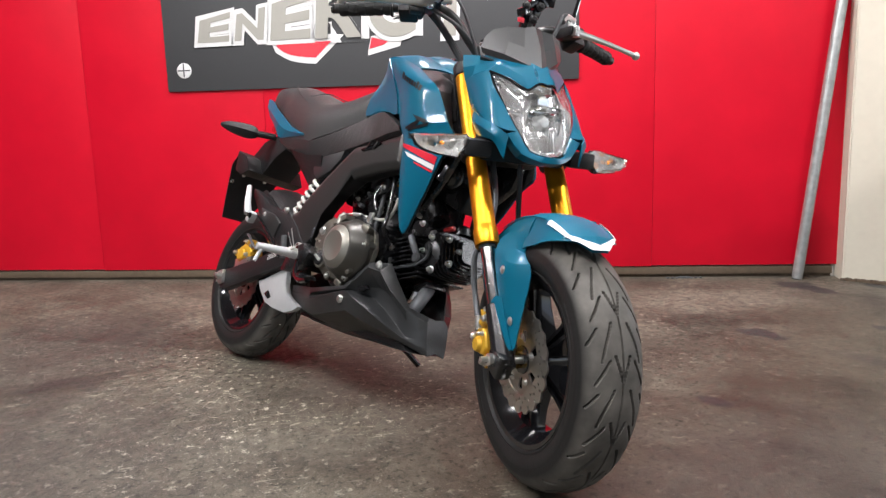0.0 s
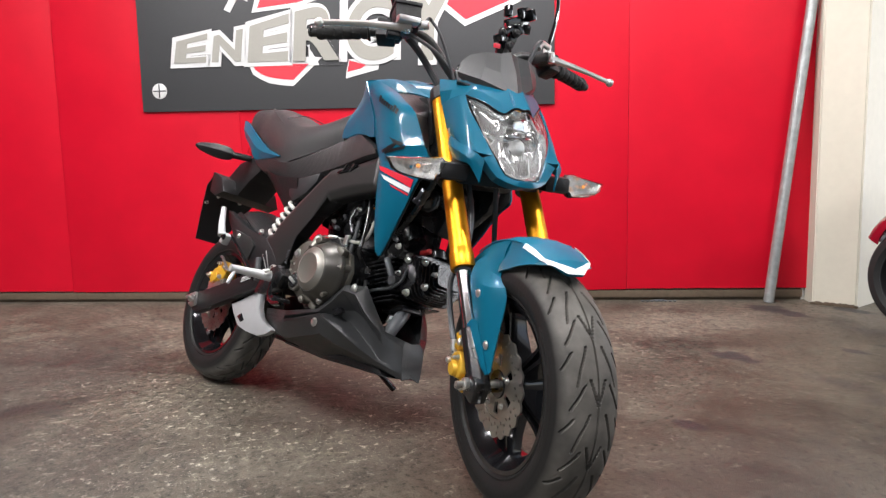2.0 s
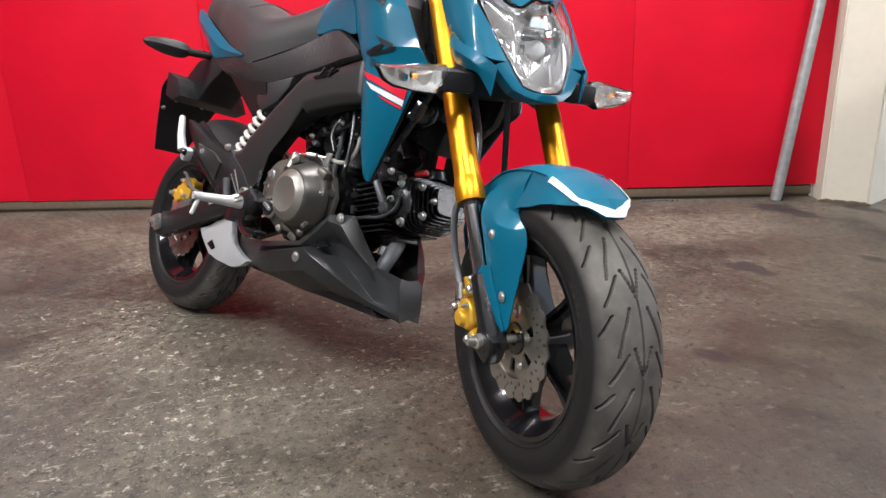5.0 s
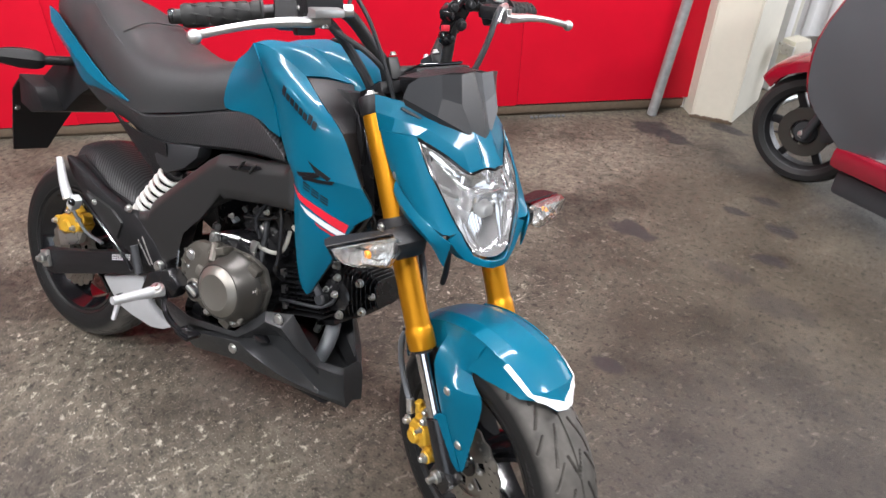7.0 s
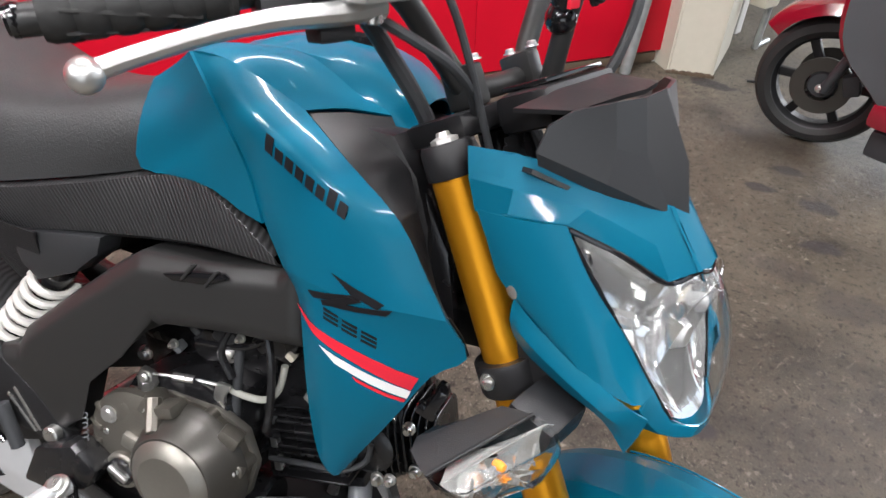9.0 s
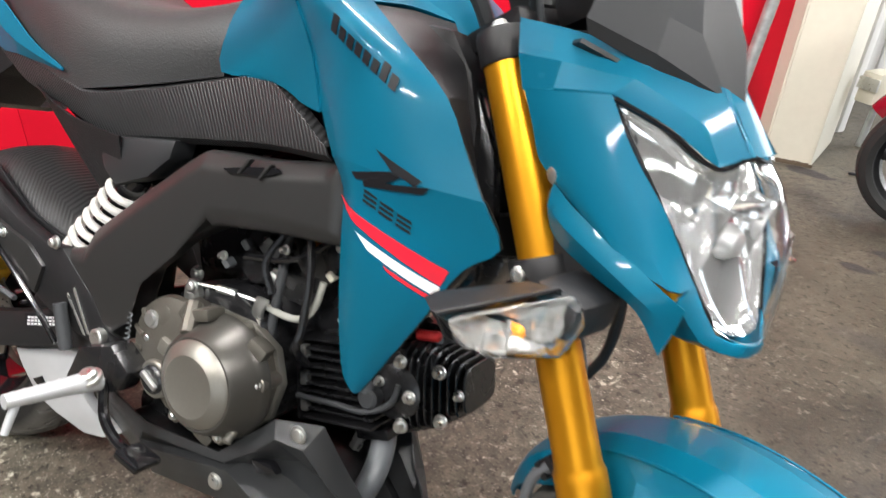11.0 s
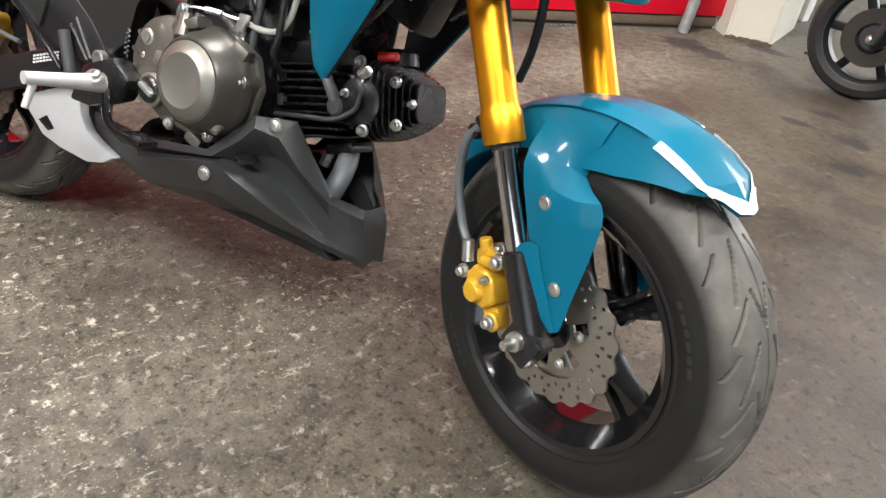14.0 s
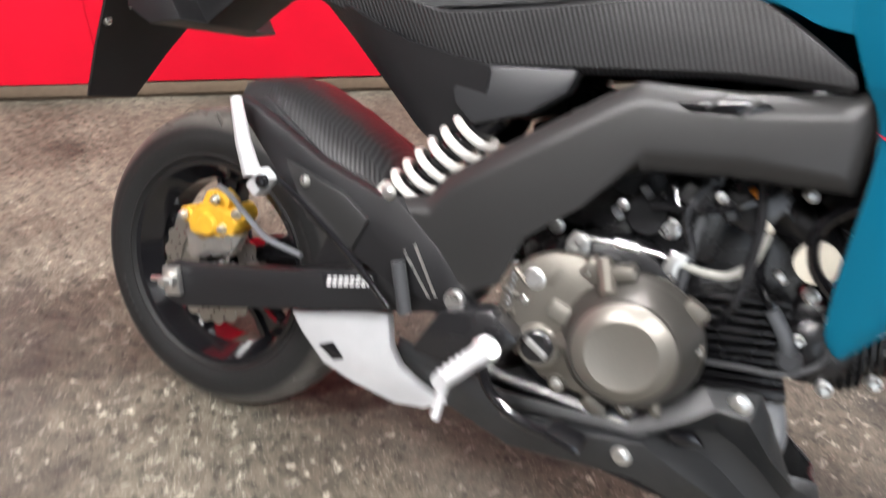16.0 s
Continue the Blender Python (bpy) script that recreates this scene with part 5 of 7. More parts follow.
# ----- handlebar -----
half_bar = [(0.912, -0.02, 0.892), (0.909, -0.045, 0.896), (0.898, -0.066, 0.925), (0.886, -0.110, 0.982), (0.880, -0.150, 0.999), (0.872, -0.20, 0.993), (0.846, -0.30, 0.983), (0.812, -0.378, 0.976)]
bar_pts = curve([(x, -y, z) for x, y, z in half_bar[::-1]] + half_bar, 6)
bar = front("handlebar", tube(bar_pts, 0.0112, 14), SATIN, label="satin black handlebar")
for s in (-1, 1):
    g0, g1 = Vector((0.862, 0.250 * s, 0.988)), Vector((0.818, 0.362 * s, 0.978))
    d = g1 - g0
    prof = []
    for k in range(25):
        f = k / 24
        prof.append((0.0165 + (0.0015 if (k % 4) < 3 else -0.0008), f * d.length))
    prof = [(0.012, 0), (0.022, 0), (0.022, 0.004)] + [(r, h + 0.006) for r, h in prof[:-1]] + [(0.015, d.length), (0.011, d.length)]
    grip = front("grip", lathe(prof, g0, d, 20), RUBBER, bar, "ribbed black rubber grip")
    front("bar_end", lathe([(0, 0.02), (0.010, 0.02), (0.012, 0.014), (0.009, 0.004), (0.012, 0), (0, 0)], g1, d, 16), GLOSS, bar)
    for k in range(7):
        a = k * math.tau / 7
        side_v = d.normalized().orthogonal().normalized()
        up_v = d.normalized().cross(side_v)
        p0 = g0 + d * 0.2 + 0.0175 * (math.cos(a) * side_v + math.sin(a) * up_v)
        p1 = g0 + d * 0.9 + 0.0175 * (math.cos(a + 0.9) * side_v + math.sin(a + 0.9) * up_v)
        front("grip_rib", tube([p0, p0.lerp(p1, 0.5) + 0.0008 * (math.cos(a + 0.45) * side_v + math.sin(a + 0.45) * up_v), p1], 0.0015, 6), RUBBER, grip)
    sw0 = Vector((0.874, 0.215 * s, 0.990))
    switch = front("switch_box", block((0.046, 0.045, 0.052), sw0, (0, -20, 24 * s), bev=0.008), PLASTIC, bar, "black switch housing")
    front("switch_button", block((0.012, 0.014, 0.016), sw0 + Vector((-0.026, 0.004 * s, 0.004)), bev=0.003), PLASTIC, switch)
    mount = front("lever_mount", block((0.056, 0.046, 0.026), (0.908, 0.190 * s, 0.990), (0, 0, 12 * s), bev=0.008), PLASTIC, bar)
    lev = [(0.940, 0.180 * s, 0.986), (0.937, 0.212 * s, 0.983), (0.928, 0.255 * s, 0.982), (0.922, 0.300 * s, 0.978), (0.919, 0.345 * s, 0.971), (0.919, 0.372 * s, 0.966)]
    lever = front("lever", tube(curve(lev, 5), 0.006, 10, radii=[0.0100 - 0.0038 * min(1, k / 16) for k in range(26)]), LEVER, bar, "polished alloy lever with a ball end")
    ball = bmesh.new()
    bmesh.ops.create_uvsphere(ball, u_segments=16, v_segments=10, radius=0.0105)
    ball.transform(Matrix.Translation((0.919, 0.379 * s, 0.964)))
    front("lever_ball", ball, LEVER, lever)
    front("lever_pivot", rod((0.940, 0.188 * s, 0.974), (0.940, 0.188 * s, 1.000), 0.008), BOLT, lever)
    front("bar_clamp", block((0.038, 0.022, 0.040), (0.910, 0.045 * s, 0.896), (0, -26, 0), bev=0.005), SATIN, bar)
    for dx in (-0.013, 0.013):
        front("clamp_bolt", bolt((0.905 + dx, 0.045 * s, 0.917 + dx * 0.5), (-0.3, 0, 0.95), 0.006, 0.006), BOLT, bar)
BRAKE_LINE = [(0.940, -0.145, 1.000), (0.930, -0.135, 1.020), (0.922, -0.122, 1.018), (0.941, -0.108, 0.985), (0.951, -0.090, 0.933), (0.958, -0.070, 0.869), (0.975, -0.060, 0.80), (0.98, -0.06, 0.76)]
res = front("brake_reservoir", block((0.052, 0.060, 0.046), (0.918, -0.184, 1.012), (0, -10, -6), bev=0.006), PLASTIC, bar, "black brake fluid reservoir")
front("reservoir_lid", block((0.056, 0.064, 0.009), (0.914, -0.184, 1.038), (0, -10, -6), bev=0.003), PLASTIC, res)
front("banjo_bolt", rod((0.932, -0.158, 0.998), (0.944, -0.138, 1.000), 0.0095), BOLT, res)
front("lever_bracket", slab([(0.935, 0.990), (0.965, 0.992), (0.965, 1.004), (0.94, 1.006)], -0.215, -0.165, 0.003), LEVER, bar)
front("front_brake_line", tube(curve(BRAKE_LINE, 6), 0.0036, 8), HOSE, bar)
front("throttle_cable", tube(curve([(0.905, -0.20, 0.992), (0.94, -0.16, 0.965), (0.955, -0.11, 0.93), (0.935, -0.06, 0.88), (0.90, -0.05, 0.82)], 6), 0.0045, 8), HOSE, bar)
front("wiring_sleeve", tube(curve([(0.88, -0.165, 0.985), (0.87, -0.135, 0.965), (0.866, -0.100, 0.925), (0.880, -0.07, 0.87), (0.90, -0.05, 0.80)], 6), 0.0085, 10), HOSE, bar)
front("clutch_cable_upper", tube(curve([(0.955, 0.165, 1.005), (0.985, 0.125, 1.0), (0.995, 0.10, 0.955), (0.985, 0.08, 0.90), (0.95, 0.06, 0.84)], 6), 0.0055, 8), HOSE, bar)
front("cable_ferrule", tube(curve([(0.951, 0.172, 1.006), (0.975, 0.140, 1.004), (0.986, 0.123, 0.985)], 5), 0.0065, 10), LEVER, bar)
# mirror stem on the left and an empty phone holder in the middle
stem = front("mirror_stem", tube(curve([(0.905, 0.195, 1.015), (0.905, 0.205, 1.055), (0.895, 0.225, 1.12), (0.875, 0.235, 1.20), (0.86, 0.24, 1.26)], 5), 0.0055, 10), GLOSS, bar, "black mirror stem")
front("mirror_nut", rod((0.905, 0.195, 1.008), (0.905, 0.196, 1.03), 0.010, 6), BOLT, stem)
front("mirror_head", block((0.02, 0.13, 0.075), (0.85, 0.255, 1.285), (0, -15, 10), bev=0.012, seg=3), GLOSS, stem)
stem = front("mirror_stem", tube(curve([(0.885, -0.200, 1.005), (0.884, -0.203, 1.050), (0.878, -0.222, 1.12), (0.870, -0.235, 1.20), (0.86, -0.24, 1.26)], 5), 0.0062, 10), GLOSS, bar, "black mirror stem")
front("mirror_boss", rod((0.885, -0.200, 0.985), (0.884, -0.202, 1.035), 0.0115, 14), PLASTIC, stem)
front("mirror_head", block((0.02, 0.13, 0.075), (0.85, -0.255, 1.285), (0, -15, -10), bev=0.012, seg=3), GLOSS, stem)
front("brake_switch", block((0.022, 0.030, 0.020), (0.925, -0.214, 0.972), (0, -8, -6), bev=0.004), PLASTIC, bar)
front("clamp_half", block((0.030, 0.026, 0.040), (0.884, -0.196, 0.988), (0, -15, 0), bev=0.006), PLASTIC, bar)
for dz in (-0.010, 0.010):
    front("clamp_screw", bolt((0.905, -0.210, 0.990 + dz), (0.4, -0.9, 0), 0.0045, 0.005), BOLT, bar)
front("holder_stem", tube([(0.941, 0.05, 0.895), (0.950, 0.05, 0.95), (0.958, 0.05, 0.99)], 0.0105, 14), SATIN, bar)
holder = front("phone_holder", block((0.022, 0.035, 0.045), (0.955, 0.050, 0.985), (0, 20, 10), bev=0.006), GLOSS, bar, "black jointed phone holder")
ball = bmesh.new()
bmesh.ops.create_uvsphere(ball, u_segments=14, v_segments=10, radius=0.016)
ball.transform(Matrix.Translation((0.948, 0.045, 0.955)))
front("ball_joint", ball, GLOSS, holder)
front("holder_arm", block((0.016, 0.018, 0.06), (0.955, 0.062, 1.025), (0, 12, 28), bev=0.004), GLOSS, holder)
front("holder_cradle", block((0.018, 0.07, 0.03), (0.96, 0.075, 1.045), (30, 10, 20), bev=0.004), GLOSS, holder)
for k, (dy, dz) in enumerate(((-0.03, 0.018), (0.032, 0.02), (0.0, -0.02))):
    front("holder_claw", block((0.02, 0.012, 0.026), (0.972, 0.075 + dy, 1.045 + dz), (20 * k, 0, 15), bev=0.003), GLOSS, holder)
for p, size, turn in (((0.966, 0.032, 1.000), (0.024, 0.030, 0.018), (25, 0, 30)), ((0.962, 0.060, 0.998), (0.020, 0.022, 0.030), (-20, 10, 0)), ((0.972, 0.048, 1.018), (0.016, 0.034, 0.014), (40, 0, 10)), ((0.968, 0.088, 1.068), (0.016, 0.036, 0.024), (20, 0, 30)), ((0.974, 0.094, 1.028), (0.018, 0.016, 0.022), (0, 20, 0))):
    front("holder_joint", block(size, p, turn, bev=0.004), GLOSS, holder)
for y, z in ((0.030, 1.008), (0.066, 1.012), (0.050, 0.980)):
    front("holder_knob", bolt((0.978, y, z), (1, 0, 0), 0.009, 0.010), PLASTIC, holder)
front("holder_pad", block((0.004, 0.010, 0.012), (0.966, 0.046, 1.032), bev=0.001), RED_STRIPE, holder)
front("holder_pad", block((0.004, 0.016, 0.010), (0.975, 0.02, 0.975), bev=0.001), RED_STRIPE, holder)

# ----- tank and shrouds -----
tank_rows = []
for x, hw, zs, zt in ((0.545, 0.085, 0.775, 0.832), (0.60, 0.105, 0.79, 0.868), (0.66, 0.118, 0.805, 0.900), (0.72, 0.120, 0.825, 0.912), (0.78, 0.100, 0.825, 0.902), (0.815, 0.082, 0.808, 0.886), (0.842, 0.068, 0.806, 0.862)):
    tank_rows.append([(x, -hw, zs - 0.05), (x, -hw * 1.0, zs), (x, -hw * 0.80, zt - 0.018), (x, -hw * 0.42, zt - 0.003), (x, 0, zt), (x, hw * 0.42, zt - 0.003), (x, hw * 0.80, zt - 0.018), (x, hw, zs), (x, hw, zs - 0.05)])
tank = main("fuel_tank_cover", sheet(tank_rows, 0.004, 2, 3), TEAL, label="glossy teal fuel tank cover")
main("filler_cap", lathe([(0, 0.012), (0.030, 0.012), (0.036, 0.008), (0.037, 0), (0, 0)], (0.74, 0, 0.905), (0.03, 0, 1), 32), GLOSS, tank)
# the side wing that falls from the tank to a point beside the engine: three skins that meet in creases
wing_top = [
    [(0.640, -0.143, 0.882), (0.678, -0.141, 0.880), (0.715, -0.136, 0.866), (0.757, -0.131, 0.846)],
    [(0.672, -0.146, 0.838), (0.715, -0.161, 0.836), (0.765, -0.159, 0.826), (0.812, -0.147, 0.812)],
    [(0.704, -0.142, 0.785), (0.750, -0.162, 0.795), (0.815, -0.170, 0.785), (0.872, -0.157, 0.772)],
    [(0.722, -0.139, 0.735), (0.766, -0.160, 0.738), (0.835, -0.171, 0.728), (0.904, -0.155, 0.725)],
    [(0.748, -0.140, 0.690), (0.775, -0.158, 0.693), (0.845, -0.170, 0.690), (0.930, -0.158, 0.690)],
]
both(main, "side_shroud", sheet(wing_top, 0.003, 3, 3), TEAL, tank, "glossy teal side shroud", 24)
wing_low = [
    [(0.748, -0.140, 0.690), (0.775, -0.158, 0.693), (0.845, -0.170, 0.690), (0.930, -0.158, 0.690)],
    [(0.768, -0.140, 0.662), (0.800, -0.160, 0.662), (0.865, -0.158, 0.655), (0.950, -0.142, 0.650)],
    [(0.777, -0.142, 0.620), (0.810, -0.158, 0.615), (0.860, -0.155, 0.605), (0.918, -0.142, 0.620)],
    [(0.782, -0.136, 0.565), (0.810, -0.147, 0.555), (0.850, -0.145, 0.548), (0.886, -0.134, 0.560)],
    [(0.788, -0.126, 0.505), (0.808, -0.132, 0.495), (0.830, -0.131, 0.492), (0.851, -0.124, 0.498)],
    [(0.797, -0.119, 0.462), (0.808, -0.122, 0.455), (0.818, -0.121, 0.452), (0.828, -0.118, 0.458)],
    [(0.808, -0.117, 0.447), (0.812, -0.118, 0.445), (0.816, -0.118, 0.444), (0.821, -0.116, 0.446)],
]
both(main, "side_shroud_point", sheet(wing_low, 0.003, 3, 3), TEAL, tank, "", 24)
both(main, "shroud_liner", sheet([[(x, y + 0.007, z) for x, y, z in r] for r in wing_low], 0.002, 2, 2), PLASTIC, tank, "black plastic liner inside the shroud")
join_skin = [
    [(0.550, -0.088, 0.838), (0.598, -0.112, 0.862), (0.640, -0.143, 0.882)],
    [(0.546, -0.105, 0.795), (0.612, -0.121, 0.812), (0.672, -0.146, 0.838)],
    [(0.550, -0.110, 0.745), (0.640, -0.124, 0.764), (0.704, -0.142, 0.785)],
    [(0.640, -0.124, 0.756), (0.690, -0.130, 0.735), (0.724, -0.139, 0.730)],
]
both(main, "tank_flank", sheet(join_skin, 0.003, 3, 3), TEAL, tank, "", 14)
shoulder = [
    join_skin[0] + wing_top[0][1:],
    [(0.550, -0.070, 0.843), (0.599, -0.090, 0.869), (0.642, -0.116, 0.889), (0.681, -0.120, 0.893), (0.728, -0.116, 0.886), (0.785, -0.106, 0.851)],
    [(0.550, -0.046, 0.840), (0.600, -0.062, 0.868), (0.645, -0.078, 0.885), (0.690, -0.086, 0.894), (0.745, -0.084, 0.891), (0.819, -0.073, 0.847)],
]
both(main, "tank_shoulder", sheet(shoulder, 0.003, 3, 3), TEAL, tank, "", 20)
insert = [
    [(0.757, -0.128, 0.845), (0.787, -0.104, 0.848), (0.819, -0.072, 0.846)],
    [(0.812, -0.145, 0.811), (0.830, -0.125, 0.816), (0.852, -0.100, 0.816)],
    [(0.872, -0.154, 0.771), (0.874, -0.140, 0.773), (0.877, -0.122, 0.772)],
    [(0.904, -0.151, 0.725), (0.900, -0.138, 0.726), (0.896, -0.122, 0.726)],
    [(0.930, -0.153, 0.690), (0.920, -0.138, 0.690), (0.908, -0.120, 0.690)],
]
both(main, "tank_insert", sheet(insert, 0.003, 0, 0, bev=0.0018), PLASTIC, tank, "grained black plastic insert")
main("tank_nose", slab([(0.80, 0.838), (0.838, 0.836), (0.866, 0.800), (0.884, 0.755), (0.890, 0.715), (0.78, 0.715)], -0.108, 0.108, 0.008), PLASTIC, tank, "grained black plastic under the tank's nose")
inner = slab([(0.80, 0.50), (0.83, 0.50), (0.865, 0.545), (0.90, 0.60), (0.925, 0.65), (0.905, 0.73), (0.87, 0.79), (0.78, 0.79)], -0.100, -0.080, 0.006)
main("inner_shroud", inner, ENGINE_BLACK, tank, "black inner air duct")
main("inner_shroud", slab([(0.79, 0.56), (0.87, 0.555), (0.90, 0.58), (0.935, 0.61), (0.950, 0.66), (0.92, 0.74), (0.88, 0.79), (0.78, 0.79)], 0.080, 0.100, 0.006), ENGINE_BLACK, tank, "black inner air duct")


def skin_triangles(rows):
    m = [curve(r, 3) for r in rows]
    g = [list(r) for r in zip(*[curve(c, 3) for c in zip(*m)])]
    for r0, r1 in zip(g, g[1:]):
        for j in range(len(r0) - 1):
            yield r0[j], r0[j + 1], r1[j + 1]
            yield r0[j], r1[j + 1], r1[j]


SKIN = np.array([[tuple(p) for p in t] for rows in (wing_top, wing_low) for t in skin_triangles(rows)])


def drape(x, z, lift):
    """The point of the right-hand shroud at x and z, lifted off the paint."""
    a, b, c = SKIN[:, 0], SKIN[:, 1], SKIN[:, 2]
    den = (b[:, 2] - c[:, 2]) * (a[:, 0] - c[:, 0]) + (c[:, 0] - b[:, 0]) * (a[:, 2] - c[:, 2])
    den = np.where(np.abs(den) < 1e-12, 1e-12, den)
    u = ((b[:, 2] - c[:, 2]) * (x - c[:, 0]) + (c[:, 0] - b[:, 0]) * (z - c[:, 2])) / den
    v = ((c[:, 2] - a[:, 2]) * (x - c[:, 0]) + (a[:, 0] - c[:, 0]) * (z - c[:, 2])) / den
    w = 1 - u - v
    k = int(np.argmax(np.minimum(np.minimum(u, v), w)))
    y = u[k] * a[k, 1] + v[k] * b[k, 1] + w[k] * c[k, 1]
    n = Vector(b[k] - a[k]).cross(Vector(c[k] - a[k])).normalized()
    return Vector((x, y, z)) + n * (lift if n.y < 0 else -lift)


def decal(pts, nu=10, nv=3, lift=0.0018):
    """A thin film between four (x, z) corners, laid on the shroud."""
    a, b, c, d = [Vector((*p, 0)) for p in pts]
    return sheet([[drape(*(a.lerp(b, i / nu).lerp(d.lerp(c, i / nu), j / nv)).xy, lift) for i in range(nu + 1)] for j in range(nv + 1)], 0.0006)


main("red_stripe", decal([(0.769, 0.655), (0.907, 0.617), (0.900, 0.600), (0.797, 0.638)], 12, 4), RED_STRIPE, tank, "red decal stripe")
main("white_stripe", decal([(0.806, 0.628), (0.900, 0.5985), (0.896, 0.588), (0.824, 0.614)], 10, 3), WHITE_STRIPE, tank, "white decal stripe")
main("red_line", decal([(0.843, 0.604), (0.895, 0.5860), (0.893, 0.582), (0.848, 0.599)], 8, 1), RED_STRIPE, tank)
# maker's mark and model mark, drawn as plain black bars
for k, tall in enumerate((1.0, 0.7, 0.7, 0.7, 0.7, 0.7, 1.0, 0.8)):
    f0, f1 = k / 8, (k + 0.72) / 8
    b0, b1 = Vector((0.737, 0.810)).lerp(Vector((0.830, 0.764)), f0), Vector((0.737, 0.810)).lerp(Vector((0.830, 0.764)), f1)
    up = Vector((0.002, 0.0155)) * tall
    main("name_bar", decal([tuple(b0 + up), tuple(b1 + up), tuple(b1), tuple(b0)], 3, 2), INK, tank)
for pts in ([(0.818, 0.712), (0.872, 0.694), (0.866, 0.688), (0.840, 0.696)], [(0.790, 0.684), (0.850, 0.698), (0.848, 0.691), (0.797, 0.678)], [(0.838, 0.694), (0.850, 0.692), (0.822, 0.678), (0.806, 0.679)], [(0.806, 0.679), (0.880, 0.690), (0.874, 0.683), (0.808, 0.674)]):
    main("model_mark", decal(pts, 6, 2, 0.002), INK, tank)
for k in range(3):
    f = 0.020 * k
    for q in (0.0, 0.0048, 0.0096):
        main("model_mark", decal([(0.809 + f, 0.6715 - f * 0.33 - q), (0.825 + f, 0.667 - f * 0.33 - q), (0.825 + f, 0.6645 - f * 0.33 - q), (0.809 + f, 0.669 - f * 0.33 - q)], 3, 1, 0.002), INK, tank)

# ----- seat, tail, side panels -----
seat_rows = []
for x, hw, zb, zt in ((-0.085, 0.048, 0.864, 0.882), (-0.06, 0.072, 0.852, 0.908), (-0.01, 0.082, 0.835, 0.908), (0.05, 0.088, 0.802, 0.903), (0.12, 0.103, 0.762, 0.893), (0.20, 0.117, 0.726, 0.862), (0.28, 0.125, 0.700, 0.828), (0.345, 0.125, 0.692, 0.815), (0.43, 0.117, 0.708, 0.818), (0.50, 0.110, 0.727, 0.832), (0.545, 0.104, 0.740, 0.846)):
    zb -= 0.034 * max(0.0, min(1.0, (0.36 - x) / 0.12))
    seat_rows.append([(x, -hw, zb), (x, -hw * 1.02, zb + (zt - zb) * 0.45), (x, -hw * 0.88, zb + (zt - zb) * 0.82), (x, -hw * 0.5, zt - 0.004), (x, 0, zt), (x, hw * 0.5, zt - 0.004), (x, hw * 0.88, zb + (zt - zb) * 0.82), (x, hw * 1.02, zb + (zt - zb) * 0.45), (x, hw, zb)])
seat = main("seat", sheet(seat_rows, 0.012, 3, 4), SEATING, label="black vinyl seat with a stitched pillion hump")
for s in (-1, 1):
    seam = curve([(0.05, 0.060 * s, 0.893), (0.10, 0.088 * s, 0.872), (0.20, 0.108 * s, 0.82), (0.28, 0.112 * s, 0.782)], 5)
    main("seam", tube([(x, y, z + 0.003) for x, y, z in seam], 0.0018, 6), SEATING, seat)
main("seam", tube(curve([(0.05, -0.060, 0.893), (0.048, 0, 0.897), (0.05, 0.060, 0.893)], 5), 0.0018, 6), SEATING, seat)
main("pad_edge", tube(curve([(0.215, -0.100, 0.835), (0.225, -0.05, 0.860), (0.228, 0, 0.862), (0.225, 0.05, 0.860), (0.215, 0.100, 0.835)], 5), 0.0018, 6), SEATING, seat)
tail = [
    [(-0.056, -0.098, 0.848), (-0.016, -0.104, 0.838), (0.050, -0.113, 0.803), (0.139, -0.120, 0.756), (0.205, -0.127, 0.726), (0.285, -0.133, 0.702)],
    [(-0.036, -0.106, 0.815), (0.008, -0.112, 0.795), (0.064, -0.119, 0.765), (0.140, -0.125, 0.728), (0.205, -0.129, 0.712), (0.285, -0.134, 0.699)],
    [(-0.028, -0.094, 0.786), (0.028, -0.100, 0.752), (0.096, -0.110, 0.706), (0.150, -0.114, 0.702), (0.205, -0.121, 0.700), (0.283, -0.131, 0.697)],
]
both(main, "tail_cowl", sheet(tail, 0.003, 3, 0), TEAL, label="glossy teal tail cowl", sharp=12)
edge_top = [(0.096, -0.108, 0.703), (0.160, -0.113, 0.702), (0.230, -0.124, 0.693), (0.300, -0.130, 0.683), (0.345, -0.130, 0.681), (0.450, -0.122, 0.706), (0.550, -0.115, 0.735), (0.622, -0.120, 0.751), (0.680, -0.132, 0.728), (0.737, -0.140, 0.696)]
edge_low = [(0.104, -0.102, 0.692), (0.165, -0.107, 0.667), (0.240, -0.111, 0.655), (0.300, -0.113, 0.642), (0.355, -0.113, 0.631), (0.450, -0.111, 0.647), (0.550, -0.113, 0.665), (0.620, -0.119, 0.677), (0.680, -0.130, 0.684), (0.740, -0.139, 0.688)]
carb = [[(x, y + 0.016, z + 0.006) for x, y, z in edge_top], edge_top, edge_low, [(x, y + 0.012, z - 0.007) for x, y, z in edge_low]]
both(main, "side_panel", sheet(carb, 0.003, 3, 0, bev=0.0014), CARBON, label="carbon-weave textured side panel", sharp=20)
sub = slab([(0.346, 0.628), (0.495, 0.652), (0.488, 0.626), (0.452, 0.594), (0.392, 0.568), (0.366, 0.585)], -0.118, -0.080, 0.007)
both(main, "sub_panel", sub, GREY)
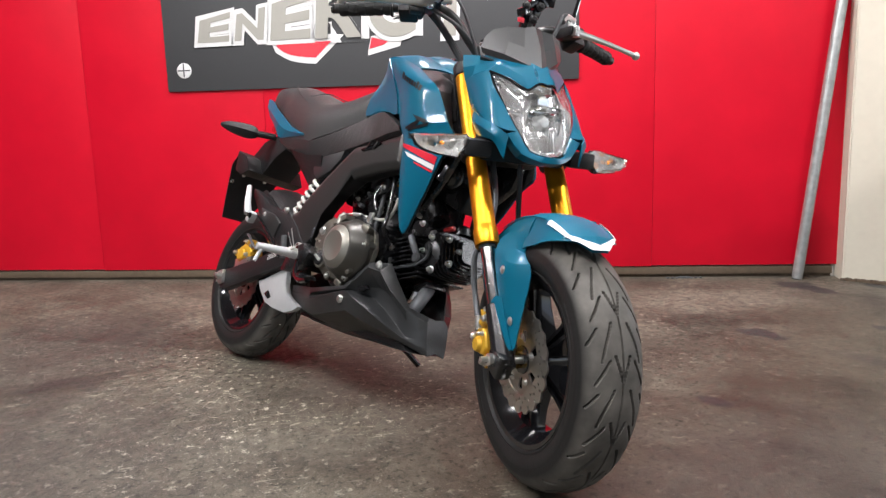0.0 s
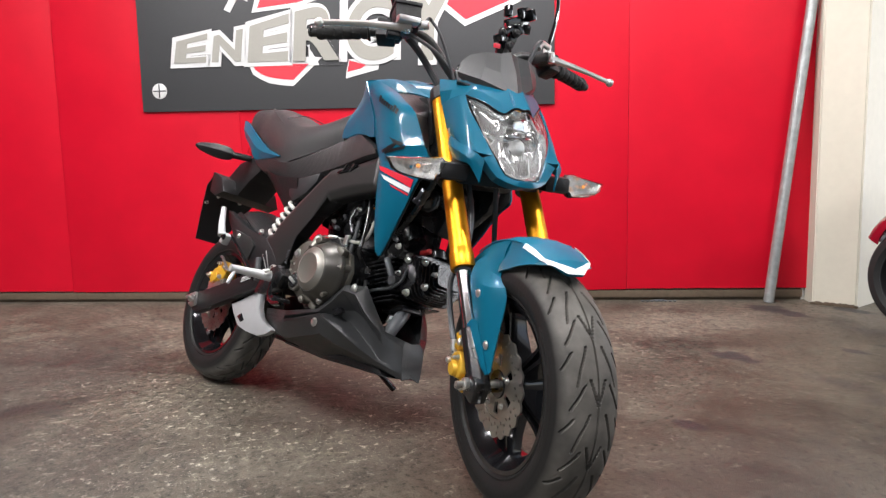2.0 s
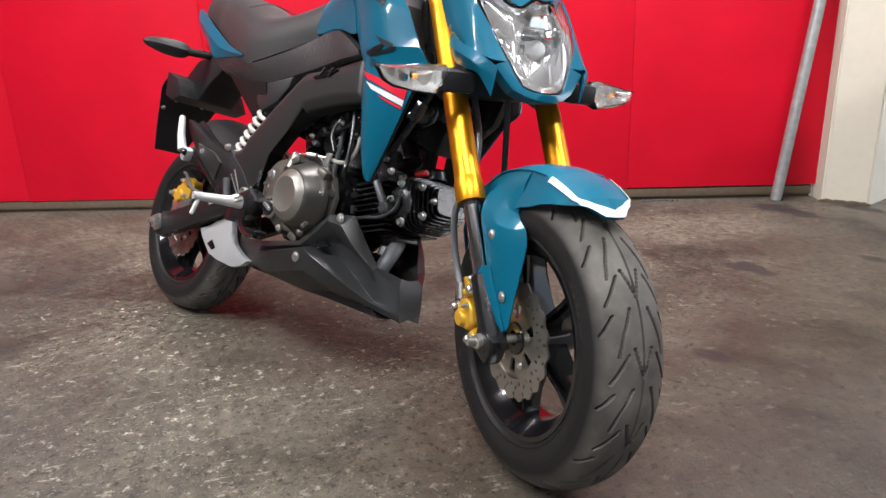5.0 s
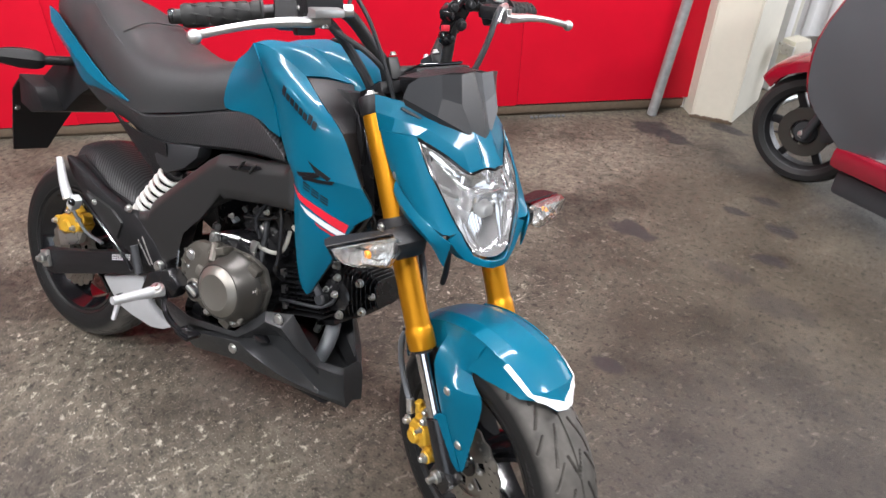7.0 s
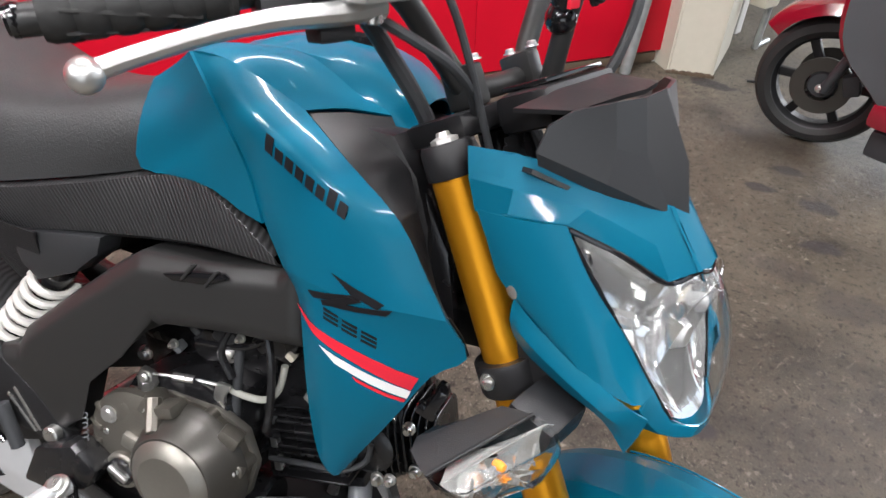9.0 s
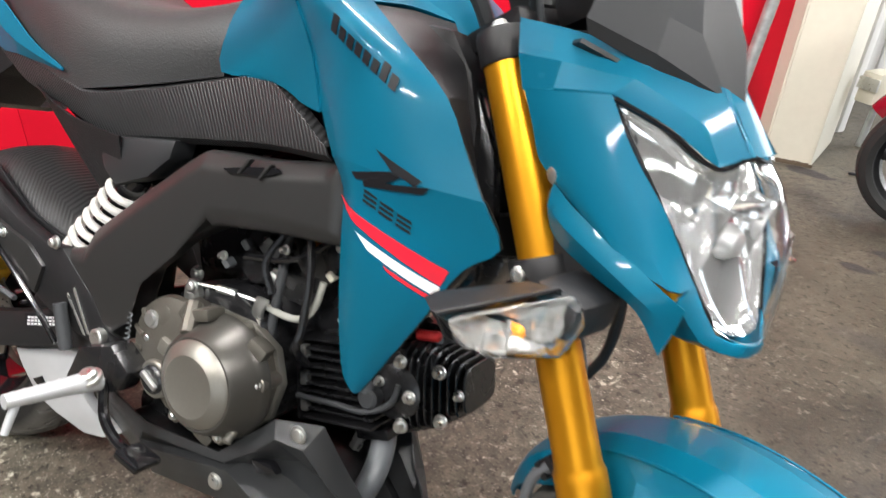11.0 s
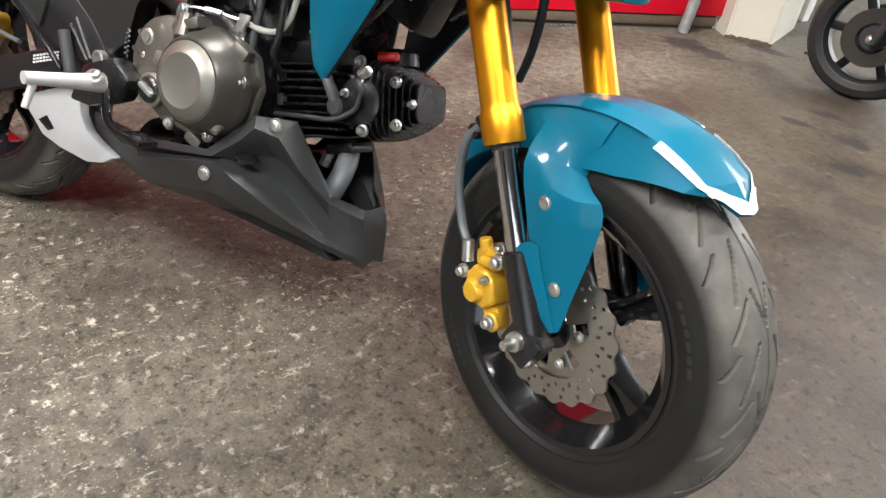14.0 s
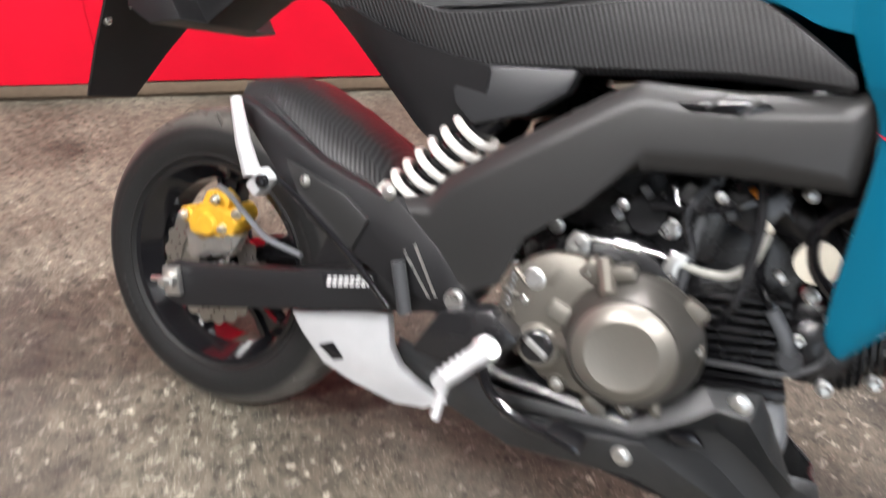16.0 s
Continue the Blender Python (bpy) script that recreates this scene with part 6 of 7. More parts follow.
low_tail = [
    [(0.12, -0.085, 0.690), (0.22, -0.115, 0.662), (0.30, -0.122, 0.642), (0.40, -0.122, 0.636)],
    [(0.20, -0.075, 0.630), (0.27, -0.100, 0.605), (0.33, -0.108, 0.590), (0.40, -0.110, 0.585)],
    [(0.30, -0.060, 0.545), (0.33, -0.078, 0.535), (0.36, -0.085, 0.530), (0.39, -0.090, 0.535)],
]
both(main, "lower_tail_panel", sheet(low_tail, 0.003, 2, 2), PLASTIC)
main("tail_underside", slab([(0.02, 0.752), (0.15, 0.705), (0.38, 0.62), (0.38, 0.56), (0.24, 0.62), (0.04, 0.72)], -0.07, 0.07, 0.008), PLASTIC)

# ----- tail unit, plate holder, rear indicators -----
stay = main("plate_holder", slab([(0.02, 0.745), (-0.10, 0.715), (-0.17, 0.655), (-0.13, 0.605), (-0.06, 0.60), (0.0, 0.655), (0.06, 0.69)], -0.055, 0.055, 0.006), PLASTIC, label="black plastic tail with a bare plate holder")
main("holder_wing", slab([(-0.17, 0.67), (-0.10, 0.65), (-0.06, 0.60), (-0.115, 0.585), (-0.16, 0.60)], -0.105, 0.105, 0.004), PLASTIC, stay)
board = sheet([[(-0.302, -0.046, 0.444), (-0.302, 0, 0.444), (-0.302, 0.046, 0.444)], [(-0.262, -0.070, 0.53), (-0.264, 0, 0.53), (-0.262, 0.070, 0.53)], [(-0.21, -0.098, 0.625), (-0.214, 0, 0.625), (-0.21, 0.098, 0.625)], [(-0.17, -0.098, 0.668), (-0.17, 0, 0.668), (-0.17, 0.098, 0.668)]], 0.005)
main("plate_board", board, PLASTIC, stay, "empty black plate board with small bolts")
for y, z in ((-0.05, 0.64), (0.05, 0.64), (-0.035, 0.60), (0.035, 0.60), (-0.06, 0.57)):
    main("plate_bolt", bolt((-0.205 + (z - 0.63) * 0.5, y * 1.2, z), (1, 0, -0.5), 0.006, 0.006), BOLT, stay)
main("tail_lamp", block((0.04, 0.09, 0.03), (-0.075, 0, 0.765), (0, 20, 0), bev=0.008), make("red_tail_lens", (0.4, 0.01, 0.015), 0.15, coat=0.6), stay)
for s in (-1, 1):
    arm = main("rear_indicator_stalk", rod((-0.03, 0.055 * s, 0.728), (-0.055, 0.118 * s, 0.722), 0.011), PLASTIC)
    rows = []
    for f, h, d in ((0.0, 0.014, 0.012), (0.15, 0.021, 0.021), (0.5, 0.021, 0.024), (0.85, 0.013, 0.016), (1.0, 0.004, 0.005)):
        yy, xx = (0.112 + 0.105 * f) * s, -0.055 - 0.045 * f
        rows.append([(xx + d, yy, 0.722), (xx + d * 0.5, yy, 0.722 + h), (xx - d * 0.5, yy, 0.722 + h * 0.9), (xx - d, yy, 0.722), (xx - d * 0.5, yy, 0.722 - h * 0.9), (xx + d * 0.5, yy, 0.722 - h), (xx + d, yy, 0.722)])
    main("rear_indicator", sheet(rows, 0.002, 2, 2), PLASTIC, arm, "black rear indicator pod")

# ----- frame -----
frame_out = [(0.775, 0.597), (0.772, 0.692), (0.738, 0.682), (0.650, 0.664), (0.560, 0.655), (0.530, 0.634), (0.455, 0.572), (0.378, 0.505), (0.362, 0.476), (0.316, 0.460), (0.345, 0.420), (0.398, 0.362), (0.452, 0.368), (0.458, 0.408), (0.474, 0.474), (0.530, 0.532), (0.590, 0.570), (0.680, 0.586)]


def beam(outline, ridge, y_in, y_out, rise):
    """A pressed frame plate: the outline, swelling outwards along an inner line."""
    b = bmesh.new()
    n = len(outline)
    cx, cz = sum(p[0] for p in outline) / n, sum(p[1] for p in outline) / n
    back = [b.verts.new((x, y_in, z)) for x, z in outline]
    edge = [b.verts.new((x, y_out, z)) for x, z in outline]
    ins = []
    for i, (x, z) in enumerate(outline):
        a, c = Vector(outline[i - 1]), Vector(outline[(i + 1) % n])
        t = (c - a).normalized()
        nrm = Vector((-t.y, t.x))
        if (Vector((ridge(x, z))) - Vector((x, z))).dot(nrm) < 0:
            nrm = -nrm
        q = Vector((x, z)) + nrm * 0.020
        ins.append(b.verts.new((q.x, y_out - rise, q.y)))
    for i in range(n):
        j = (i + 1) % n
        b.faces.new((back[i], back[j], edge[j], edge[i]))
        b.faces.new((edge[i], edge[j], ins[j], ins[i]))
    b.faces.new(ins)
    b.faces.new(back[::-1])
    bmesh.ops.recalc_face_normals(b, faces=b.faces)
    sharp = [e for e in b.edges if len(e.link_faces) == 2 and e.calc_face_angle(0) > radians(12) and e.calc_length() > 0.02]
    bmesh.ops.bevel(b, geom=sharp, offset=0.0065, segments=4, profile=0.5, affect="EDGES", clamp_overlap=True)
    bmesh.ops.triangulate(b, faces=[f for f in b.faces if len(f.verts) > 4])
    return b


def spine(x, z):
    return (x + 0.005, 0.36 + (x - 0.36) * 0.72 if x < 0.56 else 0.625) if z else (x, z)


fr = beam(frame_out, spine, -0.085, -0.126, 0.012)
frames = both(main, "main_frame", fr, SATIN, label="satin dark grey main frame", sharp=30)
vent = slab([(0.600, 0.642), (0.614, 0.637), (0.660, 0.644), (0.684, 0.657), (0.676, 0.660), (0.640, 0.653)], -0.1405, -0.130, 0.002)
main("frame_vent", vent, GLOSS, frames[0], "narrow black vent slot")
for x in (0.625, 0.655):
    main("vent_fin", slab([(x, 0.642), (x + 0.004, 0.642), (x + 0.018, 0.662), (x + 0.013, 0.662)], -0.143, -0.135, 0.0008), SATIN, frames[0])
pivot_out = [(0.330, 0.466), (0.300, 0.462), (0.215, 0.482), (0.120, 0.520), (0.082, 0.530), (0.098, 0.500), (0.160, 0.445), (0.222, 0.398), (0.335, 0.362), (0.420, 0.352), (0.455, 0.366), (0.400, 0.420)]
main("pivot_plate", slab(pivot_out, -0.140, -0.118, 0.006), PLASTIC, label="black footpeg stay")
main("pivot_plate", slab(pivot_out, 0.118, 0.140, 0.006), SATIN)
for k in range(2):
    main("stay_groove", slab([(0.352 + 0.012 * k, 0.405 + 0.012 * k), (0.354 + 0.012 * k, 0.408 + 0.012 * k), (0.398 + 0.008 * k, 0.362 + 0.004 * k), (0.394 + 0.008 * k, 0.362 + 0.004 * k)], -0.1415, -0.139, 0), BOLT)
main("head_tube", rod(fork_at(0.66, 0, -0.02), fork_at(0.85, 0, -0.02), 0.032, 24), ENGINE_BLACK)
main("backbone", tube([(0.90, 0, 0.74), (0.80, 0, 0.70), (0.60, 0, 0.64), (0.45, 0, 0.55)], 0.035, 14), ENGINE_BLACK)
main("down_brace", slab([(0.84, 0.62), (0.93, 0.66), (0.90, 0.78), (0.80, 0.74)], -0.06, 0.06, 0.01), ENGINE_BLACK)
for k in range(3):
    main("head_bracket", block((0.018, 0.012, 0.028), (0.905 + 0.012 * k, -0.062, 0.775 - 0.04 * k), (0, -26, 0), bev=0.002), GLOSS)

# ----- swing arm, shock, hugger -----
for s in (-1, 1):
    y = 0.112 * s
    main("swing_arm", slab([(-0.022, 0.262), (-0.028, 0.235), (-0.015, 0.206), (0.02, 0.203), (0.345, 0.318), (0.420, 0.345), (0.415, 0.385), (0.330, 0.375), (0.19, 0.322), (0.01, 0.268)], y - 0.014, y + 0.014, 0.006), PLASTIC, label="black box-section swing arm")
    main("axle_block", block((0.030, 0.010, 0.044), (-0.002, 0.131 * s, 0.240), (0, -18, 0), bev=0.004), BOLT)
    main("rear_axle_nut", lathe([(0, 0.020), (0.007, 0.020), (0.008, 0.011), (0.013, 0.010), (0.013, 0.001), (0, 0)], (0, 0.136 * s, 0.243), (0, s, 0), 6), BOLT)
    main("chain_adjuster", rod((-0.055, 0.118 * s, 0.222), (-0.015, 0.118 * s, 0.236), 0.004), BOLT)
sticker = main("caution_label", slab([(0.245, 0.318), (0.320, 0.343), (0.316, 0.362), (0.240, 0.336)], -0.1275, -0.1255, 0), INK)
for k in range(8):
    for q in range(3):
        x0, z0 = 0.250 + 0.0082 * k, 0.321 + 0.0028 * k + 0.0052 * q
        main("label_bar", slab([(x0, z0), (x0 + 0.0055, z0 + 0.0019), (x0 + 0.0045, z0 + 0.0048), (x0 - 0.001, z0 + 0.0029)], -0.1282, -0.127, 0), WHITE_STRIPE, sticker)
main("rear_axle", rod((0, -0.13, 0.243), (0, 0.13, 0.243), 0.008), BOLT)
main("pivot_shaft", rod((0.43, -0.15, 0.372), (0.43, 0.15, 0.372), 0.012), BOLT)
main("cross_brace", slab([(0.20, 0.315), (0.29, 0.345), (0.29, 0.42), (0.23, 0.42)], -0.10, 0.10, 0.01), PLASTIC)
s0, s1 = Vector((0.292, -0.093, 0.432)), Vector((0.410, -0.091, 0.585))
shock = main("shock_absorber", rod(s0, s1, 0.017, 18), GLOSS, label="black shock absorber with a white coil spring")
ax = (s1 - s0).normalized()
e1 = ax.orthogonal().normalized()
e2 = ax.cross(e1)
coil = [s0 + ax * (0.038 + 0.128 * k / 96) + 0.026 * (math.cos(k * math.tau / 16) * e1 + math.sin(k * math.tau / 16) * e2) for k in range(97)]
main("spring", tube(coil, 0.0058, 8), SPRING, shock, "white painted coil spring")
main("spring_seat", rod(s0 + ax * 0.018, s0 + ax * 0.030, 0.028, 24), SPRING, shock)
main("shock_bolt", bolt((0.318, -0.140, 0.470), RIGHT, 0.008, 0.010), BOLT, shock)
hug = [
    [(0.045, -0.090, 0.500), (0.10, -0.105, 0.505), (0.17, -0.105, 0.470), (0.24, -0.100, 0.440), (0.28, -0.095, 0.42)],
    [(0.030, -0.062, 0.535), (0.09, -0.072, 0.545), (0.16, -0.072, 0.525), (0.24, -0.070, 0.490), (0.29, -0.068, 0.455)],
    [(0.028, 0.0, 0.545), (0.09, 0.0, 0.558), (0.16, 0.0, 0.538), (0.24, 0.0, 0.505), (0.29, 0, 0.465)],
    [(0.030, 0.062, 0.535), (0.09, 0.072, 0.545), (0.16, 0.072, 0.525), (0.24, 0.070, 0.490), (0.29, 0.068, 0.455)],
    [(0.045, 0.090, 0.500), (0.10, 0.105, 0.505), (0.17, 0.105, 0.470), (0.24, 0.100, 0.440), (0.28, 0.095, 0.42)],
]
main("rear_hugger", sheet(hug, 0.003, 3, 2), CARBON, label="carbon-weave textured rear hugger")
main("hugger_box", slab([(0.170, 0.470), (0.262, 0.452), (0.300, 0.430), (0.285, 0.385), (0.215, 0.405)], -0.146, -0.134, 0.004), SATIN, label="satin grey chain guard plate")
main("guard_bolt", bolt((0.205, -0.146, 0.452), RIGHT, 0.006, 0.006), BOLT)
main("hugger_side", slab([(0.055, 0.515), (0.10, 0.535), (0.20, 0.48), (0.30, 0.462), (0.34, 0.40), (0.25, 0.375), (0.14, 0.45)], -0.108, -0.102, 0.003), PLASTIC)
main("brake_stay", tube(curve([(0.150, -0.146, 0.450), (0.215, -0.148, 0.420), (0.300, -0.150, 0.372), (0.352, -0.150, 0.335)], 5), 0.0042, 10), GLOSS)
# rear brake
rc = main("rear_caliper", slab([(-0.030, 0.318), (-0.016, 0.348), (0.012, 0.358), (0.052, 0.352), (0.066, 0.336), (0.046, 0.308), (0.004, 0.290), (-0.022, 0.298)], -0.088, -0.044, 0.008, seg=3), CALIPER, label="gold painted rear brake caliper")
main("bridge", slab([(-0.014, 0.346), (-0.006, 0.370), (0.020, 0.378), (0.040, 0.366), (0.036, 0.350)], -0.080, -0.052, 0.006), CALIPER, rc)
main("ear", rod((0.062, -0.086, 0.356), (0.062, -0.060, 0.356), 0.015, 18), CALIPER, rc)
main("ear", rod((-0.034, -0.086, 0.326), (-0.034, -0.060, 0.326), 0.012, 18), CALIPER, rc)
main("piston_cap", lathe([(0, 0.007), (0.014, 0.007), (0.016, 0.005), (0.018, 0), (0, 0)], (0.012, -0.087, 0.324), RIGHT, 24), CALIPER, rc)
for p in ((0.022, -0.088, 0.366), (-0.034, -0.088, 0.326), (0.062, -0.088, 0.356), (0.040, -0.088, 0.326)):
    main("caliper_bolt", bolt(p, RIGHT, 0.0068, 0.010), BOLT, rc)
main("caliper_bracket", slab([(-0.015, 0.262), (0.06, 0.29), (0.075, 0.325), (-0.03, 0.305)], -0.088, -0.070, 0.004), BOLT, rc)
main("rear_brake_hose", tube(curve([(0.030, -0.095, 0.388), (0.060, -0.105, 0.385), (0.100, -0.112, 0.366), (0.14, -0.118, 0.350), (0.20, -0.120, 0.345)], 6), 0.0042, 8), PIPE)
# pillion peg, folded up
pp = main("pillion_peg", tube([(0.098, -0.163, 0.530), (0.122, -0.168, 0.480), (0.142, -0.168, 0.444)], 0.008, 12, radii=[0.0075, 0.010, 0.012]), SILVER, label="alloy pillion footpeg folded up")
main("peg_root", block((0.022, 0.024, 0.034), (0.150, -0.158, 0.436), (0, 30, 0), bev=0.006), SILVER, pp)
main("peg_bolt", bolt((0.158, -0.168, 0.440), RIGHT, 0.008, 0.008), GLOSS, pp)
# heel guard and footpeg, brake pedal
guard_ob = main("heel_guard", slab([(0.187, 0.256), (0.225, 0.267), (0.300, 0.299), (0.334, 0.304), (0.346, 0.262), (0.365, 0.240), (0.392, 0.228), (0.438, 0.215), (0.410, 0.198), (0.369, 0.187), (0.300, 0.191), (0.252, 0.200), (0.207, 0.234)], -0.106, -0.088, 0.005), SILVER, label="silver painted heel guard")
main("guard_slot", slab([(0.240, 0.224), (0.262, 0.237), (0.284, 0.219), (0.268, 0.211)], -0.1075, -0.104, 0.002), GLOSS, guard_ob)
peg = main("footpeg", tube([(0.494, -0.185, 0.349), (0.488, -0.232, 0.348), (0.482, -0.290, 0.347)], 0.01, 14, radii=[0.014, 0.0105, 0.0085]), SILVER, label="alloy footpeg with a ribbed top")
main("peg_feeler", rod((0.483, -0.276, 0.345), (0.486, -0.289, 0.308), 0.0055, 12, r2=0.0045), SILVER, peg)
main("peg_pivot", bolt((0.494, -0.197, 0.354), (0, -0.5, 0.86), 0.013, 0.012), BOLT, peg)
for k in range(5):
    main("peg_rib", block((0.016, 0.004, 0.002), (0.486 - 0.001 * k, -0.226 - 0.013 * k, 0.3545 - 0.0006 * k), bev=0.0008), SILVER, peg)
main("peg_bracket", slab([(0.395, 0.300), (0.440, 0.300), (0.500, 0.325), (0.520, 0.36), (0.480, 0.385), (0.420, 0.36)], -0.165, -0.130, 0.008), ENGINE_BLACK)
main("master_cylinder", rod((0.375, -0.150, 0.335), (0.352, -0.150, 0.395), 0.009, 14), HOSE, label="small rear brake master cylinder")
pedal = main("brake_pedal", tube(curve([(0.478, -0.165, 0.335), (0.505, -0.180, 0.300), (0.550, -0.190, 0.286), (0.590, -0.195, 0.290)], 5), 0.0065, 10), GLOSS, label="black brake pedal")
main("pedal_pad", block((0.040, 0.036, 0.010), (0.600, -0.204, 0.298), (0, 8, 0), bev=0.004), GLOSS, pedal)
main("return_spring", tube([(0.492 + 0.0026 * math.cos(k * 0.8), -0.150 + 0.0026 * math.sin(k * 0.8), 0.390 + 0.0009 * k) for k in range(44)], 0.0010, 5), PIPE)

# ----- engine -----
case = slab([(0.50, 0.315), (0.545, 0.285), (0.63, 0.290), (0.665, 0.325), (0.668, 0.42), (0.655, 0.465), (0.60, 0.49), (0.52, 0.47), (0.475, 0.40)], -0.095, 0.11, 0.012)
crank_case = main("crankcase", case, ENGINE_BLACK, label="black painted engine crankcase")
cover = main("clutch_cover", slab([(0.476, 0.366), (0.505, 0.332), (0.545, 0.310), (0.60, 0.306), (0.655, 0.316), (0.690, 0.352), (0.699, 0.400), (0.682, 0.438), (0.640, 0.456), (0.575, 0.458), (0.512, 0.442), (0.479, 0.408)], -0.125, -0.090, 0.010, seg=3), BRONZE, label="satin grey clutch cover")
main("rear_dome", lathe([(0.072, -0.004), (0.070, 0.004), (0.058, 0.009), (0.030, 0.012), (0, 0.0125)], (0.548, -0.122, 0.392), RIGHT, 48), BRONZE, cover, "bronze grey rear dome of the cover")
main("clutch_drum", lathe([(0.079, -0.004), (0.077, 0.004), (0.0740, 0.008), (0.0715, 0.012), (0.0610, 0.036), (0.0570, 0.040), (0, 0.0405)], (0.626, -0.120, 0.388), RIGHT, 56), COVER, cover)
# the cap takes the lit tone, the drum's sides the dark one
main("clutch_cap", lathe([(0.0545, -0.004), (0.0542, 0.001), (0.0520, 0.004), (0.0375, 0.011), (0.0360, 0.0105), (0, 0.0105)], (0.626, -0.159, 0.388), RIGHT, 56), COVER_LIT, cover, "round clutch cap in the lit cover tone")
for a in (-62, 18, 66, 112, 168, 250):
    ca, sa = math.cos(radians(a)), math.sin(radians(a))
    lugp = (0.600 + 0.096 * ca, -0.120, 0.382 + 0.074 * sa)
    lug = rod((lugp[0], -0.095, lugp[2]), (lugp[0], -0.128, lugp[2]), 0.011, 14)
    main("cover_lug", lug, BRONZE, cover)
    main("cover_bolt", bolt((lugp[0], -0.128, lugp[2]), RIGHT, 0.006, 0.006), BOLT, cover)
for a, r0, r1 in ((120, 0.055, 0.090), (-55, 0.050, 0.072), (200, 0.05, 0.08)):
    ca, sa = math.cos(radians(a)), math.sin(radians(a))
    main("cover_rib", rod((0.622 + r0 * ca, -0.150, 0.391 + r0 * sa), (0.622 + r1 * ca, -0.128, 0.391 + r1 * sa), 0.010, 10), BRONZE, cover)
main("oil_filler", lathe([(0.019, -0.02), (0.019, 0.008), (0.016, 0.010), (0, 0.010)], (0.536, -0.135, 0.353), RIGHT, 28), ENGINE_BLACK, cover, "black oil filler cap")
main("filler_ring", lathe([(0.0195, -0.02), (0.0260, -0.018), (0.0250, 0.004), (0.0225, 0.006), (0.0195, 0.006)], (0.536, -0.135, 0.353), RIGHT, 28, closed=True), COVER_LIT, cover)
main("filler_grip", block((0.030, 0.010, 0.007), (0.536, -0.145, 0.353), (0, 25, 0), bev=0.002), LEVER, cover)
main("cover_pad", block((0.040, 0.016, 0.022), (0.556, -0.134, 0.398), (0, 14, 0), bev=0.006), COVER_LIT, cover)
main("cover_pad", block((0.030, 0.030, 0.016), (0.600, -0.128, 0.462), (0, -20, 0), bev=0.005), BRONZE, cover)
main("drain_lug", rod((0.668, -0.118, 0.348), (0.676, -0.146, 0.330), 0.0075, 12, r2=0.005), COVER_LIT, cover)
main("timing_plug", lathe([(0, 0.006), (0.008, 0.006), (0.009, 0.003), (0.012, 0.002), (0.012, 0), (0, 0)], (0.512, -0.132, 0.425), RIGHT, 20), LEVER, cover)
for a0 in range(150, 260, 22):
    ca, sa = math.cos(radians(a0)), math.sin(radians(a0))
    main("dome_rib", rod((0.548 + 0.050 * ca, -0.131, 0.392 + 0.050 * sa), (0.548 + 0.072 * ca, -0.124, 0.392 + 0.072 * sa), 0.0045, 8), BRONZE, cover)
main("gasket_face", slab([(0.473, 0.365), (0.503, 0.329), (0.545, 0.307), (0.60, 0.303), (0.657, 0.312), (0.694, 0.350), (0.704, 0.400), (0.687, 0.441), (0.643, 0.461), (0.575, 0.461), (0.510, 0.445), (0.475, 0.408)], -0.098, -0.086, 0.003), COVER_LIT, crank_case)
# clutch arm and its cable
arm = main("clutch_arm", slab([(0.530, 0.446), (0.548, 0.446), (0.556, 0.466), (0.550, 0.482), (0.534, 0.484), (0.528, 0.470)], -0.104, -0.094, 0.003), BOLT, label="plated clutch release arm")
main("arm_housing", rod((0.560, -0.112, 0.405), (0.542, -0.100, 0.452), 0.017, 18, r2=0.013), BRONZE, arm, "bronze grey arm housing")
main("arm_pivot", rod((0.543, -0.099, 0.444), (0.540, -0.099, 0.466), 0.0085), BOLT, arm)
main("cable_eye", bolt((0.545, -0.104, 0.476), RIGHT, 0.008, 0.008), BOLT, arm)
main("clutch_cable", tube(curve([(0.545, -0.104, 0.480), (0.575, -0.098, 0.483), (0.612, -0.088, 0.483), (0.646, -0.080, 0.481)], 5), 0.0022, 8), BOLT)
main("cable_adjuster", rod((0.578, -0.097, 0.483), (0.604, -0.090, 0.483), 0.0052, 8), BOLT)
main("cable_boot", tube(curve([(0.640, -0.081, 0.481), (0.672, -0.080, 0.477), (0.700, -0.080, 0.482), (0.717, -0.080, 0.502), (0.722, -0.078, 0.535)], 5), 0.0044, 10), BOOT, label="grey rubber cable boot")
main("cable_bracket", slab([(0.642, 0.425), (0.654, 0.425), (0.650, 0.474), (0.657, 0.492), (0.638, 0.492), (0.634, 0.474)], -0.093, -0.087, 0.002), BOLT)
# cylinder with cooling fins, lying forward
TILT_C = radians(13.5)
C0, CX, CZ = Vector((0.680, 0.050, 0.383)), Vector((math.cos(TILT_C), 0, math.sin(TILT_C))), Vector((-math.sin(TILT_C), 0, math.cos(TILT_C)))


def cyl(dx, y, dz):
    return C0 + CX * dx + CZ * dz + Vector((0, y, 0))


cyl_turn = (0, -13.5, 0)


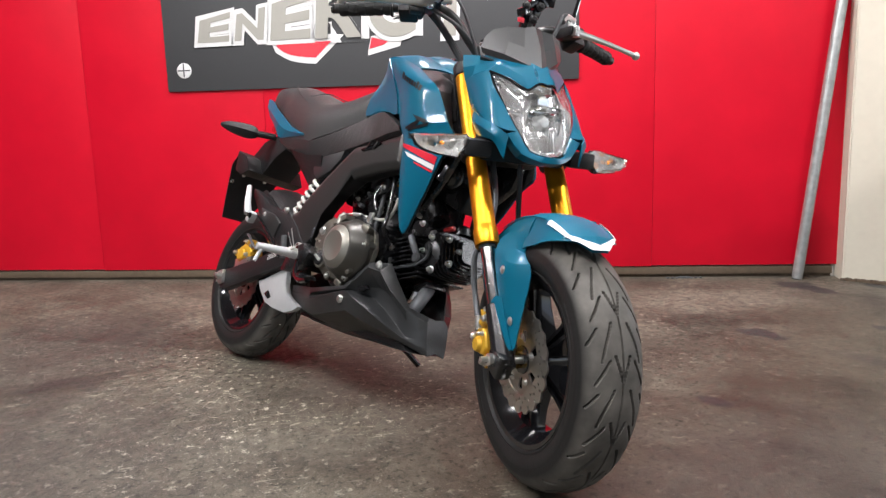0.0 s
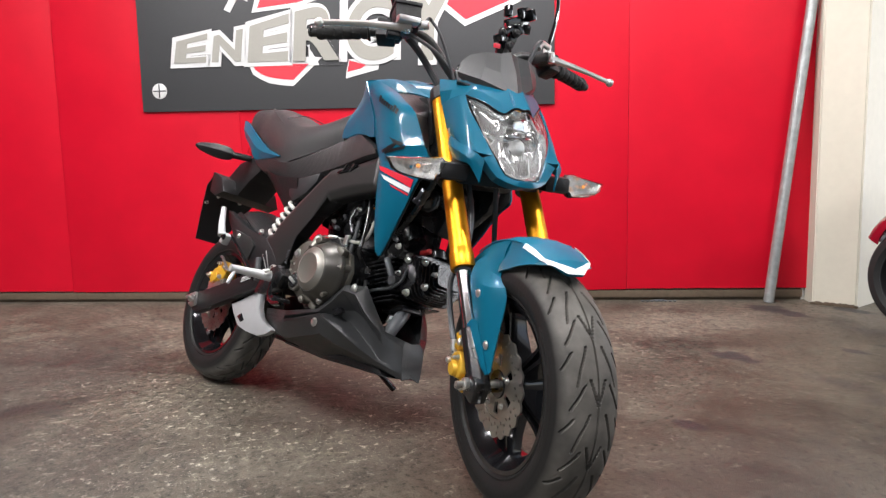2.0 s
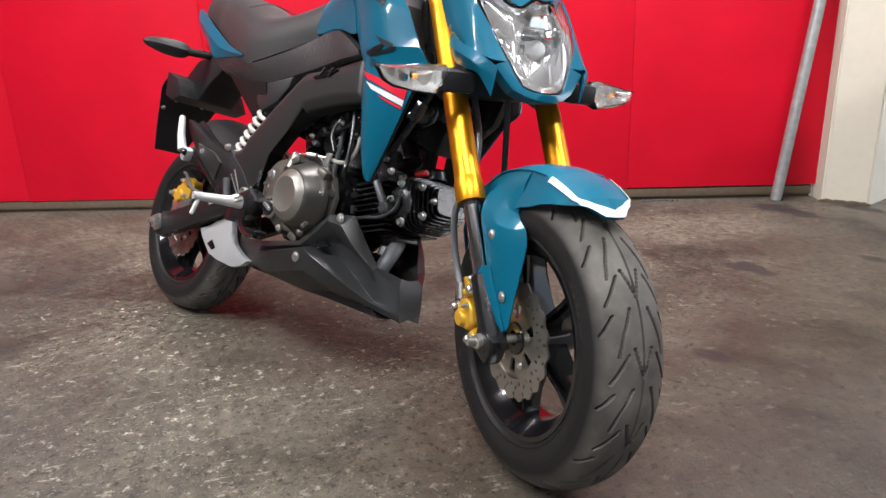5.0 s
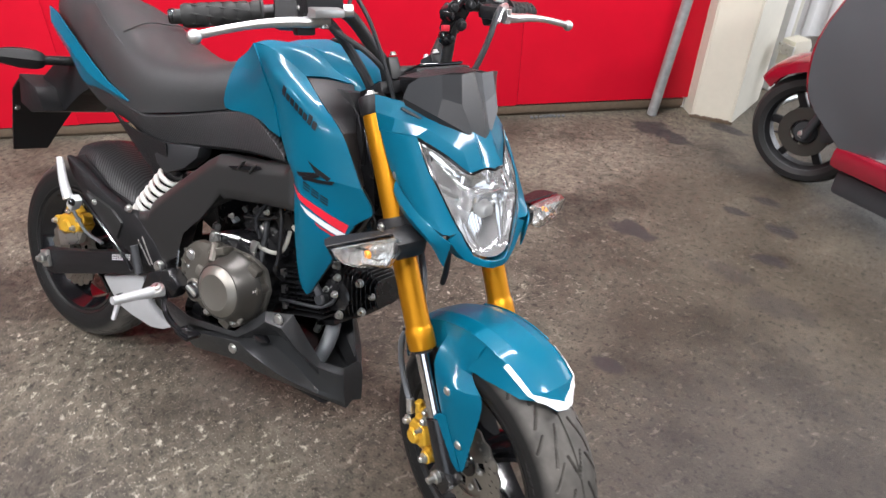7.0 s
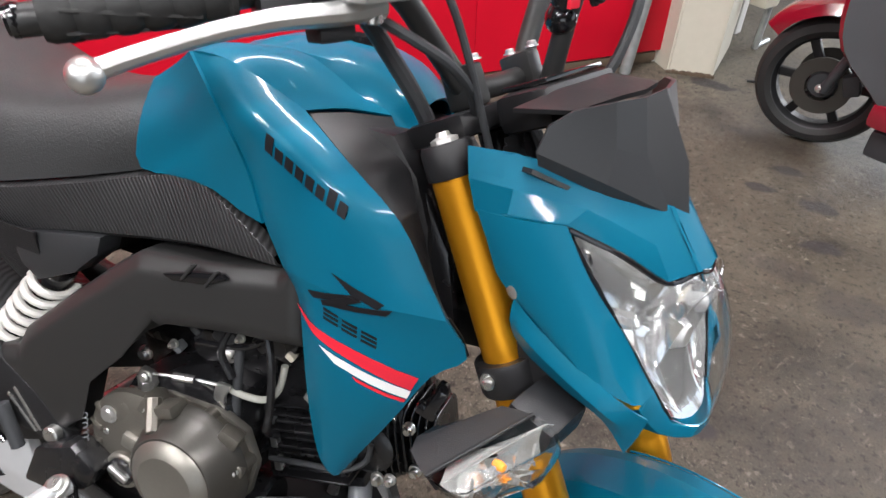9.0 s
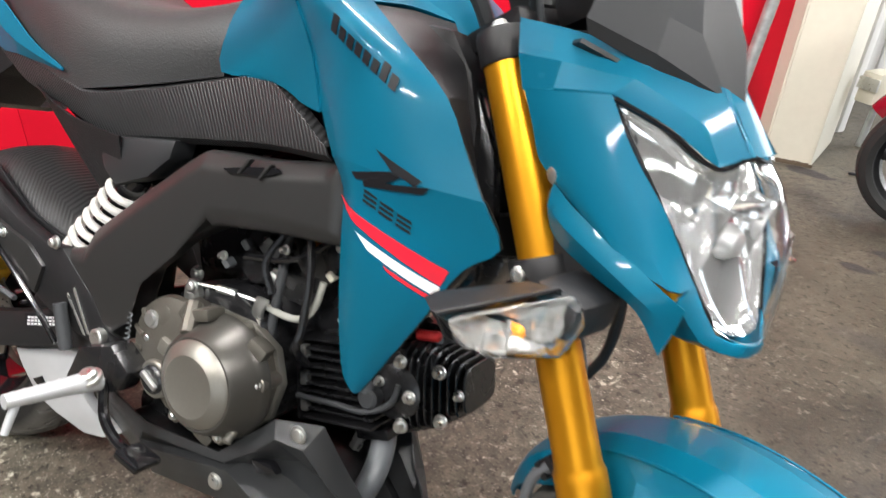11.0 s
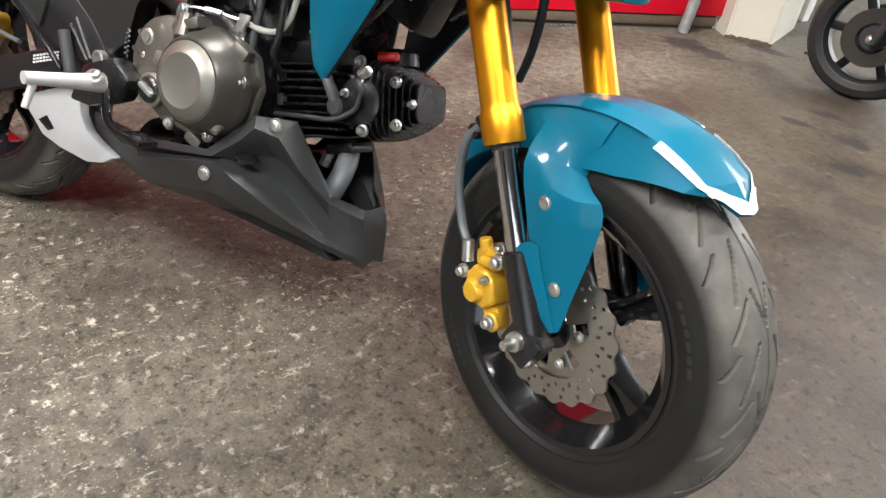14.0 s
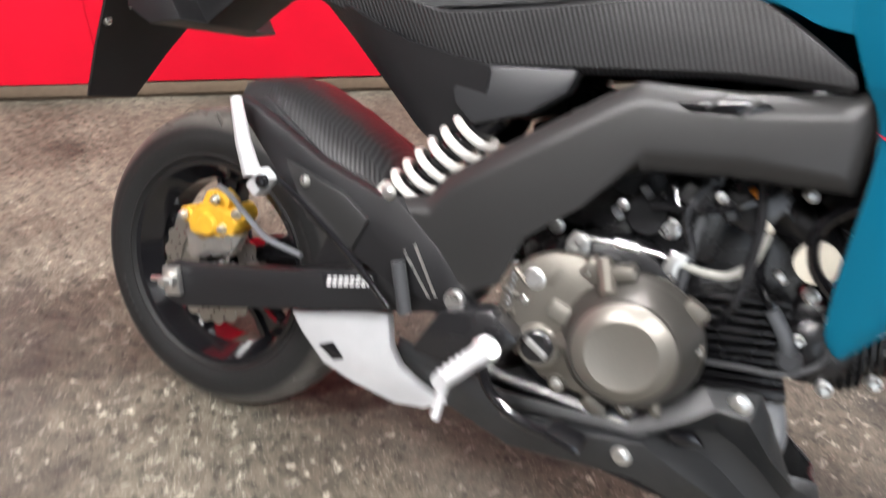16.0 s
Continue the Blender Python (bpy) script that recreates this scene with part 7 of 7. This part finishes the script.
def fin_plate(dx, wide, tall, thick):
    """A cooling fin across the cylinder's axis, with rounded corners and edges."""
    b = bmesh.new()
    rings = []
    for shift, grow in ((-thick / 2, -0.0012), (-thick / 4, 0.0), (thick / 4, 0.0), (thick / 2, -0.0012)):
        ring = []
        for k in range(28):
            a = math.tau * k / 28
            c, q = math.cos(a), math.sin(a)
            y = math.copysign(abs(c) ** 0.45, c) * (wide / 2 + grow)
            z = math.copysign(abs(q) ** 0.45, q) * (tall / 2 + grow)
            ring.append(b.verts.new(cyl(dx + shift, y, z + 0.002)))
        rings.append(ring)
    for p, q in zip(rings, rings[1:]):
        for k in range(28):
            b.faces.new((p[k], p[(k + 1) % 28], q[(k + 1) % 28], q[k]))
    b.faces.new(rings[0][::-1])
    b.faces.new(rings[-1])
    return b


barrel = main("cylinder", block((0.12, 0.10, 0.085), cyl(0.06, 0, 0), cyl_turn, bev=0.012), ENGINE_BLACK, label="black finned engine cylinder")
for k in range(10):
    main("cooling_fin", block((0.108, 0.166 - 0.006 * (k % 2), 0.0042), cyl(0.056, 0, -0.052 + 0.0116 * k), cyl_turn, bev=0.0019, seg=3), ENGINE_BLACK, barrel)
main("cylinder_flange", block((0.014, 0.155, 0.12), cyl(-0.004, 0, 0), cyl_turn, bev=0.004), ENGINE_BLACK, barrel)
head = main("cylinder_head", block((0.075, 0.11, 0.100), cyl(0.152, 0, 0.002), cyl_turn, bev=0.014), ENGINE_BLACK, label="black finned cylinder head")
for k in range(9):
    main("head_fin", fin_plate(0.152 + 0.0086 * k, 0.152 - 0.0040 * k - 0.0004 * k * k, 0.120 - 0.0036 * k - 0.0005 * k * k, 0.0036), ENGINE_BLACK, head)
main("valve_cap", lathe([(0.030, 0), (0.029, 0.018), (0.024, 0.024), (0, 0.024)], cyl(0.165, 0, 0.055), tuple(CZ), 24), ENGINE_BLACK, head)
main("cam_cover", lathe([(0.036, 0), (0.035, 0.012), (0.028, 0.016), (0, 0.016)], cyl(0.140, -0.060, 0.0), RIGHT, 30), ENGINE_BLACK, head)
for dx, y, dz, r in ((0.150, -0.074, 0.040, 0.007), (0.150, -0.074, -0.040, 0.008), (0.196, -0.061, 0.030, 0.0075), (0.198, -0.061, -0.030, 0.0075), (0.215, -0.046, 0.0, 0.006), (0.120, -0.074, 0.012, 0.006), (0.13, -0.05, 0.058, 0.008)):
    main("head_bolt", bolt(cyl(dx, y, dz), RIGHT if abs(dz) < 0.06 else (0, -0.6, 0.8 if dz > 0 else -0.8), r, 0.012), BOLT, head)
for z in (-0.035, 0.0, 0.035):
    main("stud_nut", block((0.010, 0.012, 0.018), cyl(0.006, -0.078, z), cyl_turn, bev=0.002), BOLT, barrel)
main("plug_cap", tube(curve([cyl(0.112, -0.085, -0.005), cyl(0.105, -0.092, 0.02), cyl(0.090, -0.090, 0.048)], 5), 0.0085, 12), PIPE, label="grey spark plug cap")
main("plug_seat", lathe([(0.014, 0), (0.014, 0.016), (0.010, 0.02), (0, 0.02)], cyl(0.112, -0.075, -0.008), RIGHT, 16), HOSE)
main("plug_lead", tube(curve([cyl(0.090, -0.090, 0.048), cyl(0.075, -0.08, 0.08), cyl(0.08, -0.05, 0.13)], 5), 0.005, 8), GLOSS)
main("oil_pipe", tube(curve([cyl(0.0, -0.088, -0.022), cyl(0.06, -0.088, -0.024), cyl(0.105, -0.088, -0.026), cyl(0.140, -0.084, -0.012), cyl(0.150, -0.080, 0.012)], 5), 0.004, 8), HOSE)
main("exhaust_header", tube(curve([(0.786, 0.030, 0.338), (0.802, 0.005, 0.318), (0.808, -0.020, 0.288), (0.792, -0.030, 0.252), (0.74, -0.032, 0.228), (0.62, -0.035, 0.215)], 6), 0.0165, 16), PIPE, label="dull grey exhaust header pipe")
main("header_flange", block((0.016, 0.065, 0.05), (0.786, 0.030, 0.336), (0, 70, 0), bev=0.004), ENGINE_BLACK)
for p in ((0.763, 0.012, 0.322), (0.806, 0.012, 0.328)):
    main("header_nut", rod(p, (p[0] - 0.004, p[1] - 0.004, p[2] - 0.022), 0.009, 6), BOLT)
# throttle body, hoses and brackets in the dark space under the frame
main("intake_duct", tube(curve([(0.80, 0.0, 0.50), (0.76, 0.0, 0.545), (0.69, 0.0, 0.565), (0.60, 0, 0.56)], 5), 0.028, 16), ENGINE_BLACK)
main("throttle_body", block((0.06, 0.085, 0.06), (0.70, -0.02, 0.560), (0, 20, 0), bev=0.008), ENGINE_BLACK, label="black throttle body")
main("throttle_wheel", lathe([(0.022, 0), (0.022, 0.010), (0.008, 0.012), (0, 0.012)], (0.775, -0.066, 0.520), RIGHT, 24), CREAM)
main("sensor_plug", block((0.028, 0.03, 0.022), (0.640, -0.072, 0.552), (0, 30, 10), bev=0.004), PLASTIC)
main("air_box", block((0.22, 0.12, 0.17), (0.575, 0.03, 0.555), bev=0.02), ENGINE_BLACK, label="black air box")
main("battery_box", block((0.15, 0.08, 0.16), (0.505, 0.040, 0.500), (0, -20, 0), bev=0.012), ENGINE_BLACK, label="black battery box inside the frame")
main("intake_box", block((0.17, 0.10, 0.16), (0.70, 0.055, 0.505), bev=0.02), ENGINE_BLACK)
main("front_duct", block((0.12, 0.07, 0.12), (0.835, 0.030, 0.600), (0, 20, 0), bev=0.015), ENGINE_BLACK, label="black plastic front duct")
main("starter_motor", rod((0.60, -0.06, 0.515), (0.60, 0.06, 0.515), 0.024, 20), ENGINE_BLACK)
for p, r in (((0.627, -0.050, 0.507), 0.0105), ((0.504, -0.060, 0.475), 0.009), ((0.668, -0.088, 0.560), 0.005), ((0.575, -0.090, 0.525), 0.005), ((0.745, -0.085, 0.585), 0.006), ((0.885, -0.122, 0.470), 0.006)):
    main("frame_bolt", bolt(p, RIGHT, r, 0.010), BOLT)
main("cooling_stay", rod((0.655, -0.070, 0.585), (0.658, -0.080, 0.430), 0.0060, 12), HOSE, label="black upright stay beside the cylinder")
main("sensor_tube", rod((0.618, -0.062, 0.560), (0.632, -0.070, 0.530), 0.0095, 14), GLOSS)
main("vent_hose", tube(curve([(0.700, -0.088, 0.585), (0.712, -0.092, 0.54), (0.715, -0.094, 0.48), (0.712, -0.094, 0.45), (0.706, -0.06, 0.42)], 6), 0.005, 8), ENGINE_BLACK)
main("vent_hose", tube(curve([(0.655, -0.080, 0.575), (0.640, -0.088, 0.535), (0.655, -0.085, 0.50)], 6), 0.005, 8), ENGINE_BLACK)
main("wire_loom", tube(curve([(0.80, -0.075, 0.60), (0.765, -0.082, 0.560), (0.770, -0.082, 0.52), (0.80, -0.08, 0.49)], 6), 0.006, 8), GLOSS)
main("wire_loom", tube(curve([(0.73, -0.07, 0.595), (0.70, -0.085, 0.565), (0.665, -0.085, 0.545), (0.60, -0.08, 0.53)], 6), 0.004, 8), GLOSS)
main("rubber_plug", rod(cyl(0.150, -0.036, 0.066), cyl(0.184, -0.036, 0.066), 0.007, 14, bev=0.003), make("red_rubber_plug", (0.4, 0.02, 0.02), 0.45), label="small red rubber plug")
for p, size, mat in (((0.593, -0.070, 0.543), 0.014, HOSE), ((0.645, -0.060, 0.556), 0.020, HOSE), ((0.680, -0.060, 0.545), 0.022, ENGINE_BLACK), ((0.570, -0.075, 0.512), 0.013, PIPE), ((0.749, -0.060, 0.493), 0.013, BOLT), ((0.720, -0.060, 0.540), 0.012, CREAM), ((0.780, -0.050, 0.502), 0.014, BOLT), ((0.731, -0.050, 0.562), 0.016, GLOSS), ((0.697, -0.066, 0.572), 0.011, AMBER)):
    main("wire_plug", block((size, 0.018, size * 0.7), p, (0, 30 + 900 * size, 12), bev=0.003), mat, label="small wiring plug" if mat is CREAM else "")
for p, size in (((0.572, -0.118, 0.452), (0.032, 0.030, 0.026)), ((0.536, -0.120, 0.432), (0.026, 0.026, 0.030)), ((0.653, -0.130, 0.340), (0.014, 0.034, 0.016)), ((0.611, -0.108, 0.300), (0.030, 0.030, 0.018)), ((0.679, -0.118, 0.444), (0.028, 0.022, 0.020)), ((0.508, -0.116, 0.395), (0.020, 0.024, 0.034))):
    main("cover_boss", block(size, p, (0, 25, 8), bev=0.006), BRONZE, cover)
horn = main("horn", lathe([(0, 0.016), (0.012, 0.018), (0.024, 0.012), (0.029, 0.004), (0.029, -0.006), (0.016, -0.016), (0, -0.016)], (0.872, -0.060, 0.600), (0.35, -0.90, -0.1), 36), ENGINE_BLACK, label="round black horn")
main("horn_rim", lathe([(0.028, 0.003), (0.0315, 0.002), (0.0315, -0.004), (0.028, -0.005)], (0.872, -0.060, 0.600), (0.35, -0.90, -0.1), 36, closed=True), ENGINE_BLACK, horn)
main("regulator", block((0.05, 0.06, 0.04), (0.895, -0.02, 0.61), (0, 20, 0), bev=0.006), ENGINE_BLACK)
main("shroud_clip", block((0.012, 0.024, 0.034), (0.922, -0.122, 0.585), (0, 24, 10), bev=0.003), GLOSS, tank)
main("shroud_clip", block((0.022, 0.014, 0.012), (0.915, -0.126, 0.572), (0, 24, 10), bev=0.003), GLOSS, tank)

# ----- belly cowl -----
belly = [
    [(0.345, -0.080, 0.268), (0.510, -0.122, 0.275), (0.650, -0.128, 0.298), (0.690, -0.118, 0.340), (0.714, -0.112, 0.366), (0.771, -0.092, 0.374), (0.800, -0.078, 0.330), (0.831, -0.058, 0.281), (0.856, -0.036, 0.273), (0.868, -0.024, 0.268)],
    [(0.345, -0.080, 0.255), (0.510, -0.125, 0.262), (0.664, -0.133, 0.291), (0.706, -0.130, 0.326), (0.730, -0.128, 0.352), (0.764, -0.117, 0.348), (0.799, -0.104, 0.311), (0.836, -0.077, 0.276), (0.860, -0.050, 0.262), (0.874, -0.032, 0.256)],
    [(0.345, -0.079, 0.250), (0.510, -0.126, 0.256), (0.672, -0.122, 0.291), (0.712, -0.098, 0.306), (0.742, -0.086, 0.312), (0.770, -0.079, 0.300), (0.800, -0.072, 0.280), (0.836, -0.062, 0.250), (0.864, -0.048, 0.236), (0.880, -0.033, 0.236)],
    [(0.345, -0.078, 0.246), (0.510, -0.127, 0.251), (0.676, -0.114, 0.292), (0.706, -0.093, 0.288), (0.735, -0.084, 0.279), (0.762, -0.077, 0.265), (0.792, -0.070, 0.244), (0.836, -0.060, 0.215), (0.866, -0.045, 0.212), (0.884, -0.032, 0.212)],
    [(0.345, -0.077, 0.240), (0.515, -0.128, 0.244), (0.676, -0.138, 0.288), (0.712, -0.137, 0.274), (0.744, -0.131, 0.262), (0.772, -0.116, 0.246), (0.798, -0.098, 0.231), (0.837, -0.067, 0.210), (0.866, -0.044, 0.200), (0.887, -0.030, 0.198)],
    [(0.350, -0.070, 0.212), (0.530, -0.116, 0.206), (0.680, -0.128, 0.240), (0.718, -0.120, 0.230), (0.748, -0.106, 0.222), (0.775, -0.091, 0.215), (0.802, -0.076, 0.207), (0.838, -0.056, 0.197), (0.866, -0.038, 0.188), (0.890, -0.027, 0.182)],
    [(0.360, 0.0, 0.180), (0.535, 0.0, 0.171), (0.690, 0.0, 0.174), (0.724, 0.0, 0.174), (0.752, 0.0, 0.174), (0.778, 0.0, 0.174), (0.806, 0.0, 0.175), (0.840, 0.0, 0.178), (0.866, 0.0, 0.184), (0.884, 0.0, 0.194)],
]
bel = both(main, "belly_cowl", sheet(belly, 0.003, 0, 0, bev=0.0022), BELLY, label="grained black plastic belly cowl", sharp=18)
nose_lip = [[(r[-1][0], r[-1][1], r[-1][2]), (r[-1][0] - 0.003, 0, r[-1][2] + (0.008 if k == 5 else -0.004)), (r[-1][0], -r[-1][1], r[-1][2])] for k, r in enumerate(belly[:6])]
main("cowl_nose", sheet(nose_lip, 0.003), BELLY, bel[0])
main("cowl_slot", slab([(0.692, 0.304), (0.722, 0.312), (0.735, 0.302), (0.705, 0.291)], -0.119, -0.106, 0.003), GLOSS, bel[0])
for p in ((0.752, -0.113, 0.362), (0.658, -0.134, 0.264)):
    main("cowl_bolt", bolt(p, RIGHT, 0.0095, 0.006), BOLT, bel[0])
main("cowl_floor", slab([(0.36, 0.19), (0.85, 0.18), (0.80, 0.215), (0.40, 0.22)], -0.05, 0.05, 0.006), PLASTIC)
main("muffler", rod((0.38, 0.02, 0.225), (0.66, 0.02, 0.225), 0.045, 24), ENGINE_BLACK)
main("side_stand", tube(curve([(0.46, 0.11, 0.25), (0.50, 0.22, 0.17), (0.53, 0.29, 0.115)], 5), 0.009, 12), GLOSS, label="black steel side stand, folded out")
